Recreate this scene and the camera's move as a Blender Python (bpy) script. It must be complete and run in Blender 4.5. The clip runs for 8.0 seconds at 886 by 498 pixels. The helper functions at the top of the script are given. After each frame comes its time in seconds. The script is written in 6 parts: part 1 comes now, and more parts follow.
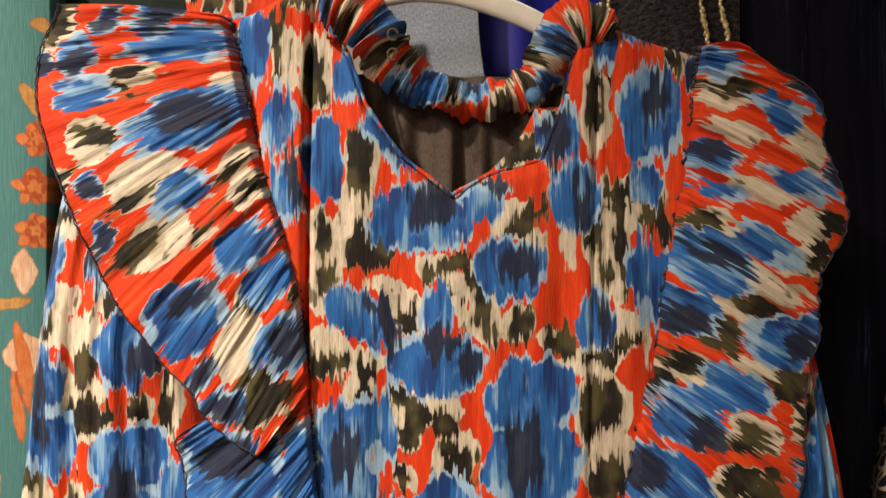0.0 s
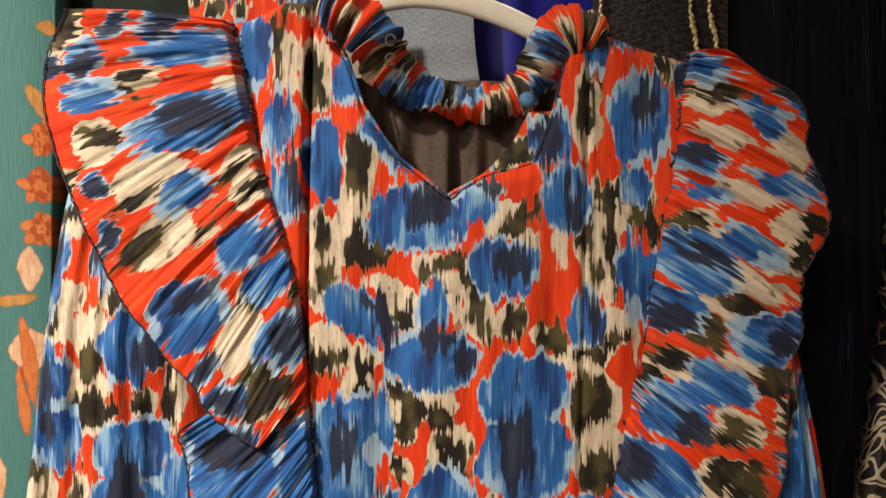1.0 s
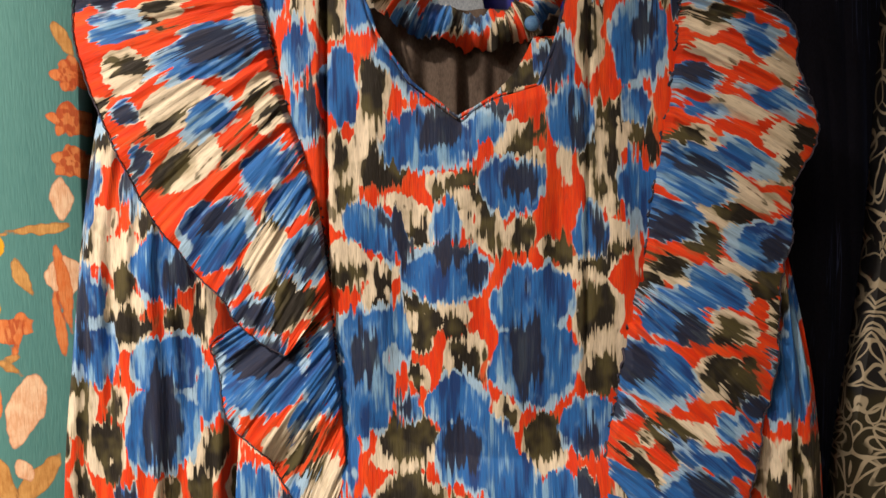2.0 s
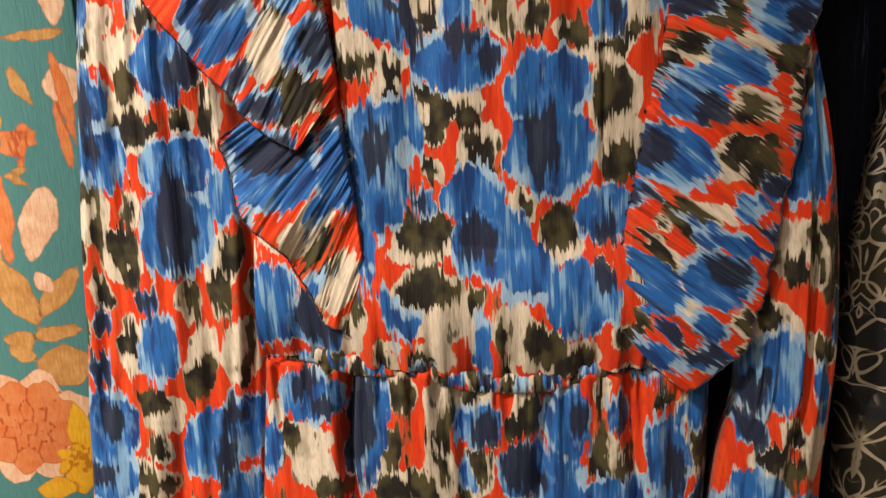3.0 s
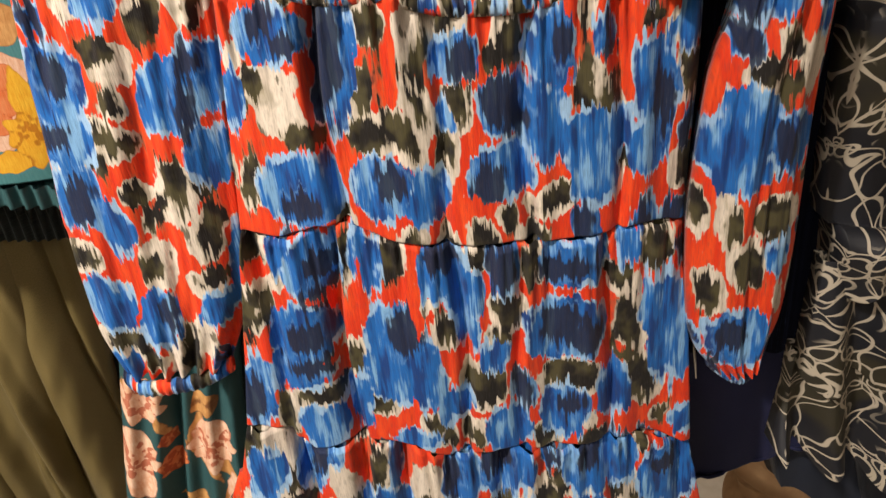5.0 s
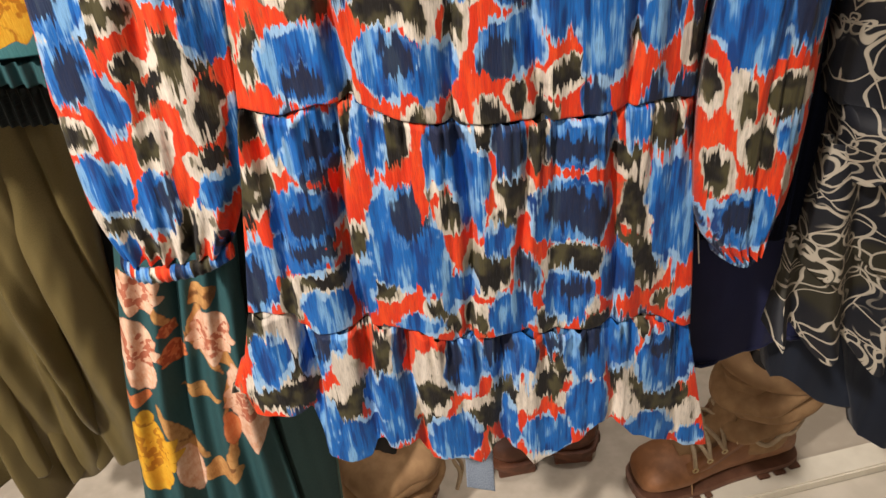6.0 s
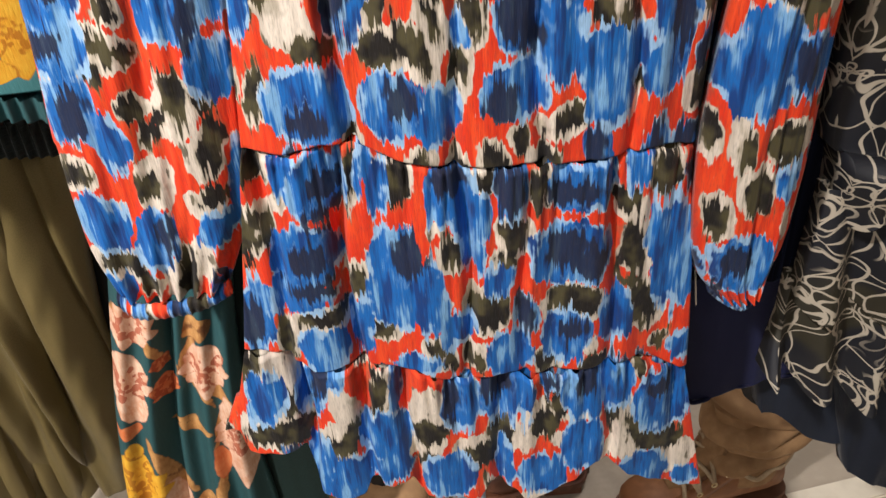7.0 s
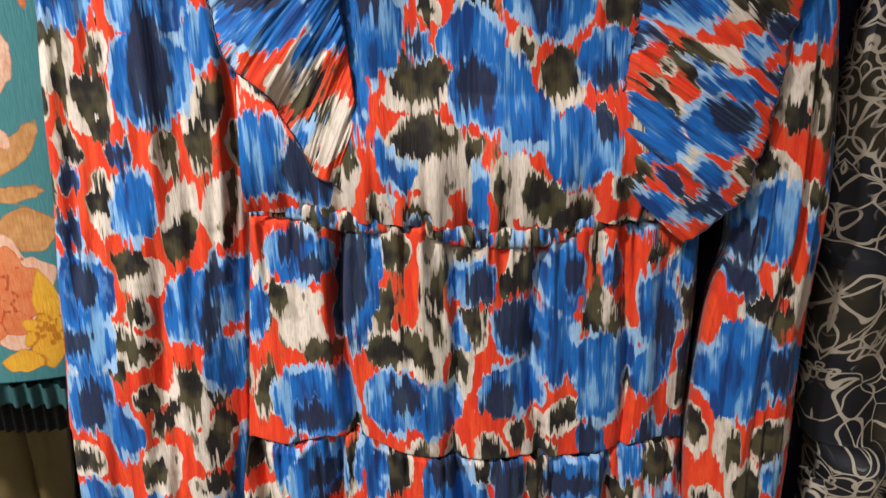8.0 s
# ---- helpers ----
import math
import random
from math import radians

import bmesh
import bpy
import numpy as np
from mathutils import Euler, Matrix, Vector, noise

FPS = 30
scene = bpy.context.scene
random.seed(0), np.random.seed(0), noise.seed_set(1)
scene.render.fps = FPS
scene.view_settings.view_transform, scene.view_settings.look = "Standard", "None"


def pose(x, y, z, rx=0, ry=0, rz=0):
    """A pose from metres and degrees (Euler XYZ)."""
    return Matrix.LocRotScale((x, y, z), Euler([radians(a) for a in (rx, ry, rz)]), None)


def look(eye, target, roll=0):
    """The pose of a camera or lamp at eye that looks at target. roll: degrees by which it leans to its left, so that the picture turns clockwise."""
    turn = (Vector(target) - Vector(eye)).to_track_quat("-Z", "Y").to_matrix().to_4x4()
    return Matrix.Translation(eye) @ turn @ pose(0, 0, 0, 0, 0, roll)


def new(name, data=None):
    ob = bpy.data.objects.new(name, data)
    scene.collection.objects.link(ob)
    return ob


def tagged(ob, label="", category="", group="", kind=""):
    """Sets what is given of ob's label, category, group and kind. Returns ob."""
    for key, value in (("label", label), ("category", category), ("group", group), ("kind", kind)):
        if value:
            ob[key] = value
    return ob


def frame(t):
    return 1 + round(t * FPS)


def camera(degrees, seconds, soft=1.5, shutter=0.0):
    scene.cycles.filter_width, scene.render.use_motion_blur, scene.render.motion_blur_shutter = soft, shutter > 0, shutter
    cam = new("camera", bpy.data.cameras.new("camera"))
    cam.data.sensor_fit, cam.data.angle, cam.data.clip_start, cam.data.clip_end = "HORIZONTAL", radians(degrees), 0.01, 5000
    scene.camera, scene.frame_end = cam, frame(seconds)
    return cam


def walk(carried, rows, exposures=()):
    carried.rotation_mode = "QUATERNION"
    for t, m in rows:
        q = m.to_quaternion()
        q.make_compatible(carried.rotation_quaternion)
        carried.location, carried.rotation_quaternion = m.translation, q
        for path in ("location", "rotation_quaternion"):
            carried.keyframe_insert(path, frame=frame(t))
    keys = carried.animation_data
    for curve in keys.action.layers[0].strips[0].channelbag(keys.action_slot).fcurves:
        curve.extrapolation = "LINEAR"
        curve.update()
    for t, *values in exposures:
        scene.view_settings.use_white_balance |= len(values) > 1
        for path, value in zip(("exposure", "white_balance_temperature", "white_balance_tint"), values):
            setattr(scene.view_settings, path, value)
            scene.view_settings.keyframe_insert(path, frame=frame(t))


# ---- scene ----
CLOTH_Y = 0.51      # depth of the dress front
cam = camera(58.0, 8.0)
PATH = [
    (0, -0.0068, -0.0013, 1.4043, -0.2412, -0.6574, -0.0711),
    (0.5, -0.0077, -0.0123, 1.4104, -0.5359, -0.8487, -0.2757),
    (1, -0.0073, -0.0172, 1.4059, -0.5939, -0.8619, -0.2548),
    (1.2, -0.0072, -0.0207, 1.4047, -0.6346, -0.9868, -0.1535),
    (2.3, -0.0209, -0.0561, 1.358, -0.5158, -5.2506, 1.3689),
    (2.5, -0.02, -0.0549, 1.348, -0.0904, -7.0131, 1.6753),
    (3, -0.026, -0.046, 1.314, -0.7396, -12.1849, 2.6706),
    (3.5, -0.0214, -0.0473, 1.2883, -1.4057, -16.1028, 4.2258),
    (4, -0.02, -0.0429, 1.2644, -1.9621, -20.5548, 5.2542),
    (4.5, -0.0247, -0.0366, 1.2363, -2.8549, -25.2382, 5.2548),
    (5, -0.0293, -0.0331, 1.2092, -3.3236, -29.1519, 5.18),
    (5.2, -0.0309, -0.0333, 1.2012, -3.5193, -30.5399, 5.1426),
    (6.3, -0.0563, -0.0334, 1.181, -4.9255, -36.0174, 4.1979),
    (6.5, -0.057, -0.03, 1.1913, -4.9494, -35.5361, 3.8669),
    (7, -0.0622, -0.0227, 1.1971, -5.0991, -34.0506, 3.3547),
    (7.5, -0.0679, -0.0282, 1.2274, -5.4896, -26.2363, 2.6285),
    (8, -0.0747, -0.0337, 1.2642, -5.7538, -18.2096, 1.8171),
]
EXPOSURES = [(0.0, -0.27, 7250, 10), (1.2, -0.27, 7250, 10), (2.5, -0.30, 7000, 10), (3.5, -0.36, 6700, 10), (4.5, -0.10, 6350, 10), (5.2, 0.02, 6150, 10), (6.5, 0.06, 5800, 10), (7.4, 0.06, 5600, 10), (8.0, -0.18, 5550, 10)]
walk(cam, [(t, pose(x, y, z, 90 + pitch, roll, yaw)) for t, x, y, z, yaw, pitch, roll in PATH], EXPOSURES)

# ---- light: a closed shop room with a warm ceiling spot and added fill lamps ----
world = bpy.data.worlds.new("shop_air")
scene.world = world
world.use_nodes = True
world.node_tree.nodes["Background"].inputs["Color"].default_value = (1.0, 0.86, 0.70, 1)
world.node_tree.nodes["Background"].inputs["Strength"].default_value = 0.03


def fill_lamp(x, y, power, size, target, kelvin_rgb=(1.0, 0.87, 0.74)):
    data = bpy.data.lights.new("fill_lamp", "AREA")
    data.shape, data.size, data.energy, data.color = "DISK", size, power, kelvin_rgb
    ob = new("fill_lamp", data)
    ob.matrix_world = look((x, y, 2.72), target)
    return ob


# Unseen broad fill, added to even out the light on the garments.
fill_lamp(-1.2, -2.0, 36, 0.8, (-0.2, 0.4, 0.4))
# Unseen lamp behind the rail, added to brighten the floor and boots.
fill_lamp(0.7, 1.15, 20, 0.5, (0.5, 0.95, 0.0))
spot = bpy.data.lights.new("ceiling_spot", "SPOT")
spot.energy, spot.spot_size, spot.spot_blend, spot.shadow_soft_size, spot.color = 430, radians(52), 1.0, 0.06, (1.0, 0.87, 0.74)
new("ceiling_spot", spot).matrix_world = look((-1.22, -0.85, 2.70), (-0.64, 0.5, 1.26))


# ---- materials ----
def links(mat):
    mat.use_nodes = True
    nt = mat.node_tree
    return nt, nt.nodes, nt.links, nt.nodes["Principled BSDF"]


def math_node(nt, op, a, b=0.0, c=0.0):
    n = nt.nodes.new("ShaderNodeMath")
    n.operation = op
    for i, v in enumerate((a, b, c)):
        if isinstance(v, (int, float)):
            n.inputs[i].default_value = v
        else:
            nt.links.new(v, n.inputs[i])
    return n.outputs[0]


def ramp01(nt, value, lo, hi):
    n = nt.nodes.new("ShaderNodeMapRange")
    n.interpolation_type = "SMOOTHSTEP"
    nt.links.new(value, n.inputs["Value"])
    n.inputs["From Min"].default_value, n.inputs["From Max"].default_value = lo, hi
    return n.outputs["Result"]


def mixed(nt, fac, a, b):
    n = nt.nodes.new("ShaderNodeMix")
    n.data_type = "RGBA"
    for sock, v in ((n.inputs[0], fac), (n.inputs[6], a), (n.inputs[7], b)):
        if isinstance(v, (int, float)):
            sock.default_value = v
        elif isinstance(v, tuple):
            sock.default_value = (*v, 1)
        else:
            nt.links.new(v, sock)
    return n.outputs[2]


def grain(nt, vector, scale, size=1.0, detail=2.0, rough=0.5):
    m = nt.nodes.new("ShaderNodeMapping")
    m.inputs["Scale"].default_value = scale
    nt.links.new(vector, m.inputs["Vector"])
    n = nt.nodes.new("ShaderNodeTexNoise")
    n.inputs["Scale"].default_value, n.inputs["Detail"].default_value = size, detail
    n.inputs["Roughness"].default_value = rough
    nt.links.new(m.outputs["Vector"], n.inputs["Vector"])
    return n.outputs["Fac"]


def attribute(nt, name):
    n = nt.nodes.new("ShaderNodeAttribute")
    n.attribute_name = name
    return n.outputs["Vector"]


def parts_of(nt, vector):
    n = nt.nodes.new("ShaderNodeSeparateXYZ")
    nt.links.new(vector, n.inputs[0])
    return n.outputs[0], n.outputs[1], n.outputs[2]


def bumped(nt, bsdf, height, strength, distance):
    n = nt.nodes.new("ShaderNodeBump")
    n.inputs["Strength"].default_value, n.inputs["Distance"].default_value = strength, distance
    nt.links.new(height, n.inputs["Height"])
    nt.links.new(n.outputs["Normal"], bsdf.inputs["Normal"])


def ikat_print(name):
    """Brush-stroke flower print on crinkled chiffon: cream petals with olive-black hearts and blue flowers with navy hearts, on red."""
    mat = bpy.data.materials.new(name)
    nt, nodes, lk, bsdf = links(mat)
    weave = attribute(nt, "weave")
    fine = grain(nt, weave, (360, 26, 1), 1.0, 1.0)
    broad = grain(nt, weave, (185, 20, 1), 1.0, 2.0)
    blot = grain(nt, weave, (60, 40, 1), 1.0, 2.0)
    hair = grain(nt, weave, (950, 34, 1), 1.0, 1.0)
    streak = math_node(nt, "SUBTRACT", math_node(nt, "ADD", math_node(nt, "MULTIPLY", fine, 2.5), math_node(nt, "MULTIPLY_ADD", hair, 1.4, math_node(nt, "MULTIPLY", broad, 2.3))), 3.1)
    ground = mixed(nt, ramp01(nt, broad, 0.35, 0.7), (0.74, 0.655, 0.54), (0.55, 0.475, 0.385))
    ground = mixed(nt, math_node(nt, "MULTIPLY", ramp01(nt, blot, 0.60, 0.72), 0.5), ground, (0.27, 0.235, 0.15))

    def layer(attr_name):
        f, amp, core = parts_of(nt, attribute(nt, attr_name))
        return f, amp, core, math_node(nt, "MULTIPLY_ADD", amp, streak, f)

    petal = grain(nt, weave, (120, 42, 1), 1.0, 2.0)
    rough = math_node(nt, "MULTIPLY", math_node(nt, "SUBTRACT", petal, 0.50), 0.010)
    red = mixed(nt, ramp01(nt, broad, 0.35, 0.7), (0.66, 0.034, 0.005), (0.78, 0.070, 0.010))
    f, amp, core, e = layer("cream")
    strokes = ramp01(nt, math_node(nt, "MULTIPLY_ADD", streak, 0.10, math_node(nt, "MULTIPLY", petal, 1.0)), 0.63, 0.69)
    ground = mixed(nt, math_node(nt, "MULTIPLY", strokes, 0.85), ground, (0.075, 0.062, 0.030))
    col = mixed(nt, ramp01(nt, math_node(nt, "ADD", e, rough), -0.0007, 0.0001), red, ground)
    f, amp, core, e = layer("dark")
    e = math_node(nt, "MULTIPLY_ADD", rough, 1.5, e)
    dark = mixed(nt, ramp01(nt, blot, 0.42, 0.62), (0.011, 0.009, 0.007), (0.070, 0.060, 0.025))
    col = mixed(nt, math_node(nt, "MULTIPLY", ramp01(nt, e, -0.0034, -0.0014), 0.35), col, (0.20, 0.17, 0.075))
    col = mixed(nt, ramp01(nt, e, -0.0012, -0.0001), col, dark)
    f, amp, core, e = layer("blue")
    e = math_node(nt, "ADD", e, rough)
    band = grain(nt, weave, (62, 17, 1), 1.0, 2.0)
    wash = math_node(nt, "MULTIPLY_ADD", streak, 0.15, band)
    inner = math_node(nt, "SUBTRACT", math_node(nt, "MULTIPLY_ADD", streak, 0.0040, f), math_node(nt, "MULTIPLY", amp, 0.55))
    inner = math_node(nt, "MULTIPLY_ADD", math_node(nt, "SUBTRACT", blot, 0.47), 0.026, inner)
    tone = mixed(nt, ramp01(nt, wash, 0.32, 0.45), (0.20, 0.40, 0.66), (0.014, 0.128, 0.44))
    tone = mixed(nt, math_node(nt, "MULTIPLY", ramp01(nt, wash, 0.50, 0.66), 0.95), tone, (0.008, 0.042, 0.19))
    tone = mixed(nt, ramp01(nt, inner, -0.0016, 0.0012), (0.31, 0.49, 0.71), tone)
    nf, namp, ncore, heart = layer("navy")
    heart = math_node(nt, "ADD", math_node(nt, "MULTIPLY_ADD", rough, 1.3, heart), 0.0014)
    halo = math_node(nt, "MULTIPLY", math_node(nt, "SUBTRACT", ramp01(nt, heart, -0.0052, -0.0030), ramp01(nt, heart, -0.0030, -0.0010)), ramp01(nt, blot, 0.46, 0.56))
    tone = mixed(nt, math_node(nt, "MULTIPLY", halo, 0.6), tone, (0.12, 0.27, 0.55))
    tone = mixed(nt, math_node(nt, "MULTIPLY", ramp01(nt, heart, -0.0012, 0.0014), 0.93), tone, (0.013, 0.015, 0.034))
    col = mixed(nt, math_node(nt, "MULTIPLY", ramp01(nt, e, -0.0017, -0.0011), ramp01(nt, petal, 0.50, 0.60)), col, (0.62, 0.58, 0.52))
    col = mixed(nt, ramp01(nt, e, -0.0011, -0.0002), col, tone)
    thread = grain(nt, weave, (1250, 110, 1), 1.0, 1.5)
    col = mixed(nt, math_node(nt, "MULTIPLY", ramp01(nt, thread, 0.46, 0.70), 0.24), col, (0.05, 0.045, 0.05))
    lk.new(col, bsdf.inputs["Base Color"])
    bsdf.inputs["Roughness"].default_value = 0.72
    bsdf.inputs["Specular IOR Level"].default_value = 0.25
    bsdf.inputs["Sheen Weight"].default_value = 0.08
    crinkle = math_node(nt, "ADD", math_node(nt, "MULTIPLY", grain(nt, weave, (520, 45, 1), 1.0, 3.0), 1.0), math_node(nt, "MULTIPLY", thread, 0.35))
    bumped(nt, bsdf, crinkle, 0.55, 0.0012)
    return mat


def floral_print(name, base, base2, scale_bump=0.4):
    """Painted flowers on a plain ground: the ground, rose petals, leaves, yellow blooms, veins."""
    mat = bpy.data.materials.new(name)
    nt, nodes, lk, bsdf = links(mat)
    weave = attribute(nt, "weave")
    fine = grain(nt, weave, (650, 70, 1), 1.0, 3.0)
    blot = grain(nt, weave, (70, 70, 1), 1.0, 3.0)
    vein = grain(nt, weave, (420, 110, 1), 1.0, 3.0, 0.6)
    wob = math_node(nt, "MULTIPLY", math_node(nt, "SUBTRACT", blot, 0.5), 0.005)
    col = mixed(nt, fine, base, base2)
    for attr_name, c1, c2, c3 in (("leaf", (0.42, 0.19, 0.055), (0.64, 0.36, 0.13), (0.14, 0.045, 0.018)),
                                  ("rose", (0.66, 0.33, 0.19), (0.84, 0.62, 0.45), (0.40, 0.075, 0.03)),
                                  ("coral", (0.62, 0.15, 0.04), (0.68, 0.26, 0.10), (0.40, 0.06, 0.02)),
                                  ("gold", (0.70, 0.33, 0.015), (0.80, 0.48, 0.04), (0.42, 0.15, 0.01))):
        f, amp, core = parts_of(nt, attribute(nt, attr_name))
        e = math_node(nt, "ADD", f, wob)
        tone = mixed(nt, ramp01(nt, math_node(nt, "ADD", math_node(nt, "MULTIPLY", vein, 0.5), math_node(nt, "MULTIPLY", blot, 0.5)), 0.3, 0.7), c1, c2)
        petal = math_node(nt, "MULTIPLY_ADD", math_node(nt, "SUBTRACT", vein, 0.5), 0.003, core)
        tone = mixed(nt, math_node(nt, "MULTIPLY", math_node(nt, "SUBTRACT", 1.0, ramp01(nt, petal, 0.0002, 0.0022)), 0.8), tone, c3)
        tone = mixed(nt, math_node(nt, "MULTIPLY", math_node(nt, "SUBTRACT", 1.0, ramp01(nt, e, 0.0, 0.0012)), 0.5), tone, c3)
        col = mixed(nt, ramp01(nt, e, -0.0003, 0.0005), col, tone)
    lk.new(col, bsdf.inputs["Base Color"])
    bsdf.inputs["Roughness"].default_value = 0.7
    bsdf.inputs["Specular IOR Level"].default_value = 0.25
    bumped(nt, bsdf, fine, scale_bump, 0.001)
    return mat


def plain_cloth(name, c1, c2, rough, scale, sheen=0.0, bump=0.4, height=0.001, sheen_tint=(1, 1, 1), gloss=0.3):
    mat = bpy.data.materials.new(name)
    nt, nodes, lk, bsdf = links(mat)
    weave = attribute(nt, "weave")
    fine = grain(nt, weave, (scale[0], scale[1], 1), 1.0, 3.0)
    wide = grain(nt, weave, (18, 9, 1), 1.0, 3.0)
    col = mixed(nt, ramp01(nt, math_node(nt, "ADD", math_node(nt, "MULTIPLY", fine, 0.6), math_node(nt, "MULTIPLY", wide, 0.4)), 0.35, 0.65), c1, c2)
    lk.new(col, bsdf.inputs["Base Color"])
    bsdf.inputs["Roughness"].default_value = rough
    bsdf.inputs["Specular IOR Level"].default_value = gloss
    bsdf.inputs["Sheen Weight"].default_value = sheen
    bsdf.inputs["Sheen Roughness"].default_value = 0.35
    bsdf.inputs["Sheen Tint"].default_value = (*sheen_tint, 1)
    bumped(nt, bsdf, fine, bump, height)
    return mat


def line_print(name):
    """Loose cream outline flowers on black cloth with olive shades."""
    mat = bpy.data.materials.new(name)
    nt, nodes, lk, bsdf = links(mat)
    weave = attribute(nt, "weave")
    warp = nt.nodes.new("ShaderNodeTexNoise")
    warp.inputs["Scale"].default_value, warp.inputs["Detail"].default_value = 20.0, 1.0
    lk.new(weave, warp.inputs["Vector"])
    add = nt.nodes.new("ShaderNodeVectorMath")
    add.operation = "MULTIPLY_ADD"
    lk.new(warp.outputs["Color"], add.inputs[0])
    add.inputs[1].default_value = (0.055, 0.055, 0.0)
    lk.new(weave, add.inputs[2])

    def web(scale, width, seedshift):
        sh = nt.nodes.new("ShaderNodeVectorMath")
        sh.operation = "ADD"
        lk.new(add.outputs[0], sh.inputs[0])
        sh.inputs[1].default_value = (seedshift, seedshift * 0.7, 0)
        v = nt.nodes.new("ShaderNodeTexVoronoi")
        v.voronoi_dimensions, v.feature = "2D", "DISTANCE_TO_EDGE"
        v.inputs["Scale"].default_value = scale
        lk.new(sh.outputs[0], v.inputs["Vector"])
        return math_node(nt, "SUBTRACT", 1.0, ramp01(nt, v.outputs["Distance"], width * 0.55, width))

    def rings(scale, radius, width, seedshift):
        sh = nt.nodes.new("ShaderNodeVectorMath")
        sh.operation = "ADD"
        lk.new(add.outputs[0], sh.inputs[0])
        sh.inputs[1].default_value = (seedshift, seedshift * 0.6, 0)
        v = nt.nodes.new("ShaderNodeTexVoronoi")
        v.voronoi_dimensions = "2D"
        v.inputs["Scale"].default_value = scale
        lk.new(sh.outputs[0], v.inputs["Vector"])
        off = math_node(nt, "ABSOLUTE", math_node(nt, "SUBTRACT", v.outputs["Distance"], radius))
        return math_node(nt, "SUBTRACT", 1.0, ramp01(nt, off, width * 0.6, width))

    gate = ramp01(nt, grain(nt, weave, (13, 13, 1), 1.0, 1.0), 0.48, 0.54)
    lines = math_node(nt, "MAXIMUM", rings(23.0, 0.40, 0.040, 0.11), math_node(nt, "MULTIPLY", rings(47.0, 0.38, 0.070, 0.37), gate))
    lines = math_node(nt, "MAXIMUM", lines, math_node(nt, "MULTIPLY", web(30.0, 0.034, 0.2), 1.0))
    breaks = ramp01(nt, grain(nt, weave, (45, 45, 1), 1.0, 2.0), 0.24, 0.36)
    lines = math_node(nt, "MULTIPLY", lines, breaks)
    shade = ramp01(nt, grain(nt, weave, (11, 11, 1), 1.0, 1.0), 0.50, 0.60)
    ground = mixed(nt, shade, (0.008, 0.009, 0.014), (0.030, 0.026, 0.014))
    col = mixed(nt, lines, ground, (0.50, 0.44, 0.34))
    lk.new(col, bsdf.inputs["Base Color"])
    bsdf.inputs["Roughness"].default_value = 0.6
    bumped(nt, bsdf, grain(nt, weave, (500, 500, 1), 1.0, 2.0), 0.3, 0.0006)
    return mat


def surface(name, c1, c2, rough, scale, bump=0.2, height=0.002, metal=0.0, coat=0.0):
    """A hard surface with two scales of variation, in object space."""
    mat = bpy.data.materials.new(name)
    nt, nodes, lk, bsdf = links(mat)
    coord = nt.nodes.new("ShaderNodeTexCoord").outputs["Object"]
    fine = grain(nt, coord, (scale, scale, scale), 1.0, 4.0)
    wide = grain(nt, coord, (scale / 9, scale / 9, scale / 9), 1.0, 3.0)
    both = math_node(nt, "ADD", math_node(nt, "MULTIPLY", fine, 0.5), math_node(nt, "MULTIPLY", wide, 0.5))
    lk.new(mixed(nt, ramp01(nt, both, 0.38, 0.62), c1, c2), bsdf.inputs["Base Color"])
    bsdf.inputs["Roughness"].default_value = rough
    bsdf.inputs["Metallic"].default_value = metal
    bsdf.inputs["Coat Weight"].default_value = coat
    bumped(nt, bsdf, fine, bump, height)
    return mat


M_PRINT = ikat_print("brushed_flower_chiffon")
M_TEAL = floral_print("teal_flower_crepe", (0.055, 0.190, 0.200), (0.095, 0.265, 0.272))
M_TEAL_DEEP = floral_print("deep_teal_flower_satin", (0.024, 0.070, 0.076), (0.038, 0.104, 0.108), 0.15)
M_LINING = plain_cloth("brown_lining", (0.066, 0.048, 0.041), (0.11, 0.082, 0.070), 0.8, (900, 300))
M_GREEN_VELVET = plain_cloth("bottle_green_velvet", (0.004, 0.011, 0.009), (0.008, 0.021, 0.017), 0.85, (700, 300), 0.2, 0.3, 0.0006, (0.3, 0.6, 0.45))
M_KHAKI = plain_cloth("khaki_satin", (0.115, 0.086, 0.028), (0.165, 0.126, 0.047), 0.48, (1200, 700), 0.1, 0.12, 0.0004)
M_BLACK_RIB = plain_cloth("black_rib_knit", (0.010, 0.013, 0.012), (0.022, 0.028, 0.024), 0.85, (60, 900), 0.1, 0.9, 0.002)
M_SHADE_STRIP = plain_cloth("shade_strip_black", (0.006, 0.007, 0.007), (0.013, 0.014, 0.013), 0.85, (900, 700), 0.1, 0.3, 0.0006)
M_NAVY_VELVET = plain_cloth("midnight_velvet", (0.0050, 0.0050, 0.0095), (0.0075, 0.0080, 0.016), 0.8, (600, 300), 0.28, 0.3, 0.0006, (0.16, 0.22, 0.5), 0.06)
def crushed(mat):
    """Thin long creases where the pile lies the other way; their sheen is painted lighter navy."""
    nt, nodes, lk, bsdf = links(mat)
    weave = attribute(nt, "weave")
    crease_sheen = grain(nt, weave, (95, 2.6, 1), 1.0, 3.0, 0.6)
    line = math_node(nt, "SUBTRACT", 1.0, ramp01(nt, math_node(nt, "ABSOLUTE", math_node(nt, "SUBTRACT", crease_sheen, 0.5)), 0.0, 0.012))
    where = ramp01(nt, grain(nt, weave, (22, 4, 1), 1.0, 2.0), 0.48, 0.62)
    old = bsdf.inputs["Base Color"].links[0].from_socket
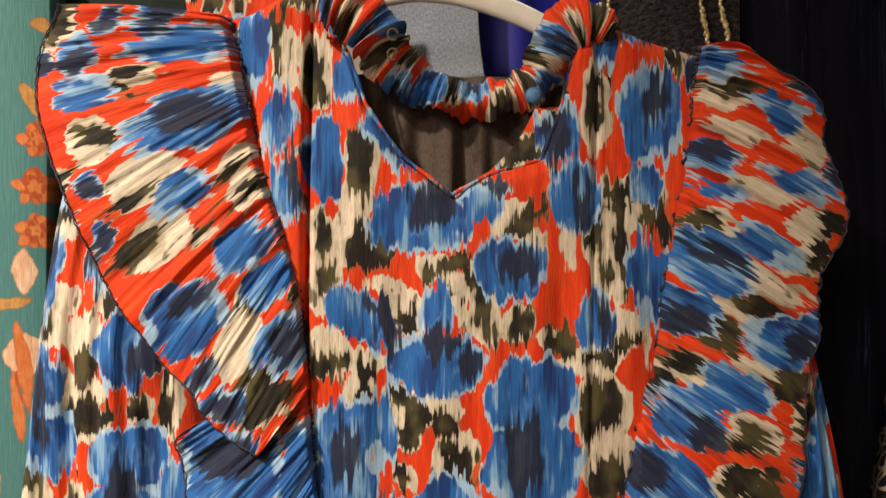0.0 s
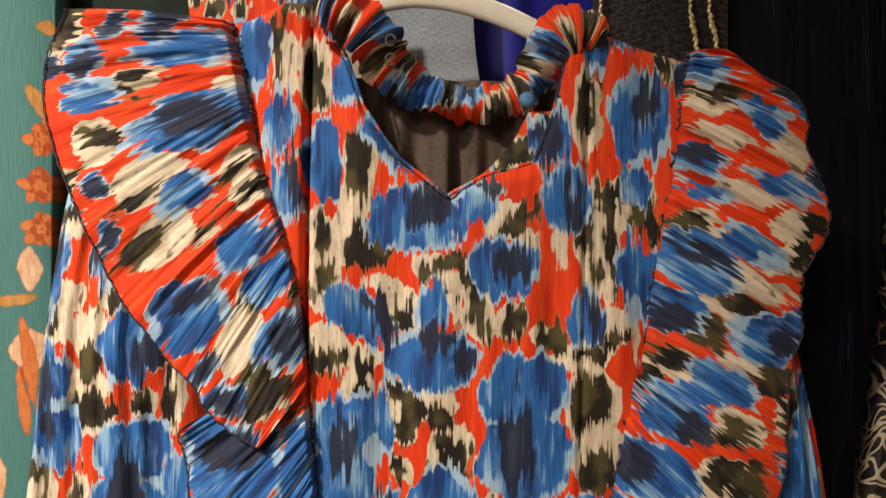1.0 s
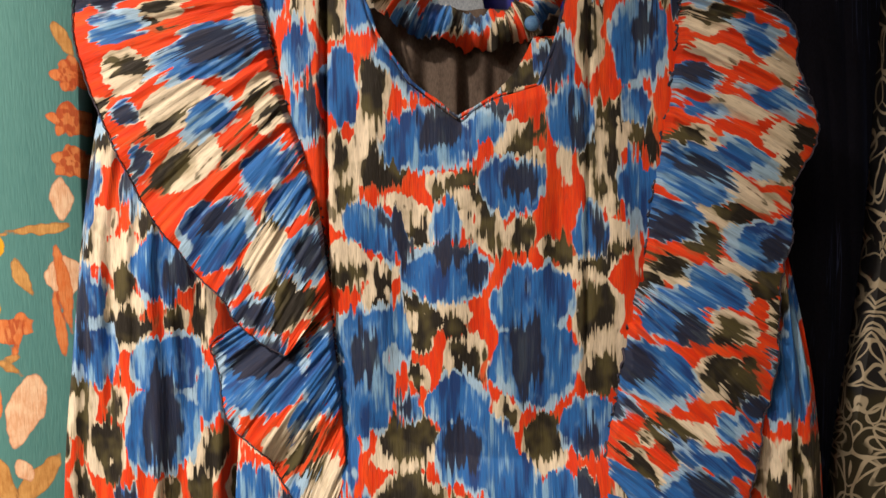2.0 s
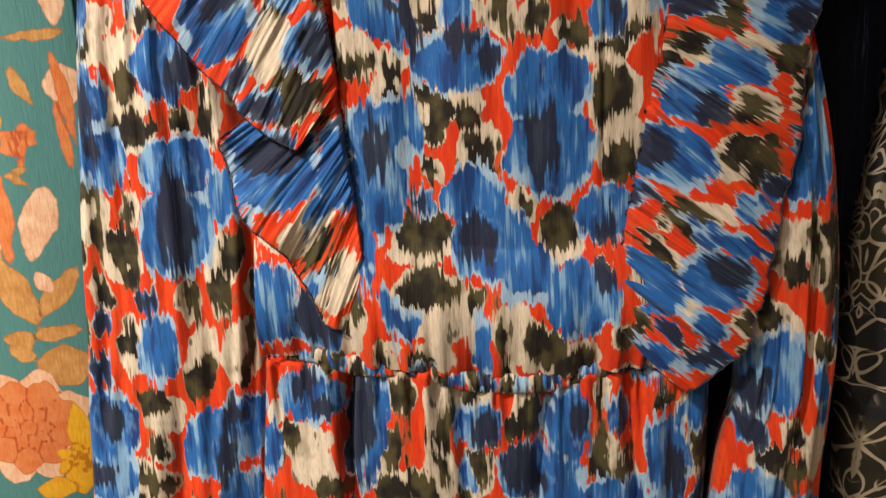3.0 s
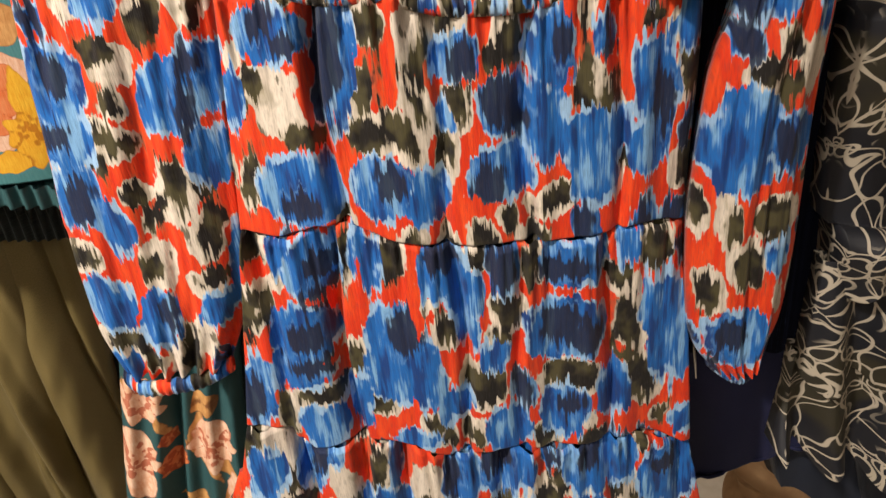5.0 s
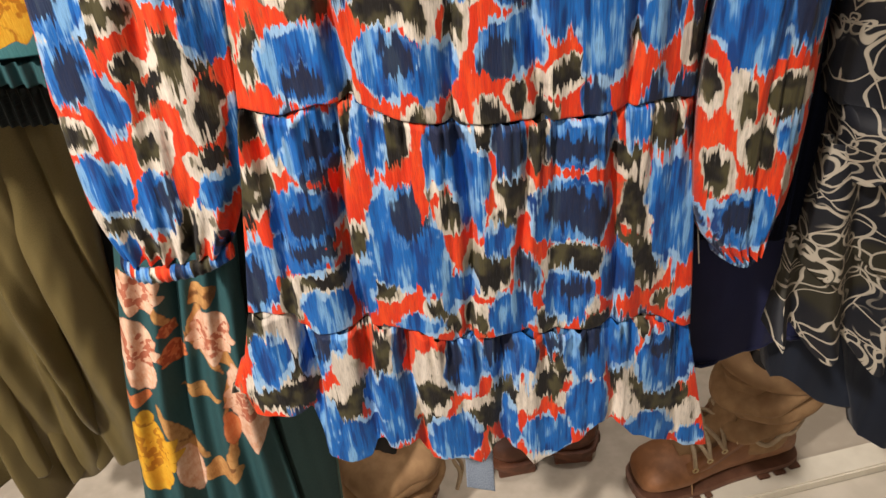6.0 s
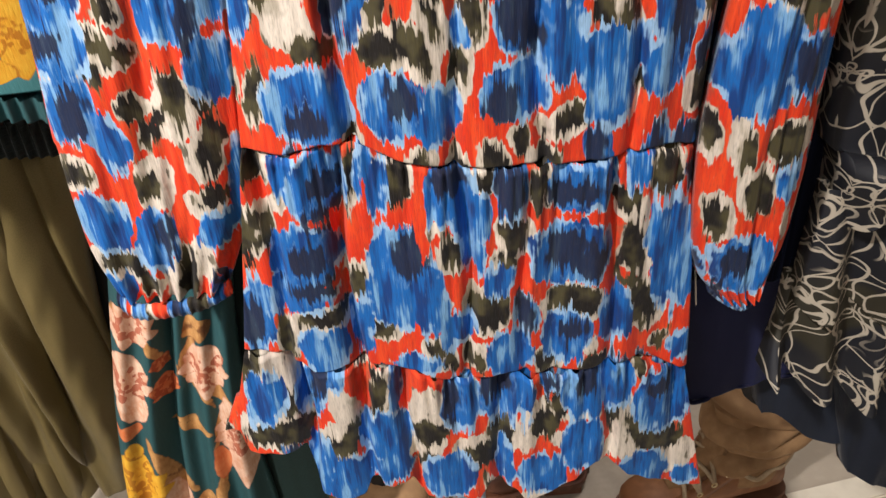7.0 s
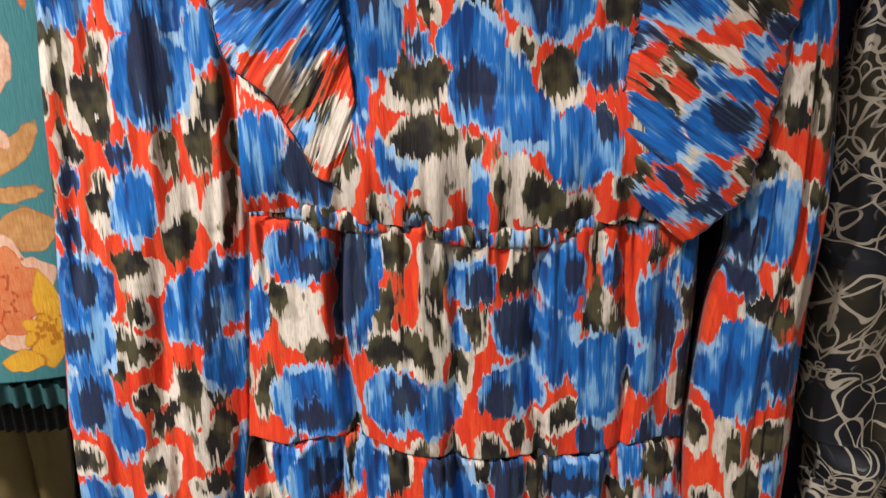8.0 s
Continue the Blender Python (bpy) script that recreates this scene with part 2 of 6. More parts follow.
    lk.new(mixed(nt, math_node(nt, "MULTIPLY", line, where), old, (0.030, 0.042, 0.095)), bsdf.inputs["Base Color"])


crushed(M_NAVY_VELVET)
M_NAVY = plain_cloth("navy_jersey", (0.009, 0.011, 0.040), (0.015, 0.018, 0.062), 0.8, (900, 500), 0.1)
M_SLATE = plain_cloth("dark_slate_poplin", (0.010, 0.014, 0.026), (0.018, 0.024, 0.040), 0.75, (900, 900), 0.1)
M_TWEED = plain_cloth("charcoal_boucle", (0.010, 0.009, 0.012), (0.050, 0.044, 0.050), 0.9, (230, 260), 0.1, 1.0, 0.006)
M_COBALT = plain_cloth("cobalt_satin", (0.006, 0.010, 0.24), (0.010, 0.018, 0.34), 0.45, (900, 900), 0.1, 0.15)
M_DENIM = plain_cloth("grey_blue_denim", (0.19, 0.23, 0.30), (0.36, 0.42, 0.51), 0.85, (800, 420), 0.1, 0.5)
M_LINES = line_print("outline_flower_viscose")
M_THREAD = plain_cloth("dark_overlock_thread", (0.010, 0.011, 0.03), (0.10, 0.09, 0.13), 0.8, (900, 900))
M_GOLD = surface("gold_thread", (0.55, 0.42, 0.20), (0.78, 0.68, 0.42), 0.4, 400, 0.3, 0.001, 0.6)
M_WHITE_PLASTIC = surface("white_plastic", (0.72, 0.70, 0.66), (0.80, 0.78, 0.74), 0.35, 60, 0.05, 0.0005)
M_BUTTON = surface("blue_covered_button", (0.03, 0.12, 0.33), (0.08, 0.22, 0.46), 0.6, 500, 0.4, 0.0006)
M_CARD = surface("white_card", (0.26, 0.23, 0.18), (0.34, 0.30, 0.24), 0.6, 200, 0.1, 0.0004)
M_FLOOR = surface("grey_vinyl", (0.40, 0.345, 0.27), (0.48, 0.42, 0.335), 0.42, 35, 0.12, 0.0008)
M_TILE = surface("pale_floor_tile", (0.56, 0.50, 0.40), (0.64, 0.575, 0.47), 0.30, 25, 0.08, 0.0006)
M_EDGE = surface("cream_edge_paint", (0.66, 0.60, 0.48), (0.74, 0.68, 0.55), 0.45, 30, 0.08, 0.0006)
M_WALL = surface("warm_white_paint", (0.62, 0.57, 0.50), (0.68, 0.63, 0.55), 0.7, 14, 0.08, 0.001)
M_LEATHER = surface("tan_nubuck", (0.20, 0.080, 0.026), (0.29, 0.125, 0.046), 0.58, 60, 0.4, 0.0015)
M_LEATHER_DARK = surface("brown_leather", (0.085, 0.030, 0.014), (0.14, 0.052, 0.024), 0.55, 60, 0.3, 0.0012)
M_SUEDE = surface("tan_suede", (0.24, 0.135, 0.058), (0.35, 0.21, 0.095), 0.85, 45, 0.5, 0.002)
M_LACE = surface("beige_cord", (0.34, 0.25, 0.15), (0.46, 0.35, 0.22), 0.8, 300, 0.5, 0.001)
M_SOLE = surface("brown_rubber", (0.10, 0.042, 0.022), (0.155, 0.07, 0.038), 0.6, 50, 0.3, 0.0015)
M_SHAFT_SHADE = surface("boot_shaft_shade", (0.012, 0.010, 0.008), (0.03, 0.022, 0.016), 0.9, 60)
M_CHROME = surface("steel_tube", (0.55, 0.55, 0.55), (0.62, 0.62, 0.62), 0.25, 60, 0.05, 0.0003, 1.0)


# ---- building blocks ----
def value_noise(x, y, seed=0):
    """Smooth noise from 0 to 1 on arrays."""
    xi, yi = np.floor(x).astype(np.int64), np.floor(y).astype(np.int64)
    fx, fy = x - xi, y - yi
    fx, fy = fx * fx * (3 - 2 * fx), fy * fy * (3 - 2 * fy)

    def lattice(a, b):
        h = (a * 374761393 + b * 668265263 + seed * 982451653) & 0x7FFFFFFF
        h = ((h ^ (h >> 13)) * 1274126177) & 0x7FFFFFFF
        return ((h ^ (h >> 16)) & 0xFFFF) / 65535.0

    top = lattice(xi, yi) * (1 - fx) + lattice(xi + 1, yi) * fx
    low = lattice(xi, yi + 1) * (1 - fx) + lattice(xi + 1, yi + 1) * fx
    return top * (1 - fy) + low * fy


def along(points, n, smooth=True):
    """n places, evenly in the list's own steps, along a run of tuples; softly curved between them."""
    p = np.array(points, float)
    k = len(p)
    s = np.linspace(0, k - 1, n)
    if not smooth or k < 3:
        return np.stack([np.interp(s, np.arange(k), p[:, j]) for j in range(p.shape[1])], 1)
    i = np.clip(s.astype(int), 0, k - 2)
    t = (s - i)[:, None]
    p0, p1, p2, p3 = p[np.maximum(i - 1, 0)], p[i], p[i + 1], p[np.minimum(i + 2, k - 1)]
    return 0.5 * (2 * p1 + (p2 - p0) * t + (2 * p0 - 5 * p1 + 4 * p2 - p3) * t ** 2 + (3 * p1 - p0 - 3 * p2 + p3) * t ** 3)


def blot_distance(blots, x, z, power=2.4):
    """For each place: how far it is from the nearest blot (x, z, half width, half height, turn), 1 at its rim; that blot's size; the rim's
    direction; how far the next blot is."""
    near = np.full(x.shape, 9.0)
    second = np.full(x.shape, 9.0)
    size = np.full(x.shape, 0.01)
    nx, nz = np.zeros(x.shape), np.ones(x.shape)
    for b in blots:
        bx, bz, rx, rz = b[:4]
        turn = radians(b[4]) if len(b) > 4 else 0.0
        dx, dz = x - bx, z - bz
        px, pz = dx * math.cos(turn) + dz * math.sin(turn), -dx * math.sin(turn) + dz * math.cos(turn)
        q = (np.abs(px / rx) ** power + np.abs(pz / rz) ** power) ** (1 / power)
        gx, gz = px / rx ** 2, pz / rz ** 2
        gx, gz = gx * math.cos(turn) - gz * math.sin(turn), gx * math.sin(turn) + gz * math.cos(turn)
        g = np.hypot(gx, gz) + 1e-9
        # inside several blots the deepest counts, outside all the nearest
        depth, best = (1 - q) * min(rx, rz), (1 - near) * size
        hit = depth > best
        second = np.where(hit, near, np.minimum(second, q))
        near, size = np.where(hit, q, near), np.where(hit, min(rx, rz), size)
        nx, nz = np.where(hit, gx / g, nx), np.where(hit, gz / g, nz)
    return near, size, nx, nz, second


def print_fields(prints, x, z, run_x, run_z, seed):
    """The layers of a print, painted over one another. For each layer: how deep inside its blots, how ragged the rim is, how far from the
    next blot. run_x, run_z: the way the brush strokes run."""
    ikat = "blue" in prints
    shake = 0.45 if ikat else 0.3
    wx = x + shake * (0.012 * (value_noise(x * 55, z * 40, seed) - 0.5) + 0.005 * (value_noise(x * 170, z * 100, seed + 3) - 0.5))
    wz = z + shake * (0.014 * (value_noise(x * 60, z * 40, seed + 7) - 0.5) + 0.009 * (value_noise(x * 190, z * 90, seed + 5) - 0.5))
    if ikat:
        prints = {layer: list(prints.get(layer, [])) for layer in ("cream", "dark", "blue", "navy")}
        if not prints["cream"]:
            prints["cream"] = [(b[0], b[1], b[2] * 1.5, b[3] * 1.4, *b[4:]) for b in prints["dark"]]
        if not prints["navy"]:
            prints["navy"] = [(b[0], b[1], b[2] * 0.4, b[3] * 0.4) for b in prints["blue"][::2]]
        # the cloth goes on with more flowers wherever a wide stretch of red is left
        rng = np.random.default_rng(seed)
        x0, x1, z0, z1 = x.min(), x.max(), z.min(), z.max()
        spots = rng.uniform((x0, z0), (x1, z1), (int((x1 - x0) * (z1 - z0) * 9000) + 10, 2))

        def away(blots):
            near, size = blot_distance(blots, spots[:, 0], spots[:, 1])[:2]
            return (near - 1) * size

        gap = np.minimum(away(prints["cream"]), away(prints["blue"]))
        lie = math.degrees(math.atan2(np.mean(run_z), np.mean(run_x)))
        for i in np.argsort(-gap):
            if gap[i] > 0.0074:
                wide = min(gap[i] * rng.uniform(0.75, 1.0), 0.013)
                made = (spots[i, 0], spots[i, 1], wide * rng.uniform(1.2, 2.2), wide, lie + rng.uniform(-14, 14))
                heart = (made[0] + wide * rng.uniform(-0.3, 0.3), made[1] + wide * rng.uniform(-0.3, 0.3), made[2] * 0.8, wide * 0.62, made[4])
                outer, inner = ("blue", "navy") if rng.random() < 0.4 else ("cream", "dark")
                prints[outer].append(made)
                prints[inner].append(heart)
                gap = np.minimum(gap, away([made]))
    out = {}
    for k, blots in prints.items():
        near, size, nx, nz, second = blot_distance(blots, wx, wz, 2.2 if ikat else 1.5)
        f = (1.0 - near) * size
        ragged = (0.0006 + 0.0056 * np.abs(nx * run_x + nz * run_z)) * {"dark": 1.35, "cream": 0.55, "navy": 1.5}.get(k, 1.0)
        out[k] = np.stack([np.maximum(f, -0.05), ragged, np.minimum(second - near, 1.0) * size], -1)
    return out


def bloom(cx, cz, r, petals=6, squash=0.8, turn=0.0):
    """The petals of a printed flower, as blots round its middle."""
    out = [(cx, cz, r * 0.22, r * 0.22 * squash)]
    for ring, count, far, wide in ((1, petals, 0.62, 0.34), (2, petals, 0.36, 0.24)):
        for i in range(count):
            a = turn + 2 * math.pi * (i + 0.5 * ring) / count
            out.append((cx + far * r * math.cos(a), cz + far * r * squash * math.sin(a), r * 0.40 / ring ** 0.4, r * wide, math.degrees(a)))
    return out


def link_mesh(name, verts, faces, material, parent=None, label="", smooth=True):
    me = bpy.data.meshes.new(name)
    me.from_pydata(np.asarray(verts, float).tolist(), [], faces)
    me.materials.append(material)
    me.update()
    if smooth:
        me.polygons.foreach_set("use_smooth", [True] * len(me.polygons))
    ob = new(name, me)
    if parent:
        ob.parent = parent
    if label:
        ob["label"] = label
    return ob


def part(name, bm, material, parent, label="", smooth=True):
    """One mesh under a thing or a part."""
    me = bpy.data.meshes.new(name)
    bm.to_mesh(me)
    bm.free()
    me.materials.append(material)
    if smooth:
        me.polygons.foreach_set("use_smooth", [True] * len(me.polygons))
    ob = new(name, me)
    ob.parent = parent
    if label:
        ob["label"] = label
    return ob


def grid_faces(nv, nu, start=0, wrap=False, flip=False):
    out = []
    for j in range(nv - 1):
        for i in range(nu if wrap else nu - 1):
            a, b = start + j * nu + i, start + j * nu + (i + 1) % nu
            q = (a, b, b + nu, a + nu)
            out.append(q[::-1] if flip else q)
    return out


def put_vectors(ob, name, values):
    at = ob.data.attributes.new(name, "FLOAT_VECTOR", "POINT")
    at.data.foreach_set("vector", np.asarray(values, np.float32).ravel())


def cloth(name, parent, material, pairs, nu, nv, depth, prints=None, sideways=False, back=0.012, label="", seed=0, bend=None, smooth_pairs=True):
    """A piece of cloth between pairs of edge places (x left, z left, x right, z right), from top to bottom, with a folded front and a back
    ply behind it. depth(u, v, x, z): the front's y. prints: layers of blots by attribute. sideways: the strokes run from edge to edge."""
    e = along(pairs, nv, smooth_pairs)
    u = np.linspace(0, 1, nu)[None, :] * np.ones((nv, 1))
    v = np.linspace(0, 1, nv)[:, None] * np.ones((1, nu))
    x = e[:, 0:1] + (e[:, 2:3] - e[:, 0:1]) * u
    z = e[:, 1:2] + (e[:, 3:4] - e[:, 1:2]) * u
    if bend:
        x, z = bend(u, v, x, z)
    y = depth(u, v, x, z)
    front = np.stack([x, y, z], -1).reshape(-1, 3)
    rear = np.stack([x, np.maximum(y, np.median(y)) + back, z], -1).reshape(-1, 3)
    n = nu * nv
    faces = grid_faces(nv, nu) + grid_faces(nv, nu, n, flip=True)
    for j in range(nv - 1):
        a, b = j * nu, j * nu + nu - 1
        faces += [(a, a + nu, n + a + nu, n + a), (b + nu, b, n + b, n + b + nu)]
    for i in range(nu - 1):
        a = (nv - 1) * nu + i
        faces.append((a, a + 1, n + a + 1, n + a))
    ob = link_mesh(name, np.concatenate([front, rear]), faces, material, parent, label)
    if sideways:
        width = np.hypot(e[:, 2] - e[:, 0], e[:, 3] - e[:, 1])[:, None]
        mid = np.stack([(e[:, 0] + e[:, 2]) / 2, (e[:, 1] + e[:, 3]) / 2], 1)
        run = np.concatenate([[0], np.cumsum(np.hypot(*np.diff(mid, axis=0).T))])[:, None]
        weave = np.stack([run + 0 * u, u * width, 0 * u], -1)
        rx, rz = (e[:, 2:3] - e[:, 0:1]) / width + 0 * u, (e[:, 3:4] - e[:, 1:2]) / width + 0 * u
    else:
        weave = np.stack([x, z, 0 * x], -1)
        rx, rz = 0 * x, 0 * x + 1
    put_vectors(ob, "weave", np.concatenate([weave.reshape(-1, 3), weave.reshape(-1, 3) + np.array([back, 0, 0])]))
    if prints:
        if sideways:
            prints = {layer: [(b[0], b[1], b[2] * 1.15, b[3] * 1.3, *b[4:]) for b in blots] for layer, blots in prints.items()}
        for layer, f in print_fields(prints, x, z, rx, rz, seed * 31).items():
            put_vectors(ob, layer, np.concatenate([f.reshape(-1, 3)] * 2))
    return ob


def tube(bm, points, radius, sides=8, closed=False):
    """A round bar along points, in a bmesh. radius: one number, or one for each point."""
    p = [Vector(q) for q in points]
    rings = []
    for i, c in enumerate(p):
        d = (p[min(i + 1, len(p) - 1)] - p[max(i - 1, 0)]).normalized()
        side = d.cross(Vector((0, 0, 1)))
        side = side.normalized() if side.length > 1e-4 else Vector((1, 0, 0))
        up = side.cross(d)
        r = radius if isinstance(radius, (int, float)) else radius[i]
        rings.append([bm.verts.new(c + (side * math.cos(a) + up * math.sin(a)) * r) for a in [2 * math.pi * k / sides for k in range(sides)]])
    for a, b in zip(rings, rings[1:]):
        for k in range(sides):
            bm.faces.new((a[k], a[(k + 1) % sides], b[(k + 1) % sides], b[k]))
    bm.faces.new(rings[0][::-1])
    bm.faces.new(rings[-1])
    return bm


def box(bm, x0, x1, y0, y1, z0, z1, bevel=0.0):
    m = Matrix.LocRotScale(((x0 + x1) / 2, (y0 + y1) / 2, (z0 + z1) / 2), None, (x1 - x0, y1 - y0, z1 - z0))
    made = bmesh.ops.create_cube(bm, size=1, matrix=m)
    if bevel:
        edges = list({ed for vt in made["verts"] for ed in vt.link_edges})
        bmesh.ops.bevel(bm, geom=edges, offset=bevel, segments=2, affect="EDGES")
    return bm


def slab(name, x0, x1, y0, y1, z0, z1, material):
    bm = bmesh.new()
    box(bm, x0, x1, y0, y1, z0, z1)
    me = bpy.data.meshes.new(name)
    bm.to_mesh(me)
    bm.free()
    me.materials.append(material)
    return tagged(new(name, me), kind="structure")


def thing(name, label, category, group=""):
    ob = new(name)
    return tagged(ob, label, category, group)


# ---- the room ----
slab("floor", -3.0, 3.0, -3.0, 1.7, -0.10, 0.0, M_FLOOR)
slab("ceiling", -3.0, 3.0, -3.0, 1.7, 2.8, 2.9, M_WALL)
slab("wall_north", -3.0, 3.0, 1.7, 1.8, 0.0, 2.8, M_WALL)
slab("wall_south", -3.0, 3.0, -3.1, -3.0, 0.0, 2.8, M_WALL)
slab("wall_west", -3.1, -3.0, -3.1, 1.8, 0.0, 2.8, M_WALL)
slab("wall_east", 3.0, 3.1, -3.1, 1.8, 0.0, 2.8, M_WALL)


# ---- the dress ----
def front_y(x):
    return CLOTH_Y - 0.03 * x


def ripples(x, z, seed, fx, fz, amount):
    return amount * (value_noise(x * fx, z * fz, seed) - 0.5)




# The print, piece by piece: cream petals, their dark hearts, blue flowers and their navy hearts, as (x, z, half width, half height, turn).
BODICE = {
    "cream": [(-0.06, 1.435, 0.0108, 0.0207), (-0.064, 1.406, 0.0164, 0.0172), (-0.082, 1.395, 0.0109, 0.0346, 8), (-0.081, 1.372, 0.0098, 0.0163), (-0.038, 1.37, 0.0177, 0.0078, -15), (-0.024, 1.356, 0.015, 0.0133), (-0.01, 1.387, 0.0102, 0.0077), (0.003, 1.368, 0.0094, 0.0175, 9), (0.021, 1.361, 0.0102, 0.0273, 7), (0.038, 1.419, 0.014, 0.0129, 25), (0.052, 1.401, 0.0101, 0.013, 9), (0.077, 1.406, 0.0051, 0.0183), (0.1, 1.405, 0.014, 0.0401, 5), (0.118, 1.428, 0.0202, 0.017), (0.112, 1.35, 0.011, 0.0117, -20), (0.092, 1.329, 0.0262, 0.0119, 25), (0.062, 1.342, 0.0095, 0.0071, 20), (0.096, 1.296, 0.0184, 0.024), (0.124, 1.343, 0.0028, 0.0149), (-0.077, 1.332, 0.0127, 0.0182, 13)]
        + [(-0.056, 1.324, 0.0151, 0.0103, 10), (-0.058, 1.308, 0.0096, 0.0167), (-0.029, 1.3, 0.0184, 0.0104), (-0.012, 1.296, 0.0208, 0.0136), (-0.038, 1.288, 0.0128, 0.0121), (0.102, 1.259, 0.0193, 0.0204), (0.003, 1.261, 0.0141, 0.0244), (-0.027, 1.279, 0.0112, 0.0113), (-0.033, 1.201, 0.0285, 0.0142, -5), (-0.048, 1.191, 0.0163, 0.0067, -15), (-0.038, 1.157, 0.028, 0.0264), (-0.029, 1.139, 0.0157, 0.0137), (0.034, 1.224, 0.0097, 0.0149), (0.061, 1.201, 0.0171, 0.0217), (0.058, 1.183, 0.0106, 0.0076), (0.023, 1.135, 0.014, 0.0223), (-0.006, 1.145, 0.0099, 0.0239), (0.041, 1.119, 0.0228, 0.0216), (0.068, 1.108, 0.0208, 0.0152), (-0.032, 1.116, 0.0174, 0.0104, -40)]
        + [(-0.064, 1.123, 0.0108, 0.0052), (-0.106, 1.522, 0.0086, 0.0215), (-0.088, 1.514, 0.0115, 0.0269), (-0.056, 1.453, 0.0137, 0.0198), (0.092, 1.489, 0.0101, 0.0323), (0.077, 1.439, 0.005, 0.0144)],
    "dark": [(-0.058, 1.446, 0.0085, 0.015), (-0.052, 1.4, 0.0148, 0.0161), (-0.083, 1.407, 0.0047, 0.0172, 5), (-0.079, 1.382, 0.0047, 0.0097), (-0.027, 1.353, 0.0087, 0.0074, -30), (-0.011, 1.384, 0.0047, 0.0039), (0.003, 1.388, 0.0133, 0.0058, 15), (-0.001, 1.37, 0.0071, 0.0047, -30), (0.019, 1.367, 0.0055, 0.0225, 13), (0.047, 1.417, 0.0163, 0.0061, 35), (0.055, 1.395, 0.0027, 0.0077), (0.092, 1.419, 0.0051, 0.019), (0.11, 1.397, 0.0039, 0.0211, 12), (0.101, 1.382, 0.0035, 0.0069), (0.113, 1.436, 0.0136, 0.0068), (0.129, 1.42, 0.0085, 0.0152, 15), (0.106, 1.427, 0.0062, 0.0053), (0.07, 1.337, 0.0095, 0.0126), (0.102, 1.335, 0.0182, 0.0071, 28), (0.094, 1.299, 0.0116, 0.0184)]
        + [(-0.076, 1.324, 0.0095, 0.0087, 20), (-0.055, 1.319, 0.0064, 0.0095), (-0.058, 1.301, 0.0056, 0.0096), (-0.03, 1.302, 0.0108, 0.008), (-0.018, 1.291, 0.0112, 0.0096), (-0.004, 1.285, 0.0096, 0.0089), (0.101, 1.25, 0.0129, 0.0147, -20), (0.006, 1.255, 0.0105, 0.0155), (-0.003, 1.271, 0.0048, 0.0089), (-0.027, 1.279, 0.008, 0.0105), (-0.035, 1.206, 0.0204, 0.0142), (-0.038, 1.166, 0.0213, 0.0144), (0.035, 1.225, 0.0057, 0.0124), (0.061, 1.207, 0.0147, 0.0175), (0.015, 1.134, 0.0025, 0.0193), (-0.003, 1.156, 0.0058, 0.0111), (0.046, 1.122, 0.0157, 0.0173), (0.069, 1.104, 0.0133, 0.0122), (-0.045, 1.107, 0.0091, 0.0122), (-0.111, 1.541, 0.0043, 0.0143)]
        + [(-0.089, 1.511, 0.0072, 0.0186), (-0.056, 1.46, 0.0086, 0.0151), (0.093, 1.489, 0.0061, 0.0162), (0.099, 1.521, 0.0043, 0.0179)],
    "blue": [(-0.08, 1.445, 0.0085, 0.015), (-0.019, 1.417, 0.0327, 0.0228), (0.021, 1.43, 0.0155, 0.0129), (0.079, 1.431, 0.0171, 0.0227), (0.038, 1.386, 0.0235, 0.0223, -15), (0.126, 1.381, 0.0125, 0.0278, 5), (-0.055, 1.353, 0.0245, 0.0164, -32), (-0.009, 1.325, 0.0302, 0.0206), (-0.007, 1.358, 0.0106, 0.0172), (0.092, 1.353, 0.0126, 0.0188), (0.052, 1.302, 0.0287, 0.0264), (0.053, 1.261, 0.0306, 0.0326), (-0.069, 1.277, 0.0192, 0.0251), (-0.071, 1.238, 0.0226, 0.0329), (-0.046, 1.28, 0.0096, 0.0218), (0.0, 1.23, 0.0223, 0.0227), (0.012, 1.196, 0.0302, 0.0301), (0.032, 1.178, 0.0213, 0.0244), (0.092, 1.214, 0.0211, 0.0216), (0.072, 1.154, 0.0272, 0.0289, 19)]
        + [(-0.063, 1.145, 0.0066, 0.0205, 10), (-0.051, 1.141, 0.0074, 0.0128), (0.002, 1.12, 0.005, 0.0259), (0.125, 1.439, 0.0085, 0.0143), (-0.128, 1.531, 0.0115, 0.0268), (-0.11, 1.48, 0.0108, 0.0208), (-0.106, 1.436, 0.0101, 0.0187), (-0.083, 1.459, 0.0136, 0.023), (-0.063, 1.51, 0.0122, 0.0186), (0.128, 1.484, 0.0202, 0.0316), (0.1, 1.525, 0.0072, 0.0143), (-0.039, 1.465, 0.0198, 0.0061, -45), (0.068, 1.471, 0.013, 0.0198), (0.023, 1.438, 0.0144, 0.0058)],
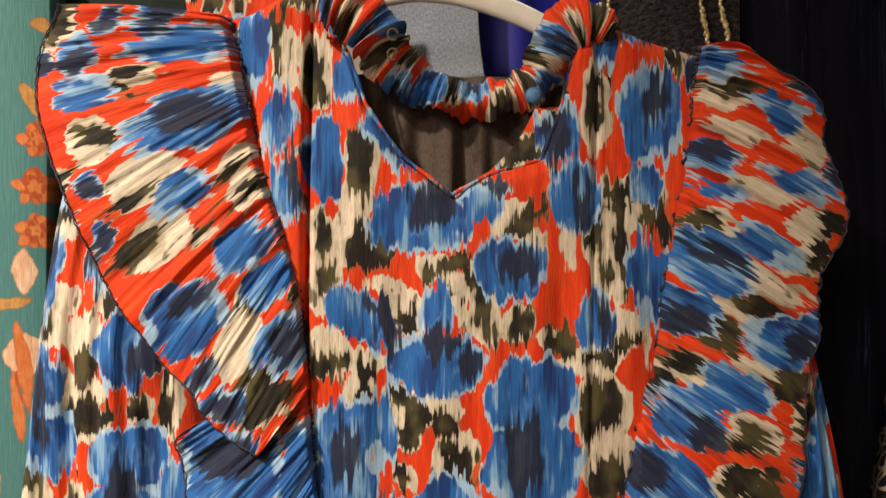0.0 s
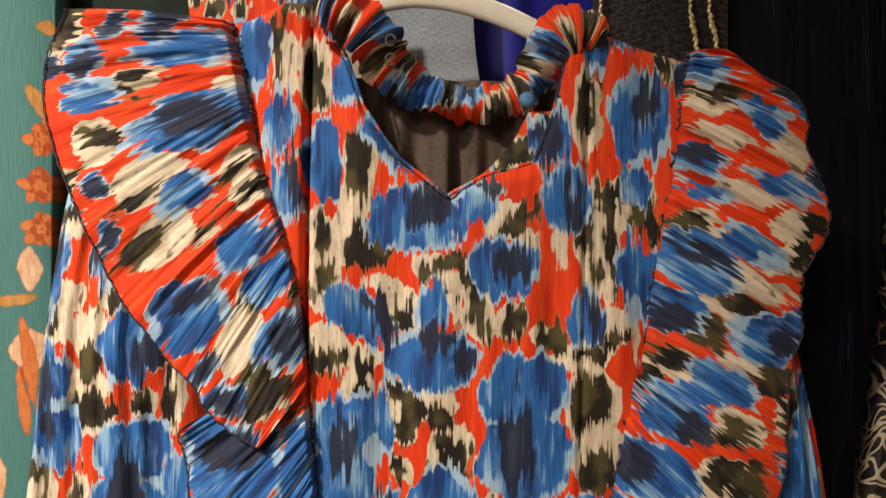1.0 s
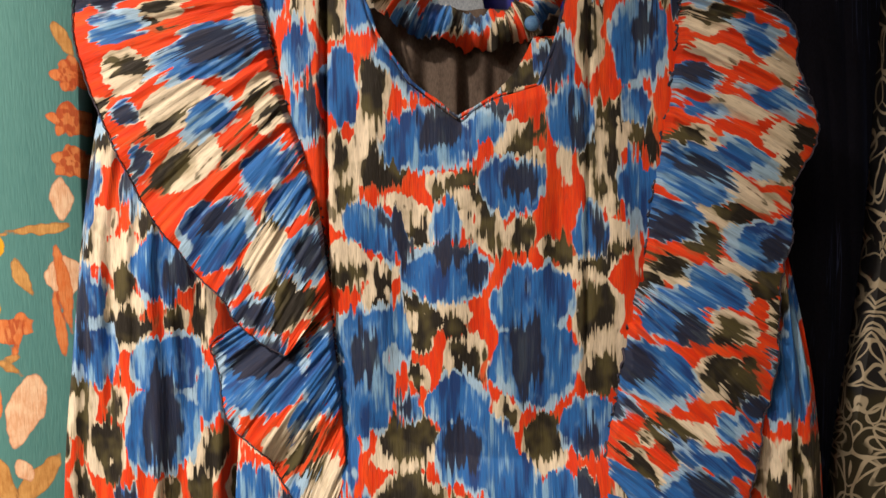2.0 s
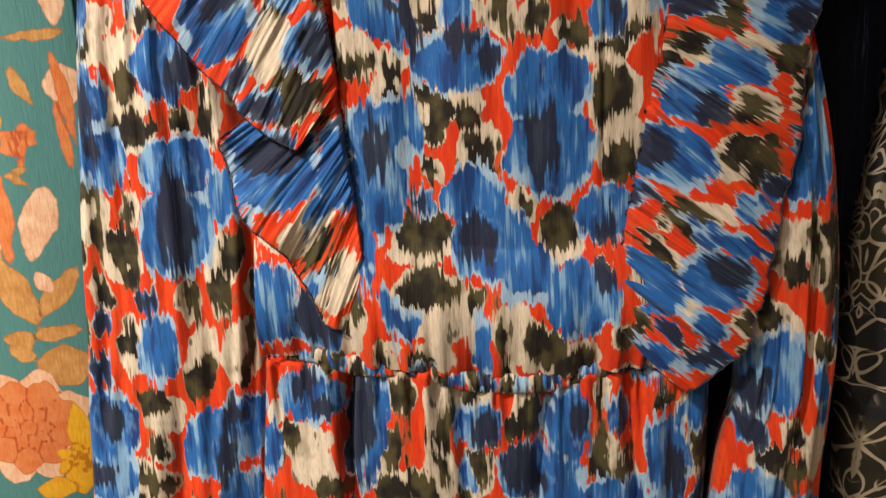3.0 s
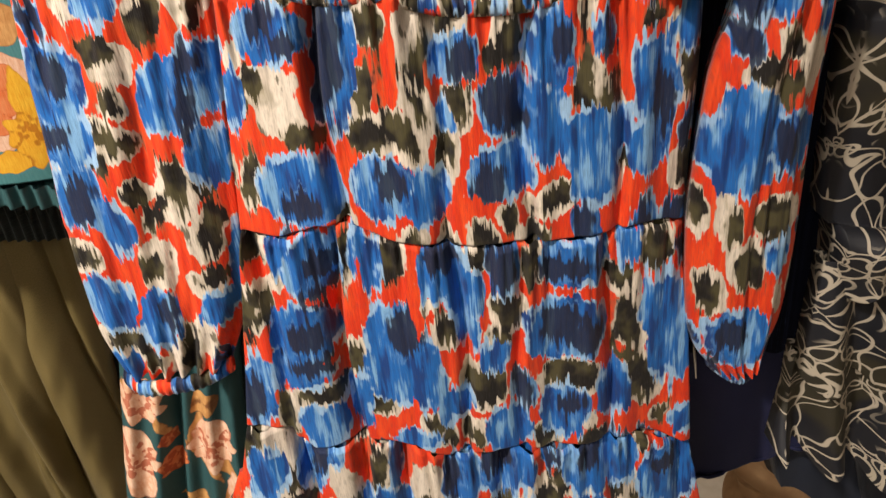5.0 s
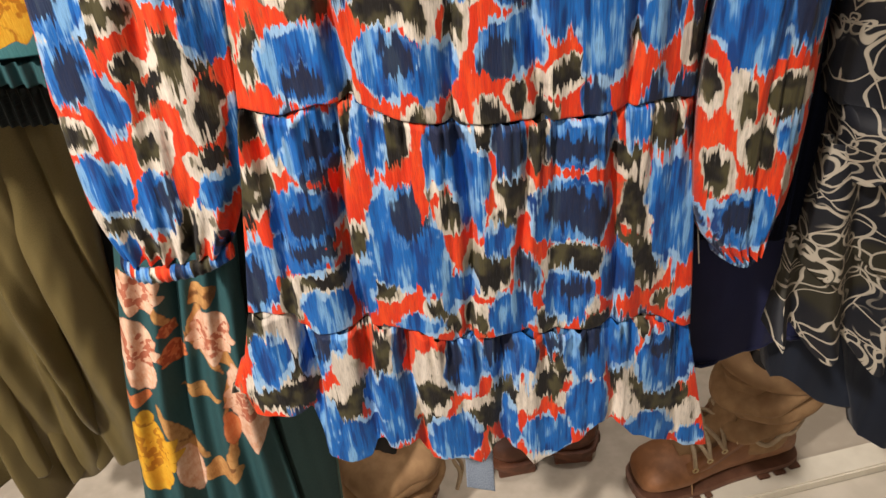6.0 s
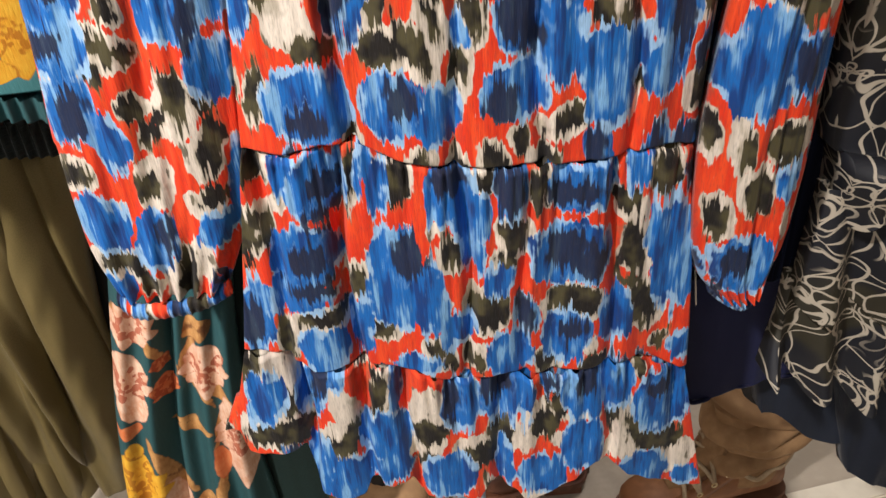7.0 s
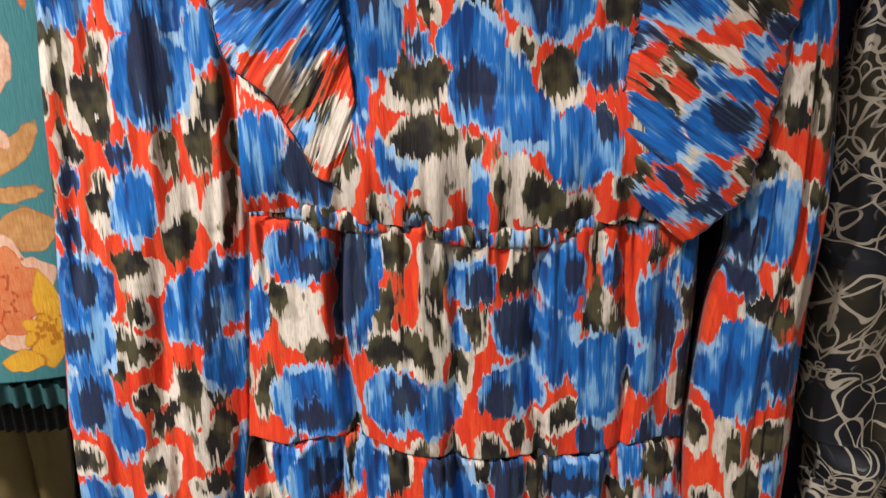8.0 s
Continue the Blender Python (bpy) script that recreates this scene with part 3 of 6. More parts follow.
    "navy": [(-0.011, 1.425, 0.014, 0.0121), (0.083, 1.425, 0.0054, 0.0114), (0.045, 1.391, 0.0098, 0.0123), (-0.042, 1.353, 0.0067, 0.0149, 33), (-0.004, 1.339, 0.0103, 0.0079), (0.011, 1.325, 0.0063, 0.0071), (0.099, 1.351, 0.0036, 0.0102), (0.047, 1.267, 0.0096, 0.0243), (-0.069, 1.268, 0.0088, 0.0179), (0.001, 1.198, 0.0122, 0.015), (0.092, 1.196, 0.0065, 0.0176), (0.087, 1.176, 0.009, 0.0152), (-0.1, 1.449, 0.0054, 0.0197), (0.132, 1.493, 0.0072, 0.0144), (0.068, 1.465, 0.0065, 0.0144), (0.028, 1.44, 0.0079, 0.0036)],
}
SLEEVE_LEFT = {
    "cream": [(-0.262, 1.417, 0.0154, 0.015), (-0.258, 1.364, 0.0143, 0.0113), (-0.272, 1.345, 0.0172, 0.0155), (-0.223, 1.368, 0.0114, 0.021, -4), (-0.243, 1.333, 0.0148, 0.0226, -4), (-0.242, 1.303, 0.0166, 0.0141), (-0.245, 1.287, 0.0229, 0.0159, -15), (-0.28, 1.229, 0.0126, 0.0266, -5), (-0.188, 1.293, 0.0083, 0.0258, -4), (-0.262, 1.196, 0.0203, 0.0217, -4), (-0.187, 1.189, 0.0144, 0.0218, -4), (-0.262, 1.126, 0.0123, 0.0233, -6), (-0.21, 1.115, 0.0109, 0.0269, -14), (-0.181, 1.118, 0.0156, 0.026, -13), (-0.243, 1.074, 0.0168, 0.0184, -15), (-0.26, 1.021, 0.0232, 0.0172, -30), (-0.293, 1.002, 0.0159, 0.0102), (-0.223, 0.972, 0.0164, 0.029), (-0.208, 0.931, 0.0142, 0.0215, -12), (-0.309, 0.922, 0.0186, 0.0165)]
        + [(-0.25, 0.91, 0.0148, 0.0252, -13), (-0.217, 0.89, 0.015, 0.0151), (-0.299, 0.842, 0.0224, 0.0218), (-0.249, 0.822, 0.0152, 0.0306, -13), (-0.229, 0.84, 0.0103, 0.0264, -12)],
    "dark": [(-0.267, 1.424, 0.0113, 0.0103), (-0.273, 1.349, 0.0107, 0.0114, -5), (-0.223, 1.359, 0.0057, 0.0146, -4), (-0.241, 1.32, 0.0132, 0.0115), (-0.241, 1.288, 0.0175, 0.0109), (-0.283, 1.246, 0.0117, 0.0102), (-0.28, 1.216, 0.0038, 0.0164, -5), (-0.192, 1.29, 0.005, 0.0159, -4), (-0.26, 1.203, 0.0135, 0.0164, -4), (-0.255, 1.181, 0.0076, 0.0096, -4), (-0.18, 1.196, 0.0085, 0.0143, -3), (-0.19, 1.166, 0.0094, 0.0141, -4), (-0.265, 1.13, 0.0073, 0.0131, -4), (-0.213, 1.1, 0.0087, 0.017, -14), (-0.178, 1.111, 0.0024, 0.0159, -12), (-0.248, 1.083, 0.0127, 0.0116), (-0.257, 1.023, 0.0183, 0.0099, -35), (-0.275, 1.004, 0.0092, 0.013, -15), (-0.22, 0.979, 0.0094, 0.0201), (-0.235, 0.966, 0.0048, 0.0185, -21)]
        + [(-0.202, 0.971, 0.0078, 0.0107, -12), (-0.203, 0.936, 0.0075, 0.0214, -12), (-0.309, 0.922, 0.0159, 0.0093), (-0.257, 0.911, 0.0098, 0.0116), (-0.21, 0.895, 0.01, 0.0091), (-0.295, 0.843, 0.0149, 0.0126), (-0.244, 0.821, 0.0076, 0.0247, -12)],
    "blue": [(-0.265, 1.446, 0.0121, 0.0176, -5), (-0.271, 1.382, 0.0114, 0.0297, -5), (-0.231, 1.401, 0.013, 0.0247, -4), (-0.214, 1.331, 0.0198, 0.0238, -4), (-0.275, 1.308, 0.0174, 0.0249, -5), (-0.27, 1.269, 0.0225, 0.0244, -5), (-0.212, 1.259, 0.0242, 0.0245), (-0.217, 1.214, 0.0253, 0.0353, -4), (-0.183, 1.235, 0.0147, 0.0205, -4), (-0.241, 1.124, 0.0174, 0.0249, -15), (-0.288, 1.057, 0.0234, 0.0365, -16), (-0.288, 1.021, 0.0207, 0.0271, -16), (-0.208, 1.044, 0.0238, 0.0298, -13), (-0.186, 1.055, 0.0196, 0.0302, -12), (-0.191, 0.995, 0.0162, 0.0272, -12), (-0.297, 0.974, 0.0188, 0.028, -16), (-0.274, 0.951, 0.0139, 0.0279, 5), (-0.19, 0.898, 0.0082, 0.0428, -11), (-0.3, 0.878, 0.0209, 0.0274, 5), (-0.262, 0.861, 0.0176, 0.0302, -13)]
        + [(-0.213, 0.866, 0.0153, 0.0189, -12), (-0.307, 0.807, 0.0133, 0.0239, -14)],
    "navy": [(-0.272, 1.387, 0.0049, 0.016, -5), (-0.236, 1.406, 0.0081, 0.0191, -4), (-0.201, 1.327, 0.0082, 0.0181, -4), (-0.277, 1.305, 0.0075, 0.0166, -5), (-0.273, 1.276, 0.0054, 0.0101, -5), (-0.216, 1.223, 0.0101, 0.0343, -4), (-0.284, 1.066, 0.0104, 0.0119, -16), (-0.3, 1.022, 0.0124, 0.0099), (-0.19, 1.068, 0.0065, 0.0093, -12), (-0.199, 1.037, 0.0054, 0.0177, -13), (-0.294, 0.968, 0.0103, 0.0175, -15), (-0.252, 0.861, 0.0046, 0.019, -13)],
}
SLEEVE_RIGHT = {
    "cream": [(0.196, 1.227, 0.0051, 0.012), (0.209, 1.189, 0.0103, 0.0285, 23), (0.23, 1.186, 0.0111, 0.0293, 15), (0.247, 1.173, 0.0056, 0.0205), (0.205, 1.129, 0.0176, 0.02), (0.223, 1.309, 0.0042, 0.0162), (0.243, 1.111, 0.0133, 0.0143), (0.242, 1.034, 0.0109, 0.0262, 3), (0.21, 1.024, 0.0168, 0.0164), (0.171, 0.92, 0.0077, 0.024, 8), (0.191, 0.915, 0.0078, 0.0261, 9), (0.208, 0.878, 0.0162, 0.0241, 9), (0.23, 0.914, 0.0175, 0.0207, 11), (0.182, 0.851, 0.0129, 0.0222, 8), (0.237, 0.839, 0.0061, 0.0184, 10)],
    "dark": [(0.23, 1.19, 0.0051, 0.0179, 13), (0.219, 1.171, 0.0068, 0.0107), (0.245, 1.194, 0.0071, 0.0138), (0.248, 1.156, 0.0072, 0.0173), (0.199, 1.138, 0.0104, 0.015), (0.224, 1.301, 0.0027, 0.0116), (0.244, 1.111, 0.0097, 0.0118), (0.209, 1.029, 0.0109, 0.0127), (0.227, 1.016, 0.0068, 0.0156), (0.173, 0.927, 0.0034, 0.0119, 8), (0.195, 0.91, 0.0035, 0.0141, 9), (0.211, 0.874, 0.0118, 0.0182, 9), (0.228, 0.911, 0.0114, 0.0189, 11), (0.18, 0.846, 0.0092, 0.0149, 7)],
    "blue": [(0.223, 1.251, 0.0215, 0.0325), (0.233, 1.29, 0.0077, 0.0311), (0.206, 1.095, 0.0219, 0.032), (0.244, 1.079, 0.0082, 0.0217, 3), (0.202, 0.988, 0.0214, 0.0312), (0.235, 0.973, 0.0181, 0.0268), (0.194, 0.969, 0.0246, 0.0356, 9), (0.23, 0.972, 0.0115, 0.0242, 11), (0.235, 0.881, 0.0108, 0.018, 11), (0.207, 0.807, 0.0264, 0.0286)],
    "navy": [(0.2, 1.08, 0.007, 0.0104), (0.228, 0.971, 0.0069, 0.0144), (0.202, 0.811, 0.0124, 0.0125)],
}
RUFFLE_LEFT = {
    "cream": [(-0.2, 1.506, 0.0173, 0.0055, 15), (-0.224, 1.464, 0.0131, 0.0118), (-0.138, 1.499, 0.0138, 0.0097), (-0.19, 1.442, 0.0228, 0.0111, 40), (-0.181, 1.404, 0.0208, 0.0111, 45), (-0.137, 1.453, 0.0145, 0.0069, 30), (-0.127, 1.435, 0.0118, 0.009, 30), (-0.131, 1.335, 0.0181, 0.0125, 50), (-0.126, 1.362, 0.0191, 0.007, 55), (-0.152, 1.406, 0.0104, 0.0035, 35)],
    "dark": [(-0.202, 1.507, 0.0117, 0.0031, 15), (-0.221, 1.468, 0.0111, 0.0041), (-0.141, 1.494, 0.009, 0.0045, 10), (-0.196, 1.43, 0.0138, 0.0031, 30), (-0.195, 1.398, 0.0139, 0.0038, 40), (-0.141, 1.447, 0.0118, 0.0031, 30), (-0.124, 1.437, 0.009, 0.0028, 30), (-0.12, 1.308, 0.0181, 0.0112, 45), (-0.123, 1.368, 0.0146, 0.0035, 55), (-0.21, 1.497, 0.0055, 0.0021), (-0.15, 1.409, 0.009, 0.0024, 35)],
    "blue": [(-0.169, 1.527, 0.0276, 0.009, 5), (-0.228, 1.496, 0.0155, 0.0097, 10), (-0.165, 1.48, 0.0346, 0.0131, 20), (-0.168, 1.433, 0.0173, 0.009, 35), (-0.165, 1.355, 0.026, 0.016, 35), (-0.129, 1.399, 0.0173, 0.009, 50), (-0.112, 1.378, 0.0191, 0.0083, 50), (-0.105, 1.34, 0.0191, 0.0111, 50)],
    "navy": [(-0.162, 1.484, 0.019, 0.0069, 15), (-0.162, 1.368, 0.0118, 0.0045, 30), (-0.102, 1.34, 0.0104, 0.0063, 50)],
}
RUFFLE_LOW = {
    "cream": [(-0.119, 1.214, 0.022, 0.0098, 45), (-0.102, 1.175, 0.021, 0.0108, 60)],
    "dark": [(-0.114, 1.198, 0.0161, 0.0037, 45), (-0.113, 1.177, 0.0137, 0.0037, 55), (-0.121, 1.287, 0.0197, 0.0095, 40)],
    "blue": [(-0.139, 1.26, 0.0298, 0.0249, 15), (-0.106, 1.228, 0.0208, 0.0053, 45), (-0.095, 1.258, 0.0119, 0.0241), (-0.121, 1.169, 0.0138, 0.005, 40)],
    "navy": [(-0.138, 1.268, 0.019, 0.0088, 10)],
}
SIDE = {
    "cream": [(-0.094, 1.141, 0.0117, 0.026)],
    "dark": [(-0.091, 1.159, 0.0058, 0.0112), (-0.11, 1.116, 0.0076, 0.007)],
    "blue": [(-0.151, 1.158, 0.0183, 0.031, -3), (-0.119, 1.144, 0.0209, 0.0238), (-0.083, 1.193, 0.0099, 0.0297)],
    "navy": [(-0.118, 1.147, 0.0167, 0.0207)],
}
RUFFLE_RIGHT = {
    "cream": [(0.171, 1.495, 0.0139, 0.0083, -20), (0.216, 1.462, 0.0118, 0.0069, -35), (0.174, 1.472, 0.0139, 0.0042, -20), (0.158, 1.414, 0.0128, 0.0088), (0.188, 1.434, 0.0187, 0.0062, -20), (0.219, 1.412, 0.0128, 0.0081, -20), (0.174, 1.409, 0.0075, 0.0037), (0.194, 1.38, 0.0228, 0.0056, -30), (0.171, 1.365, 0.0228, 0.0068, -25), (0.215, 1.394, 0.0144, 0.0082), (0.152, 1.323, 0.0169, 0.0077, -20), (0.19, 1.327, 0.0173, 0.0046, -20), (0.133, 1.318, 0.0077, 0.0092), (0.159, 1.306, 0.0116, 0.0042, -35), (0.183, 1.287, 0.0155, 0.007, -15), (0.214, 1.293, 0.0054, 0.0132), (0.176, 1.251, 0.0176, 0.0127, -30), (0.161, 1.216, 0.0157, 0.0036, -30), (0.134, 1.18, 0.0246, 0.0057, -40), (0.138, 1.154, 0.0215, 0.0066, -42)]
        + [(0.102, 1.136, 0.0136, 0.01)],
    "dark": [(0.181, 1.496, 0.0104, 0.0048, -25), (0.155, 1.414, 0.0105, 0.0074, -20), (0.23, 1.414, 0.0075, 0.0074, -20), (0.189, 1.365, 0.0145, 0.0053, -20), (0.223, 1.395, 0.0083, 0.0067), (0.165, 1.347, 0.0145, 0.0076, -25), (0.149, 1.325, 0.0146, 0.0057, -25), (0.209, 1.317, 0.0146, 0.0069, -15), (0.132, 1.312, 0.0092, 0.0062), (0.179, 1.285, 0.0093, 0.0047, -15), (0.215, 1.29, 0.0031, 0.0101), (0.176, 1.256, 0.0109, 0.0079, -30), (0.191, 1.244, 0.0102, 0.0135), (0.147, 1.209, 0.0197, 0.0081, -35), (0.125, 1.185, 0.0151, 0.0041, -40), (0.106, 1.136, 0.0104, 0.0083, -20)],
    "blue": [(0.199, 1.483, 0.0139, 0.0062, -35), (0.164, 1.514, 0.0139, 0.0048, -20), (0.157, 1.458, 0.016, 0.009, -10), (0.21, 1.439, 0.0168, 0.0062, -25), (0.163, 1.435, 0.0127, 0.004, -20), (0.159, 1.392, 0.0242, 0.0134, -25), (0.192, 1.401, 0.0166, 0.0074, -25), (0.144, 1.361, 0.0191, 0.0124, -10), (0.205, 1.343, 0.0222, 0.0122, -10), (0.22, 1.351, 0.0115, 0.0083), (0.175, 1.313, 0.0193, 0.01, -25), (0.148, 1.294, 0.0193, 0.014, -20), (0.133, 1.253, 0.0254, 0.0158, -25), (0.184, 1.216, 0.0094, 0.0072), (0.169, 1.196, 0.0237, 0.0057, -30), (0.117, 1.165, 0.0239, 0.0132, -40), (0.165, 1.167, 0.0231, 0.014, -25), (0.158, 1.137, 0.012, 0.0067, -40), (0.126, 1.114, 0.0169, 0.0063, -40), (0.087, 1.12, 0.0113, 0.0101)],
    "navy": [(0.161, 1.462, 0.0097, 0.0049), (0.166, 1.394, 0.0129, 0.0045, -25), (0.142, 1.355, 0.0107, 0.0064), (0.213, 1.34, 0.0077, 0.0065), (0.158, 1.284, 0.0101, 0.0078), (0.121, 1.258, 0.0117, 0.0071, -25), (0.171, 1.172, 0.0119, 0.0057, -25)],
}
TIER_ONE = {
    "cream": [(-0.158, 1.066, 0.0079, 0.0124, -11), (-0.14, 1.044, 0.0232, 0.0154), (-0.13, 1.023, 0.0179, 0.0185), (-0.163, 0.973, 0.0101, 0.0236, -11), (-0.06, 1.085, 0.011, 0.0181, -7), (-0.073, 1.036, 0.0122, 0.0216, -8), (-0.067, 1.007, 0.0182, 0.0199), (-0.045, 1.001, 0.0142, 0.0264, 16), (-0.033, 1.025, 0.0115, 0.0273, 14), (-0.031, 1.074, 0.0151, 0.0237, -6), (-0.006, 1.078, 0.0135, 0.0163, -5), (-0.005, 1.019, 0.0124, 0.0177, -5), (-0.016, 0.985, 0.0102, 0.0233, -5), (0.032, 1.066, 0.0136, 0.0186, -3), (0.032, 0.986, 0.0077, 0.0047), (0.072, 0.992, 0.0144, 0.0111), (0.092, 1.018, 0.01, 0.0267), (0.103, 1.008, 0.0118, 0.0244), (0.09, 1.078, 0.006, 0.0163), (0.141, 1.048, 0.0115, 0.0043)]
        + [(0.152, 1.058, 0.0074, 0.0168), (0.167, 1.023, 0.0143, 0.0221), (0.166, 0.953, 0.015, 0.022), (0.111, 0.955, 0.0083, 0.0195), (0.064, 0.941, 0.0246, 0.0149, 30)],
    "dark": [(-0.147, 1.047, 0.008, 0.0102, 9), (-0.119, 1.006, 0.014, 0.0108), (-0.154, 1.031, 0.0032, 0.0104, -11), (-0.162, 0.978, 0.0071, 0.0188, -11), (-0.059, 1.081, 0.0079, 0.0138, -7), (-0.068, 1.04, 0.0097, 0.0181, -7), (-0.071, 1.004, 0.0137, 0.0154, -7), (-0.048, 1.003, 0.0071, 0.0181, 19), (-0.036, 1.03, 0.0045, 0.0157, 16), (-0.028, 1.058, 0.006, 0.0184, -6), (-0.009, 1.08, 0.0067, 0.0097, -5), (-0.004, 1.026, 0.0082, 0.0105, -5), (-0.018, 0.989, 0.0072, 0.0185, -5), (0.036, 1.059, 0.0105, 0.0159, -3), (0.025, 1.051, 0.0081, 0.0093, -4), (0.076, 0.987, 0.0077, 0.0084), (0.087, 1.014, 0.0071, 0.0152), (0.088, 1.048, 0.0033, 0.0204), (0.104, 1.008, 0.0072, 0.0217), (0.135, 1.073, 0.0073, 0.0098)]
        + [(0.167, 1.031, 0.0092, 0.0192), (0.17, 0.953, 0.0097, 0.0205), (0.116, 0.968, 0.0074, 0.0115), (0.065, 0.943, 0.0176, 0.0089, 35)],
    "blue": [(-0.129, 1.081, 0.0234, 0.0235), (-0.163, 1.038, 0.0096, 0.0237, -11), (-0.126, 0.964, 0.0331, 0.0316), (-0.088, 1.06, 0.0159, 0.0523, -8), (-0.073, 1.058, 0.0036, 0.0126, -8), (-0.064, 0.96, 0.0249, 0.0279), (-0.034, 0.951, 0.0173, 0.0244, -6), (-0.004, 1.054, 0.0177, 0.0177), (-0.014, 1.011, 0.0058, 0.0112, -5), (0.031, 1.016, 0.0208, 0.0259, -3), (0.024, 0.965, 0.0259, 0.024), (0.064, 1.056, 0.0178, 0.0286), (0.058, 1.004, 0.016, 0.0309), (0.09, 0.981, 0.0197, 0.0281), (0.102, 1.06, 0.0097, 0.0167), (0.11, 0.988, 0.012, 0.0186), (0.138, 1.022, 0.0184, 0.0372), (0.136, 0.977, 0.0173, 0.0274), (0.165, 1.066, 0.0138, 0.0241), (0.094, 0.95, 0.0193, 0.0196)],
    "navy": [(-0.132, 1.093, 0.0085, 0.0111, -10), (-0.119, 1.071, 0.0079, 0.0082), (-0.127, 0.949, 0.012, 0.0108), (-0.093, 1.06, 0.0103, 0.0439, -9), (-0.059, 0.965, 0.0094, 0.0134, -7), (0.001, 1.049, 0.0105, 0.0119, -5), (0.027, 1.021, 0.0124, 0.0204, -3), (0.037, 1.005, 0.0076, 0.0118), (0.014, 0.956, 0.0113, 0.0175, -4), (0.072, 1.059, 0.0065, 0.0113), (0.105, 1.043, 0.007, 0.0163), (0.144, 1.011, 0.0072, 0.0171)],
}
TIER_TWO = {
    "cream": [(-0.175, 0.923, 0.0139, 0.0184, -12), (-0.185, 0.863, 0.019, 0.0257, -12), (-0.16, 0.892, 0.008, 0.0146, -11), (-0.104, 0.896, 0.0072, 0.0243, -8), (-0.108, 0.807, 0.0115, 0.0228, -7), (-0.07, 0.906, 0.0144, 0.0238, -6), (-0.027, 0.829, 0.0147, 0.0193, -4), (-0.039, 0.856, 0.008, 0.0094), (0.001, 0.897, 0.0161, 0.0156), (0.022, 0.845, 0.0169, 0.0242), (0.012, 0.811, 0.0094, 0.0285), (0.045, 0.888, 0.0115, 0.0198), (0.072, 0.768, 0.0267, 0.0234), (0.144, 0.891, 0.0162, 0.0248, 6), (0.12, 0.859, 0.0129, 0.0147), (0.127, 0.819, 0.0163, 0.0305, 4), (0.138, 0.759, 0.0222, 0.0301, 5), (0.089, 0.722, 0.0093, 0.0119), (-0.174, 0.753, 0.0114, 0.0225, -10), (-0.143, 0.766, 0.0227, 0.0232)]
        + [(-0.09, 0.76, 0.0164, 0.0186), (-0.043, 0.727, 0.014, 0.0249, 21), (-0.001, 0.772, 0.0214, 0.0293), (0.053, 0.706, 0.0145, 0.0231), (-0.013, 0.716, 0.0112, 0.0187)],
    "dark": [(-0.178, 0.919, 0.0102, 0.013, -12), (-0.191, 0.859, 0.0095, 0.0249, -12), (-0.174, 0.857, 0.0052, 0.0156, -11), (-0.16, 0.907, 0.0042, 0.0095, -11), (-0.104, 0.905, 0.0046, 0.0229, -8), (-0.109, 0.805, 0.0078, 0.0172, -7), (-0.071, 0.899, 0.0102, 0.0213, -6), (-0.027, 0.833, 0.0105, 0.0142, -4), (0.001, 0.895, 0.013, 0.0127), (0.022, 0.847, 0.0119, 0.0182), (0.014, 0.812, 0.0066, 0.0227), (0.044, 0.892, 0.0079, 0.0167), (0.072, 0.772, 0.0207, 0.0171), (0.145, 0.886, 0.0122, 0.022, 6), (0.117, 0.869, 0.0091, 0.0124, 4), (0.122, 0.82, 0.0096, 0.0248, 4), (0.137, 0.759, 0.0136, 0.0238, 5), (0.12, 0.787, 0.0098, 0.0084), (-0.176, 0.753, 0.0071, 0.0249), (-0.142, 0.774, 0.0179, 0.0109)]
        + [(-0.091, 0.757, 0.0111, 0.0124), (-0.041, 0.724, 0.0065, 0.0231, 24), (0.003, 0.771, 0.0175, 0.0195), (0.051, 0.707, 0.0098, 0.019), (-0.013, 0.712, 0.0071, 0.0148), (0.094, 0.7, 0.0115, 0.0124)],
    "blue": [(-0.155, 0.916, 0.0078, 0.0186, -11), (-0.129, 0.898, 0.0245, 0.0309, -9), (-0.146, 0.837, 0.0285, 0.0313), (-0.157, 0.798, 0.0266, 0.0196), (-0.093, 0.923, 0.0054, 0.0267, -7), (-0.082, 0.897, 0.0094, 0.0213, -7), (-0.074, 0.823, 0.0219, 0.0411, -6), (-0.075, 0.789, 0.0273, 0.0319), (-0.05, 0.791, 0.017, 0.0412, 7), (-0.028, 0.886, 0.0209, 0.0288, -4), (-0.012, 0.863, 0.017, 0.0301), (-0.012, 0.835, 0.0101, 0.0273), (0.022, 0.886, 0.015, 0.0289), (0.009, 0.801, 0.0133, 0.0174), (0.078, 0.884, 0.0286, 0.0241), (0.07, 0.821, 0.0368, 0.0326), (0.122, 0.894, 0.0107, 0.0197, 4), (0.157, 0.806, 0.0214, 0.061, 6), (0.144, 0.816, 0.0096, 0.0455, 5), (0.068, 0.732, 0.0224, 0.0287)]
        + [(-0.199, 0.774, 0.0177, 0.0409, -12), (-0.171, 0.796, 0.0129, 0.0232, -10), (-0.143, 0.736, 0.0214, 0.027), (-0.11, 0.757, 0.0106, 0.0361, -7), (-0.065, 0.716, 0.0221, 0.0133), (-0.027, 0.748, 0.0168, 0.0215), (0.017, 0.718, 0.0224, 0.028), (0.11, 0.752, 0.0167, 0.0304, 3), (0.176, 0.702, 0.0128, 0.0193, 6)],
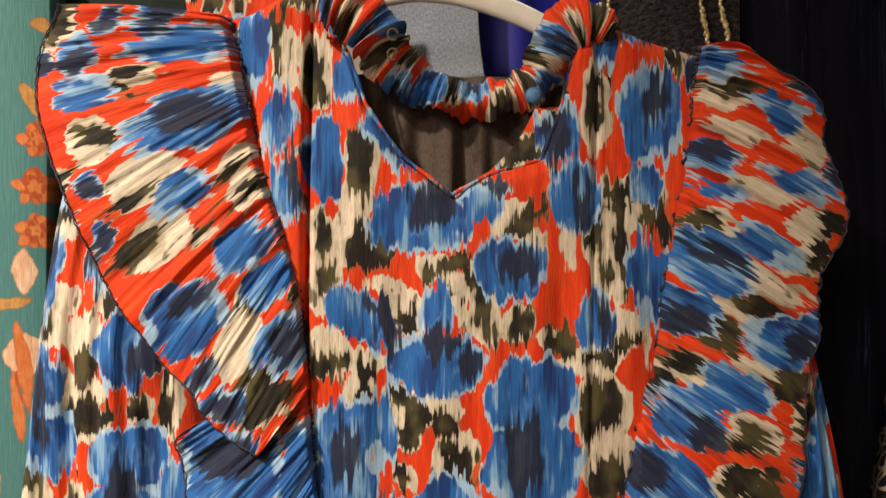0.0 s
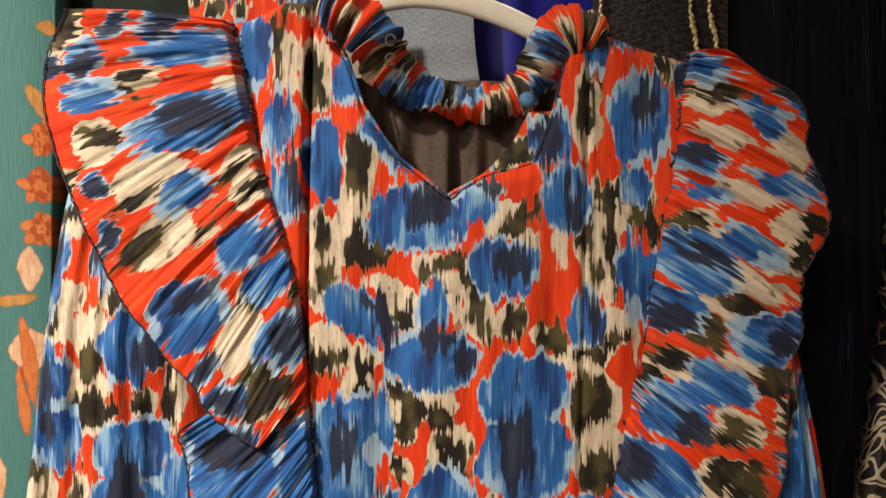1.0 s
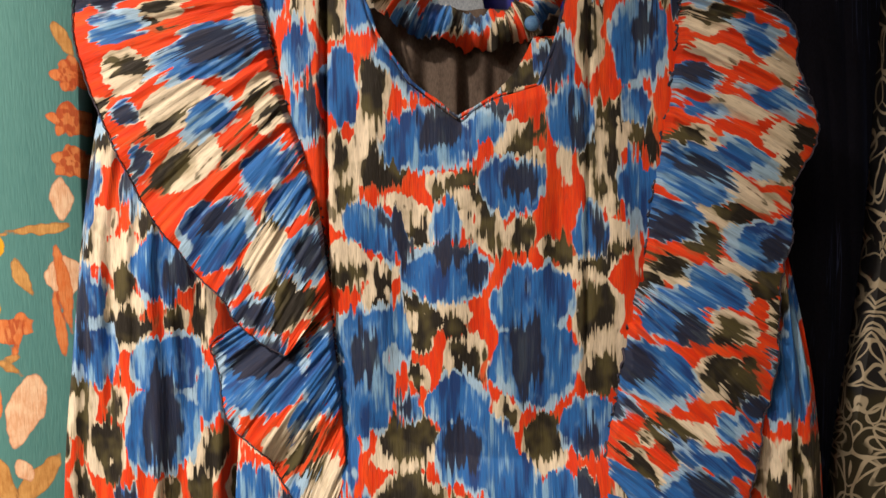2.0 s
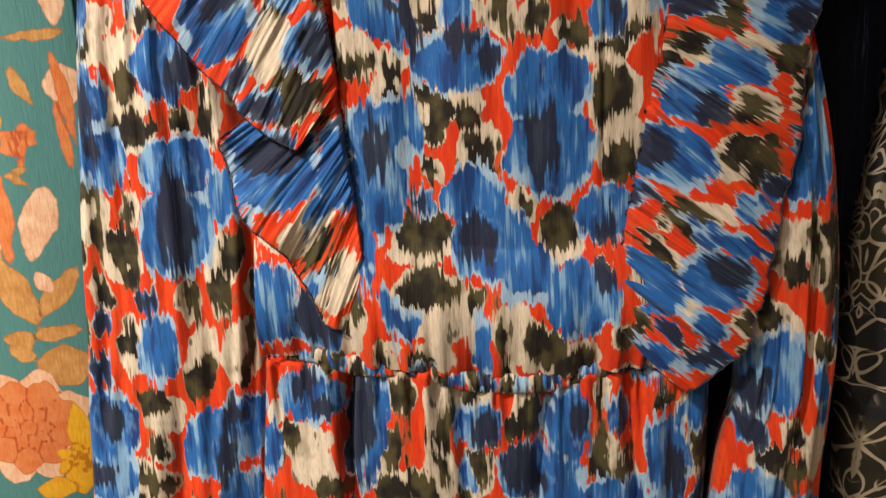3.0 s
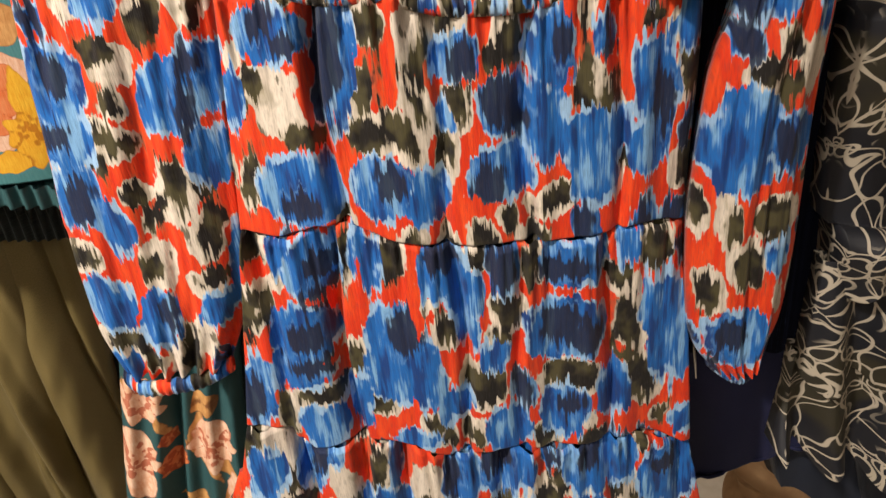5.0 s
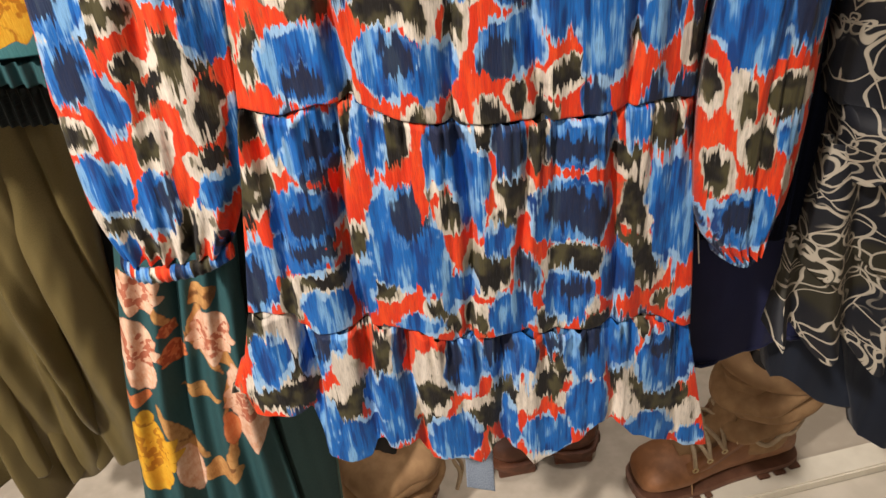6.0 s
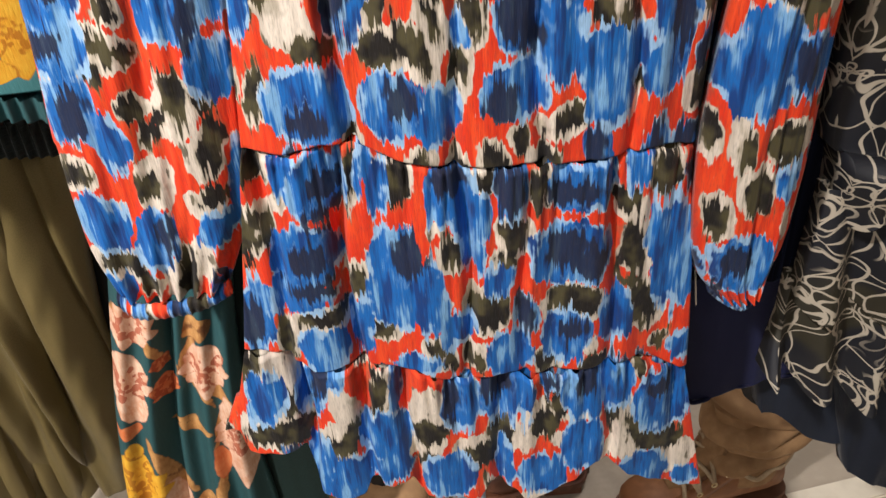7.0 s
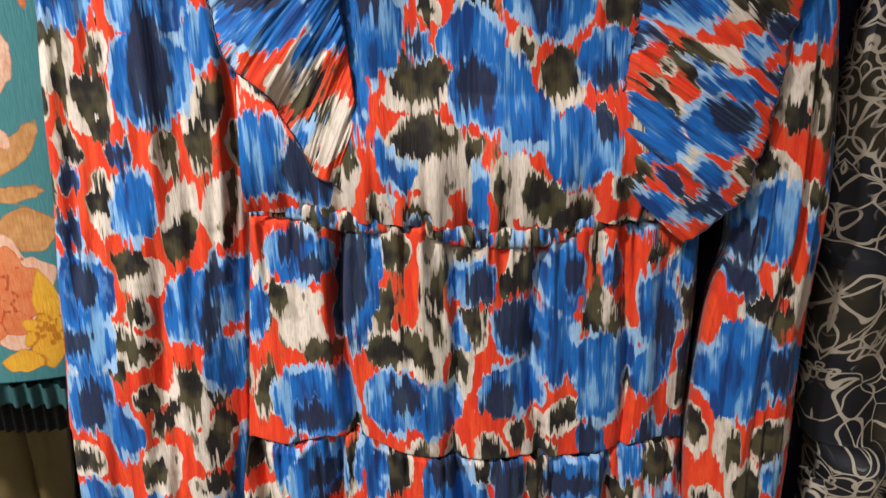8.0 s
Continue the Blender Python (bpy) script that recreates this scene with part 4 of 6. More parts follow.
    "navy": [(-0.123, 0.898, 0.011, 0.0111), (-0.127, 0.869, 0.0139, 0.0102), (-0.146, 0.835, 0.0125, 0.0135), (-0.141, 0.803, 0.0202, 0.0086), (-0.063, 0.832, 0.0136, 0.023, -5), (-0.028, 0.897, 0.0121, 0.0107), (0.02, 0.885, 0.0115, 0.0189), (0.069, 0.88, 0.0206, 0.0101), (0.066, 0.822, 0.0151, 0.0179), (0.086, 0.813, 0.0124, 0.0148), (0.074, 0.738, 0.0091, 0.0116), (-0.205, 0.769, 0.0103, 0.0231, -12)],
}
HEM = {
    "cream": [(-0.198, 0.726, 0.0258, 0.0182), (-0.178, 0.703, 0.0137, 0.0229, -10), (-0.202, 0.654, 0.0344, 0.0277), (-0.183, 0.666, 0.0131, 0.0172), (-0.136, 0.668, 0.0122, 0.0486, 14), (-0.149, 0.623, 0.0199, 0.0291), (-0.099, 0.684, 0.0137, 0.0349, -6), (-0.06, 0.654, 0.0177, 0.0366, -4), (-0.067, 0.618, 0.0225, 0.0217), (-0.014, 0.601, 0.0263, 0.0223), (-0.027, 0.687, 0.0174, 0.0111), (0.011, 0.621, 0.0152, 0.0294), (0.044, 0.638, 0.0183, 0.0256), (0.084, 0.64, 0.0217, 0.0098), (0.069, 0.611, 0.0133, 0.0141), (0.031, 0.617, 0.0098, 0.0187), (0.041, 0.533, 0.0221, 0.0123), (0.122, 0.641, 0.0142, 0.0256, 4), (0.111, 0.589, 0.0136, 0.0098), (0.136, 0.601, 0.0192, 0.0321, 4)]
        + [(0.18, 0.561, 0.0282, 0.0272, -20)],
    "dark": [(-0.214, 0.722, 0.0077, 0.0183, -12), (-0.184, 0.681, 0.0115, 0.0154), (-0.203, 0.647, 0.0285, 0.0147), (-0.182, 0.644, 0.0139, 0.0163), (-0.13, 0.635, 0.0094, 0.018, -7), (-0.154, 0.616, 0.0142, 0.0201), (-0.104, 0.683, 0.0086, 0.0265, -7), (-0.059, 0.632, 0.017, 0.0152), (-0.06, 0.589, 0.0121, 0.0162), (-0.008, 0.594, 0.0199, 0.0161), (0.008, 0.621, 0.0109, 0.0216), (0.049, 0.63, 0.012, 0.0168), (0.054, 0.68, 0.0084, 0.0198), (0.062, 0.658, 0.0091, 0.0242), (0.087, 0.644, 0.0173, 0.006), (0.114, 0.642, 0.0065, 0.021, 3), (0.148, 0.599, 0.0114, 0.0322, 25), (0.174, 0.587, 0.0161, 0.018, 30)],
    "blue": [(-0.204, 0.691, 0.0197, 0.0261), (-0.214, 0.671, 0.014, 0.0198), (-0.163, 0.692, 0.0129, 0.0344, -9), (-0.141, 0.709, 0.0108, 0.016, -8), (-0.168, 0.594, 0.015, 0.0384, -9), (-0.143, 0.581, 0.0228, 0.031), (-0.088, 0.689, 0.0066, 0.0332, -6), (-0.1, 0.63, 0.0253, 0.0349), (-0.104, 0.593, 0.026, 0.0193), (-0.028, 0.664, 0.0198, 0.0347, -3), (-0.044, 0.573, 0.0267, 0.0315), (0.009, 0.674, 0.0172, 0.0399), (0.012, 0.58, 0.0078, 0.0312), (0.029, 0.677, 0.0068, 0.0312), (0.086, 0.669, 0.0229, 0.036), (0.086, 0.601, 0.0213, 0.0368), (0.046, 0.566, 0.0245, 0.0277), (0.114, 0.671, 0.0176, 0.033, 3), (0.163, 0.642, 0.0297, 0.0422, 5), (0.183, 0.654, 0.0153, 0.0415, 6)]
        + [(0.146, 0.55, 0.0318, 0.0259, -20), (0.197, 0.529, 0.0145, 0.0125)],
    "navy": [(-0.156, 0.706, 0.0059, 0.0188, -9), (-0.038, 0.666, 0.0062, 0.0202, -4), (0.004, 0.682, 0.0114, 0.019), (0.089, 0.682, 0.0095, 0.0155), (0.159, 0.659, 0.0098, 0.0088)],
}

dress = thing("dress", "short ruffled chiffon dress in blue, red and cream brushed flower print", "dress")



def make_bodice():
    """Columns from the neckline down to the waist."""
    top = np.array([(-0.1455, 1.5474), (-0.1306, 1.5511), (-0.1084, 1.5621), (-0.0862, 1.565), (-0.0728, 1.5466), (-0.0564, 1.4933), (-0.034, 1.4583), (0.0011, 1.4319), (0.025, 1.4452), (0.0599, 1.4549), (0.0707, 1.4861), (0.0802, 1.5301), (0.1043, 1.5392), (0.1306, 1.5312), (0.1605, 1.5239)])
    foot = np.array([(-0.1638, 1.1183), (-0.0911, 1.1073), (-0.051, 1.1051), (-0.0118, 1.0943), (0.0203, 1.0913), (0.0526, 1.0911), (0.089, 1.0993), (0.1169, 1.0987), (0.1775, 1.0942)])
    left_x, right_x = foot[0, 0], foot[-1, 0]
    nu, nv = 190, 210
    u = np.linspace(0, 1, nu)[None, :] * np.ones((nv, 1))
    v = np.linspace(0, 1, nv)[:, None] * np.ones((1, nu))
    xt = top[0, 0] + (top[-1, 0] - top[0, 0]) * u
    xb = left_x + (right_x - left_x) * u
    x = xt + (xb - xt) * v
    zt = np.interp(xt[0], top[:, 0], top[:, 1])[None, :]
    zb = np.interp(xb[0], foot[:, 0], foot[:, 1])[None, :]
    z = zt + (zb - zt) * v
    mid = (x - 0.02) / 0.2
    y = front_y(x) + 0.030 * np.clip(np.abs(mid) - 0.35, 0, 1) ** 1.5
    y += ripples(x, z, 4, 26, 9, 0.011) + ripples(x, z, 9, 70, 14, 0.0050)
    # two long tucks either side of the placket, and the blouse over the waist
    for tx, deep in ((TUCK_A, 0.013), (TUCK_B, 0.004)):
        y += deep * np.exp(-((x - tx - 0.012 * (z - 1.4)) / 0.0019) ** 2) * np.clip((z - 1.18) / 0.1, 0, 1)
    low = np.clip((0.10 - (z - zb)) / 0.10, 0, 1)
    y -= 0.012 * low * (1 - low) * 4
    y += low ** 2 * (0.012 * (value_noise(x * 75, z * 7, 3) - 0.5) + 0.011 * (value_noise(x * 165, z * 9, 6) - 0.5))
    roll = np.clip(1 - (zt - z) / 0.010, 0, 1)
    y += 0.006 * roll ** 2
    verts = np.concatenate([np.stack([x, y, z], -1).reshape(-1, 3), np.stack([x, y + 0.002, z], -1).reshape(-1, 3)])
    n = nu * nv
    ob = link_mesh("bodice", verts, grid_faces(nv, nu) + grid_faces(nv, nu, n, flip=True), M_PRINT, dress)
    put_vectors(ob, "weave", np.concatenate([np.stack([x, z, 0 * x], -1).reshape(-1, 3)] * 2))
    prints = {layer: BODICE[layer] + SIDE[layer] for layer in BODICE}
    for layer, f in print_fields(prints, x, z, 0 * x, 0 * x + 1, 100).items():
        put_vectors(ob, layer, np.concatenate([f.reshape(-1, 3)] * 2))


def make_neck_binding():
    """The rolled edge of the neck opening."""
    run = along([(-0.0758, 1.5429), (-0.0646, 1.5209), (-0.0545, 1.4914), (-0.0322, 1.459), (0.0011, 1.4333), (0.025, 1.4467), (0.058, 1.4556), (0.0696, 1.485), (0.076, 1.51), (0.0795, 1.5282)], 120, False)
    bm = bmesh.new()
    tube(bm, [(x, front_y(x) + 0.003 + 0.0010 * math.sin(i * 0.9), z) for i, (x, z) in enumerate(run)], [0.0013 + 0.0003 * math.sin(i * 0.7) for i in range(120)], 8)
    ob = part("neck_binding", bm, M_PRINT, dress)
    co = np.array([vt.co[:] for vt in ob.data.vertices])
    x, z = co[:, 0], co[:, 2]
    put_vectors(ob, "weave", np.stack([x, z, 0 * x], -1))
    prints = BODICE
    for layer, f in print_fields(prints, x, z, 0 * x, 0 * x + 1, 140).items():
        put_vectors(ob, layer, f)


make_neck_binding()
TUCK_A, TUCK_B = [p[0] for p in [(-0.0928, 1.3803), (0.0916, 1.3814)]]
make_bodice()


def skirt_depth(troughs, gather, seed, out=0.0):
    """Flat hanging panels with fine gathers under the seam above, soft lengthwise creases, and narrow folds at the given x."""
    def depth(u, v, x, z):
        y = front_y(x) + 0.014 * np.abs(2 * u - 1) ** 3 - out * v
        near = np.clip(1 - v / 0.45, 0, 1)
        # rounded pleats with sharp valleys between them
        wave = np.abs(np.sin(x * 62 + 3.5 * value_noise(x * 14, z * 2.5, seed)))
        y -= gather * (0.35 + 0.65 * near) * (np.sqrt(wave) - 0.7) * (0.25 + 1.3 * value_noise(x * 24, z * 4, seed + 1))
        fine = np.abs(np.sin(x * 150 + 5 * value_noise(x * 30, z * 4, seed + 3)))
        y -= 0.55 * gather * near * (np.sqrt(fine) - 0.7)
        y += ripples(x, z, seed + 2, 34, 3, 0.011) + ripples(x, z, seed + 4, 90, 6, 0.0045)
        y += near ** 1.5 * (ripples(x, z, seed + 6, 170, 8, 0.010) + ripples(x, z, seed + 8, 330, 12, 0.005))
        for tx, deep, wide in troughs:
            # one side of a fold drops sharply, the other rolls away
            d = x - tx - 0.004 * np.sin(5 * v + tx * 40)
            y += deep * np.where(d > 0, np.exp(-(d / wide) ** 2), np.exp(-(d / (wide * 3.2)) ** 2)) * (1 - 0.35 * v)
        y += 0.006 * np.clip(1 - v / 0.035, 0, 1) ** 2 + 0.004 * np.clip((v - 0.975) / 0.025, 0, 1) ** 2
        return y
    return depth


def seam_dip(seam, x):
    """How far a gathered seam hangs above or below its straight line at x."""
    return np.interp(x, [p[0] for p in seam], [p[1] for p in seam])


def seam_bend(upper, lower):
    """Follows the dips of the seam above and of the seam below."""
    def bend(u, v, x, z):
        return x + 0 * v, z + (1 - v) * seam_dip(upper, x) + v * seam_dip(lower, x)
    return bend


FLAT_SEAM = [(-0.3, 0.0), (0.3, 0.0)]
SEAM_ONE = [(-0.18, -0.004), (-0.148, -0.007), (-0.12, 0.004), (-0.095, 0.006), (-0.078, -0.004), (-0.065, -0.009), (-0.027, -0.015), (0.021, -0.013), (0.064, -0.012), (0.104, -0.008), (0.13, -0.002), (0.165, -0.004)]
SEAM_TWO = [(-0.217, 0.001), (-0.183, 0.004), (-0.157, -0.014), (-0.131, -0.009), (-0.091, -0.007), (-0.066, -0.010), (-0.036, -0.022), (0.017, -0.012), (0.048, -0.015), (0.095, -0.003), (0.137, 0.005), (0.176, -0.011)]


def troughs_at(places, deep, wide):
    return [(p[0], deep * (1.0 if i == 0 else 0.45 + 0.15 * (i % 3)), wide) for i, p in enumerate(places)]


SKIRT_TOP = [(-0.1625, 1.1107, 0.1776, 1.0909)]
SKIRT_ONE_FOOT = [(-0.1819, 0.934, 0.1691, 0.9079)]
SKIRT_TWO_FOOT = [(-0.217, 0.7352, 0.1843, 0.6852)]
HEM_FOOT = [(-0.251, 0.6057, 0.2147, 0.5112)]


def between(a, b, n, swell=0.0):
    """Edge pairs from one seam to the next."""
    out = []
    for i in range(n):
        t = i / (n - 1)
        w = swell * math.sin(math.pi * t)
        out.append((a[0] + (b[0] - a[0]) * t - w, a[1] + (b[1] - a[1]) * t, a[2] + (b[2] - a[2]) * t + w, a[3] + (b[3] - a[3]) * t))
    return out


# the hem's outline dips and rises with its flounces
HEM_LINE = [(-0.2367, 0.6502), (-0.2317, 0.6239), (-0.2023, 0.6238), (-0.1786, 0.6215), (-0.1729, 0.5647), (-0.1503, 0.5539), (-0.129, 0.5571), (-0.1202, 0.5743), (-0.1009, 0.5659), (-0.0806, 0.5726), (-0.0734, 0.5439), (-0.0458, 0.5444), (-0.0175, 0.5342), (-0.0041, 0.5545), (0.0204, 0.5452), (0.0318, 0.5256), (0.0464, 0.5337), (0.0807, 0.5581), (0.0971, 0.5779), (0.1173, 0.5729), (0.1331, 0.5493), (0.1637, 0.5312), (0.1922, 0.5131), (0.2132, 0.5121)]


def hem_bend(u, v, x, z):
    foot = np.interp(x, [p[0] for p in HEM_LINE], [p[1] for p in HEM_LINE])
    straight = HEM_FOOT[0][1] + (HEM_FOOT[0][3] - HEM_FOOT[0][1]) * u
    return x, z + v ** 1.5 * (foot - straight) + (1 - v) * seam_dip(SEAM_TWO, x)


cloth("skirt_tier", dress, M_PRINT, between(SKIRT_TOP[0], SKIRT_ONE_FOOT[0], 5), 230, 110,
      skirt_depth(troughs_at([(-0.0985, 1.0526), (-0.0174, 1.0225), (0.047, 1.0163), (0.1144, 1.0098), (0.1757, 1.0038)], 0.026, 0.0024), 0.0085, 11),
      TIER_ONE, seed=5, bend=seam_bend(FLAT_SEAM, SEAM_ONE))
cloth("skirt_tier", dress, M_PRINT, between(SKIRT_ONE_FOOT[0], SKIRT_TWO_FOOT[0], 5), 230, 120,
      skirt_depth(troughs_at([(-0.113, 0.8372), (-0.1722, 0.8434), (-0.0158, 0.8269), (0.0337, 0.8217), (0.1087, 0.8138)], 0.026, 0.0024), 0.0095, 31),
      TIER_TWO, seed=6, bend=seam_bend(SEAM_ONE, SEAM_TWO))
cloth("skirt_tier", dress, M_PRINT, between(SKIRT_TWO_FOOT[0], HEM_FOOT[0], 5), 240, 80,
      skirt_depth(troughs_at([(-0.1711, 0.687), (-0.1148, 0.6802), (-0.0761, 0.6754), (0.0104, 0.6649), (0.1118, 0.6525)], 0.028, 0.0030), 0.0170, 51, 0.010),
      HEM, seed=7, bend=hem_bend)


def make_waistband():
    line = along([(-0.163, 1.1166), (-0.1262, 1.1148), (-0.0912, 1.1065), (-0.051, 1.1051), (-0.0119, 1.0931), (0.0202, 1.09), (0.0526, 1.0903), (0.089, 1.0985), (0.1169, 1.0983), (0.1783, 1.0933)], 260)
    rings, sides = [], 10
    for i, (px, pz) in enumerate(line):
        g = 1 + 0.20 * math.sin(i * 1.25 + 2 * math.sin(i * 0.11)) + 0.12 * math.sin(i * 2.3)
        yb = front_y(px) + 0.002 + 0.028 * abs(2 * i / 259 - 1) ** 3
        rings.append([(px, yb - 0.0055 * g * math.cos(a), pz + 0.0085 * math.sin(a)) for a in [2 * math.pi * k / sides for k in range(sides)]])
    v = np.array(rings).reshape(-1, 3)
    ob = link_mesh("waistband", v, grid_faces(260, sides, wrap=True), M_PRINT, dress)
    put_vectors(ob, "weave", np.stack([v[:, 0], v[:, 2], 0 * v[:, 0]], -1))
    prints = {layer: [(line[i][0], line[i][1], 0.006, 0.011, 0) for i in range(4 + 7 * k, 260, 21)] for k, layer in ((0, "blue"), (2, "dark"))}
    for layer, f in print_fields(prints, v[:, 0], v[:, 2], 0 * v[:, 0], 0 * v[:, 0] + 1, 300).items():
        put_vectors(ob, layer, f)


make_waistband()

# sleeves


def sleeve_depth(y0, bulge, seed):
    def depth(u, v, x, z):
        y = y0 + 0.035 * np.clip(1 - v * 4, 0, 1) - bulge * np.sqrt(np.clip(1 - (2 * u - 1) ** 2, 0, 1))
        y += ripples(u * 3, z, seed, 2.4, 6, 0.013) + ripples(u * 3, z, seed + 4, 6, 11, 0.007)
        y += np.clip((v - 0.86) / 0.14, 0, 1) * 0.006 * np.sin(u * 44 + seed)
        return y
    return depth


cloth("sleeve", dress, M_PRINT,
      [(-0.2389, 1.5319, -0.1381, 1.5319)] + [(-0.2585, 1.48, -0.1828, 1.469)] + [(-0.2722, 1.4166, -0.1716, 1.4059)] + [(-0.2837, 1.3204, -0.1722, 1.3138)] + [(-0.2909, 1.238, -0.1612, 1.2355)] + [(-0.2975, 1.1405, -0.1634, 1.1513)]
      + [(-0.3074, 1.0595, -0.1707, 1.0598)] + [(-0.3190, 0.9591, -0.1789, 0.9661)] + [(-0.3190, 0.9400, -0.1828, 0.928)] + [(-0.3215, 0.8990, -0.1893, 0.8822)] + [(-0.3225, 0.8480, -0.1985, 0.8463)] + [(-0.3110, 0.8020, -0.2170, 0.8050)],
      120, 330, sleeve_depth(CLOTH_Y + 0.040, 0.026, 61),
      SLEEVE_LEFT, seed=8)
cloth("sleeve", dress, M_PRINT,
      [(0.1635, 1.5137, 0.2217, 1.4919)] + [(0.1863, 1.4114, 0.2323, 1.3603)] + [(0.2084, 1.3174, 0.2349, 1.3327)] + [(0.2016, 1.2203, 0.2541, 1.2357)] + [(0.1936, 1.1371, 0.2632, 1.1444)]
      + [(0.1904, 1.073, 0.2621, 1.0787)] + [(0.1761, 1.0175, 0.2567, 1.0006)] + [(0.1687, 0.9219, 0.2562, 0.9235)] + [(0.1689, 0.8615, 0.2562, 0.858)] + [(0.1728, 0.8127, 0.2515, 0.8101)] + [(0.1778, 0.7939, 0.2473, 0.7963)] + [(0.1839, 0.7791, 0.2422, 0.7811)] + [(0.1947, 0.7671, 0.2346, 0.7688)],
      100, 330, sleeve_depth(CLOTH_Y + 0.005, 0.028, 71), SLEEVE_RIGHT, seed=9)


def make_cuff(points, y0, height):
    line = along(points, 90)
    rings = []
    for i, (px, pz) in enumerate(line):
        g = 1 + 0.25 * math.sin(i * 1.1)
        rings.append([(px, y0 - 0.016 * math.sin(math.pi * i / 89) - 0.006 * g * math.cos(a), pz + height * math.sin(a)) for a in [2 * math.pi * k / 8 for k in range(8)]])
    v = np.array(rings).reshape(-1, 3)
    ob = link_mesh("cuff", v, grid_faces(90, 8, wrap=True), M_PRINT, dress)
    put_vectors(ob, "weave", np.stack([v[:, 0], v[:, 2], 0 * v[:, 0]], -1))
    prints = {layer: [(line[i][0], line[i][1], 0.008, 0.02, 0) for i in range((0, 40, 28)[k], 90, (26, 30, 34)[k])] for k, layer in ((0, "blue"), (2, "dark"))}
    for layer, f in print_fields(prints, v[:, 0], v[:, 2], 0 * v[:, 0], 0 * v[:, 0] + 1, 330).items():
        put_vectors(ob, layer, f)


make_cuff([(0.1925, 0.7686), (0.2042, 0.7618), (0.2165, 0.7586), (0.2268, 0.7624), (0.2355, 0.7693)], CLOTH_Y + 0.004, 0.006)
make_cuff([(-0.3115, 0.7990), (-0.2950, 0.7925), (-0.2676, 0.7945), (-0.2400, 0.7955), (-0.2170, 0.8010)], CLOTH_Y + 0.030, 0.008)

# ruffles


def ruffle_depth(lift, wave, count, seed, crisp=1.0):
    """Rests on the dress at the seam (u = 0) and stands off in waves at its free edge."""
    def depth(u, v, x, z):
        s = v * count
        y = front_y(x) - 0.006 - lift * np.sin(np.clip(u * 1.25, 0, 1.25) * 1.6)
        y -= wave * (0.2 + 1.2 * u) * (2 * value_noise(s * 1.7 + 0.5 * u, 1.2 * u, seed) - 1)
        y -= crisp * 0.0080 * (1 - 0.45 * u) * (value_noise(s * 7.5 + 0.8 * np.sin(3 * u), 1.6 * u, seed + 2) - 0.5)
        y -= crisp * 0.0034 * (value_noise(s * 19, 2.5 * u, seed + 5) - 0.5)
        y += 0.010 * np.clip(1 - u / 0.04, 0, 1)
        return y
    return depth


def ruffle_edge(wave, count, seed):
    def bend(u, v, x, z):
        k = np.clip((u - 0.55) / 0.45, 0, 1) ** 2
        return x + wave * 2 * k * (value_noise(v * count * 2.1, 0 * v, seed) - 0.5), z + wave * 2 * k * (value_noise(v * count * 2.6, 0 * v, seed + 1) - 0.5)
    return bend


def make_ruffle(pairs, nu, nv, lift, wave, count, prints, seed, crisp=1.0):
    ob = cloth("ruffle", dress, M_PRINT, pairs, nu, nv, ruffle_depth(lift, wave, count, seed, crisp), prints, sideways=True, back=0.0015, seed=seed, bend=ruffle_edge(0.003, count, seed))
    # overlock stitching along both edges
    me = ob.data
    for col in (0, nu - 1):
        bm = bmesh.new()
        pts = [me.vertices[j * nu + col].co + Vector(((0.0012 if col == 0 else 0.0004) * math.sin(j * 2.1), -0.0012, 0)) for j in range(0, nv, 2)]
        tube(bm, pts, 0.0010 if col == 0 else 0.0005, 5)
        st = part("stitching", bm, M_THREAD, ob, "dark overlock stitching")
        co = np.array([vt.co[:] for vt in st.data.vertices])
        put_vectors(st, "weave", np.stack([co[:, 0] * 2, co[:, 2] * 2, 0 * co[:, 0]], -1))
    return ob


make_ruffle([(-0.0945, 1.3523, -0.1446, 1.2937)] + [(-0.0923, 1.3242, -0.1722, 1.2787)] + [(-0.0901, 1.2958, -0.164, 1.2273)] + [(-0.0872, 1.263, -0.1358, 1.1941)] + [(-0.0831, 1.2257, -0.1167, 1.1539)] + [(-0.0795, 1.1754, -0.0976, 1.1323)],
            70, 220, 0.006, 0.0085, 5, RUFFLE_LOW, 12, 0.7)
make_ruffle([(-0.1425, 1.5474, -0.2456, 1.5519)] + [(-0.1362, 1.5227, -0.2555, 1.4967)] + [(-0.1294, 1.4895, -0.2353, 1.4198)] + [(-0.1193, 1.447, -0.2061, 1.3647)] + [(-0.1074, 1.4137, -0.1753, 1.3239)] + [(-0.0976, 1.3729, -0.1453, 1.2905)] + [(-0.09, 1.3097, -0.1191, 1.2702)],
            130, 330, 0.014, 0.0030, 6, RUFFLE_LEFT, 13, 0.62)
make_ruffle([(0.1583, 1.5268, 0.1815, 1.5239)] + [(0.1569, 1.5173, 0.2217, 1.4901)] + [(0.1549, 1.5009, 0.2300, 1.4591)] + [(0.1515, 1.4742, 0.2375, 1.4234)] + [(0.146, 1.4412, 0.2275, 1.386)] + [(0.1397, 1.4038, 0.2255, 1.3493)] + [(0.1342, 1.3633, 0.2205, 1.3088)] + [(0.128, 1.3208, 0.2160, 1.2664)]
            + [(0.1218, 1.3093, 0.2103, 1.2284)] + [(0.1165, 1.2719, 0.1999, 1.1935)] + [(0.1108, 1.2336, 0.1958, 1.1644)] + [(0.1055, 1.208, 0.1909, 1.1438)] + [(0.0998, 1.1746, 0.1768, 1.1126)] + [(0.0971, 1.1319, 0.1444, 1.0824)],
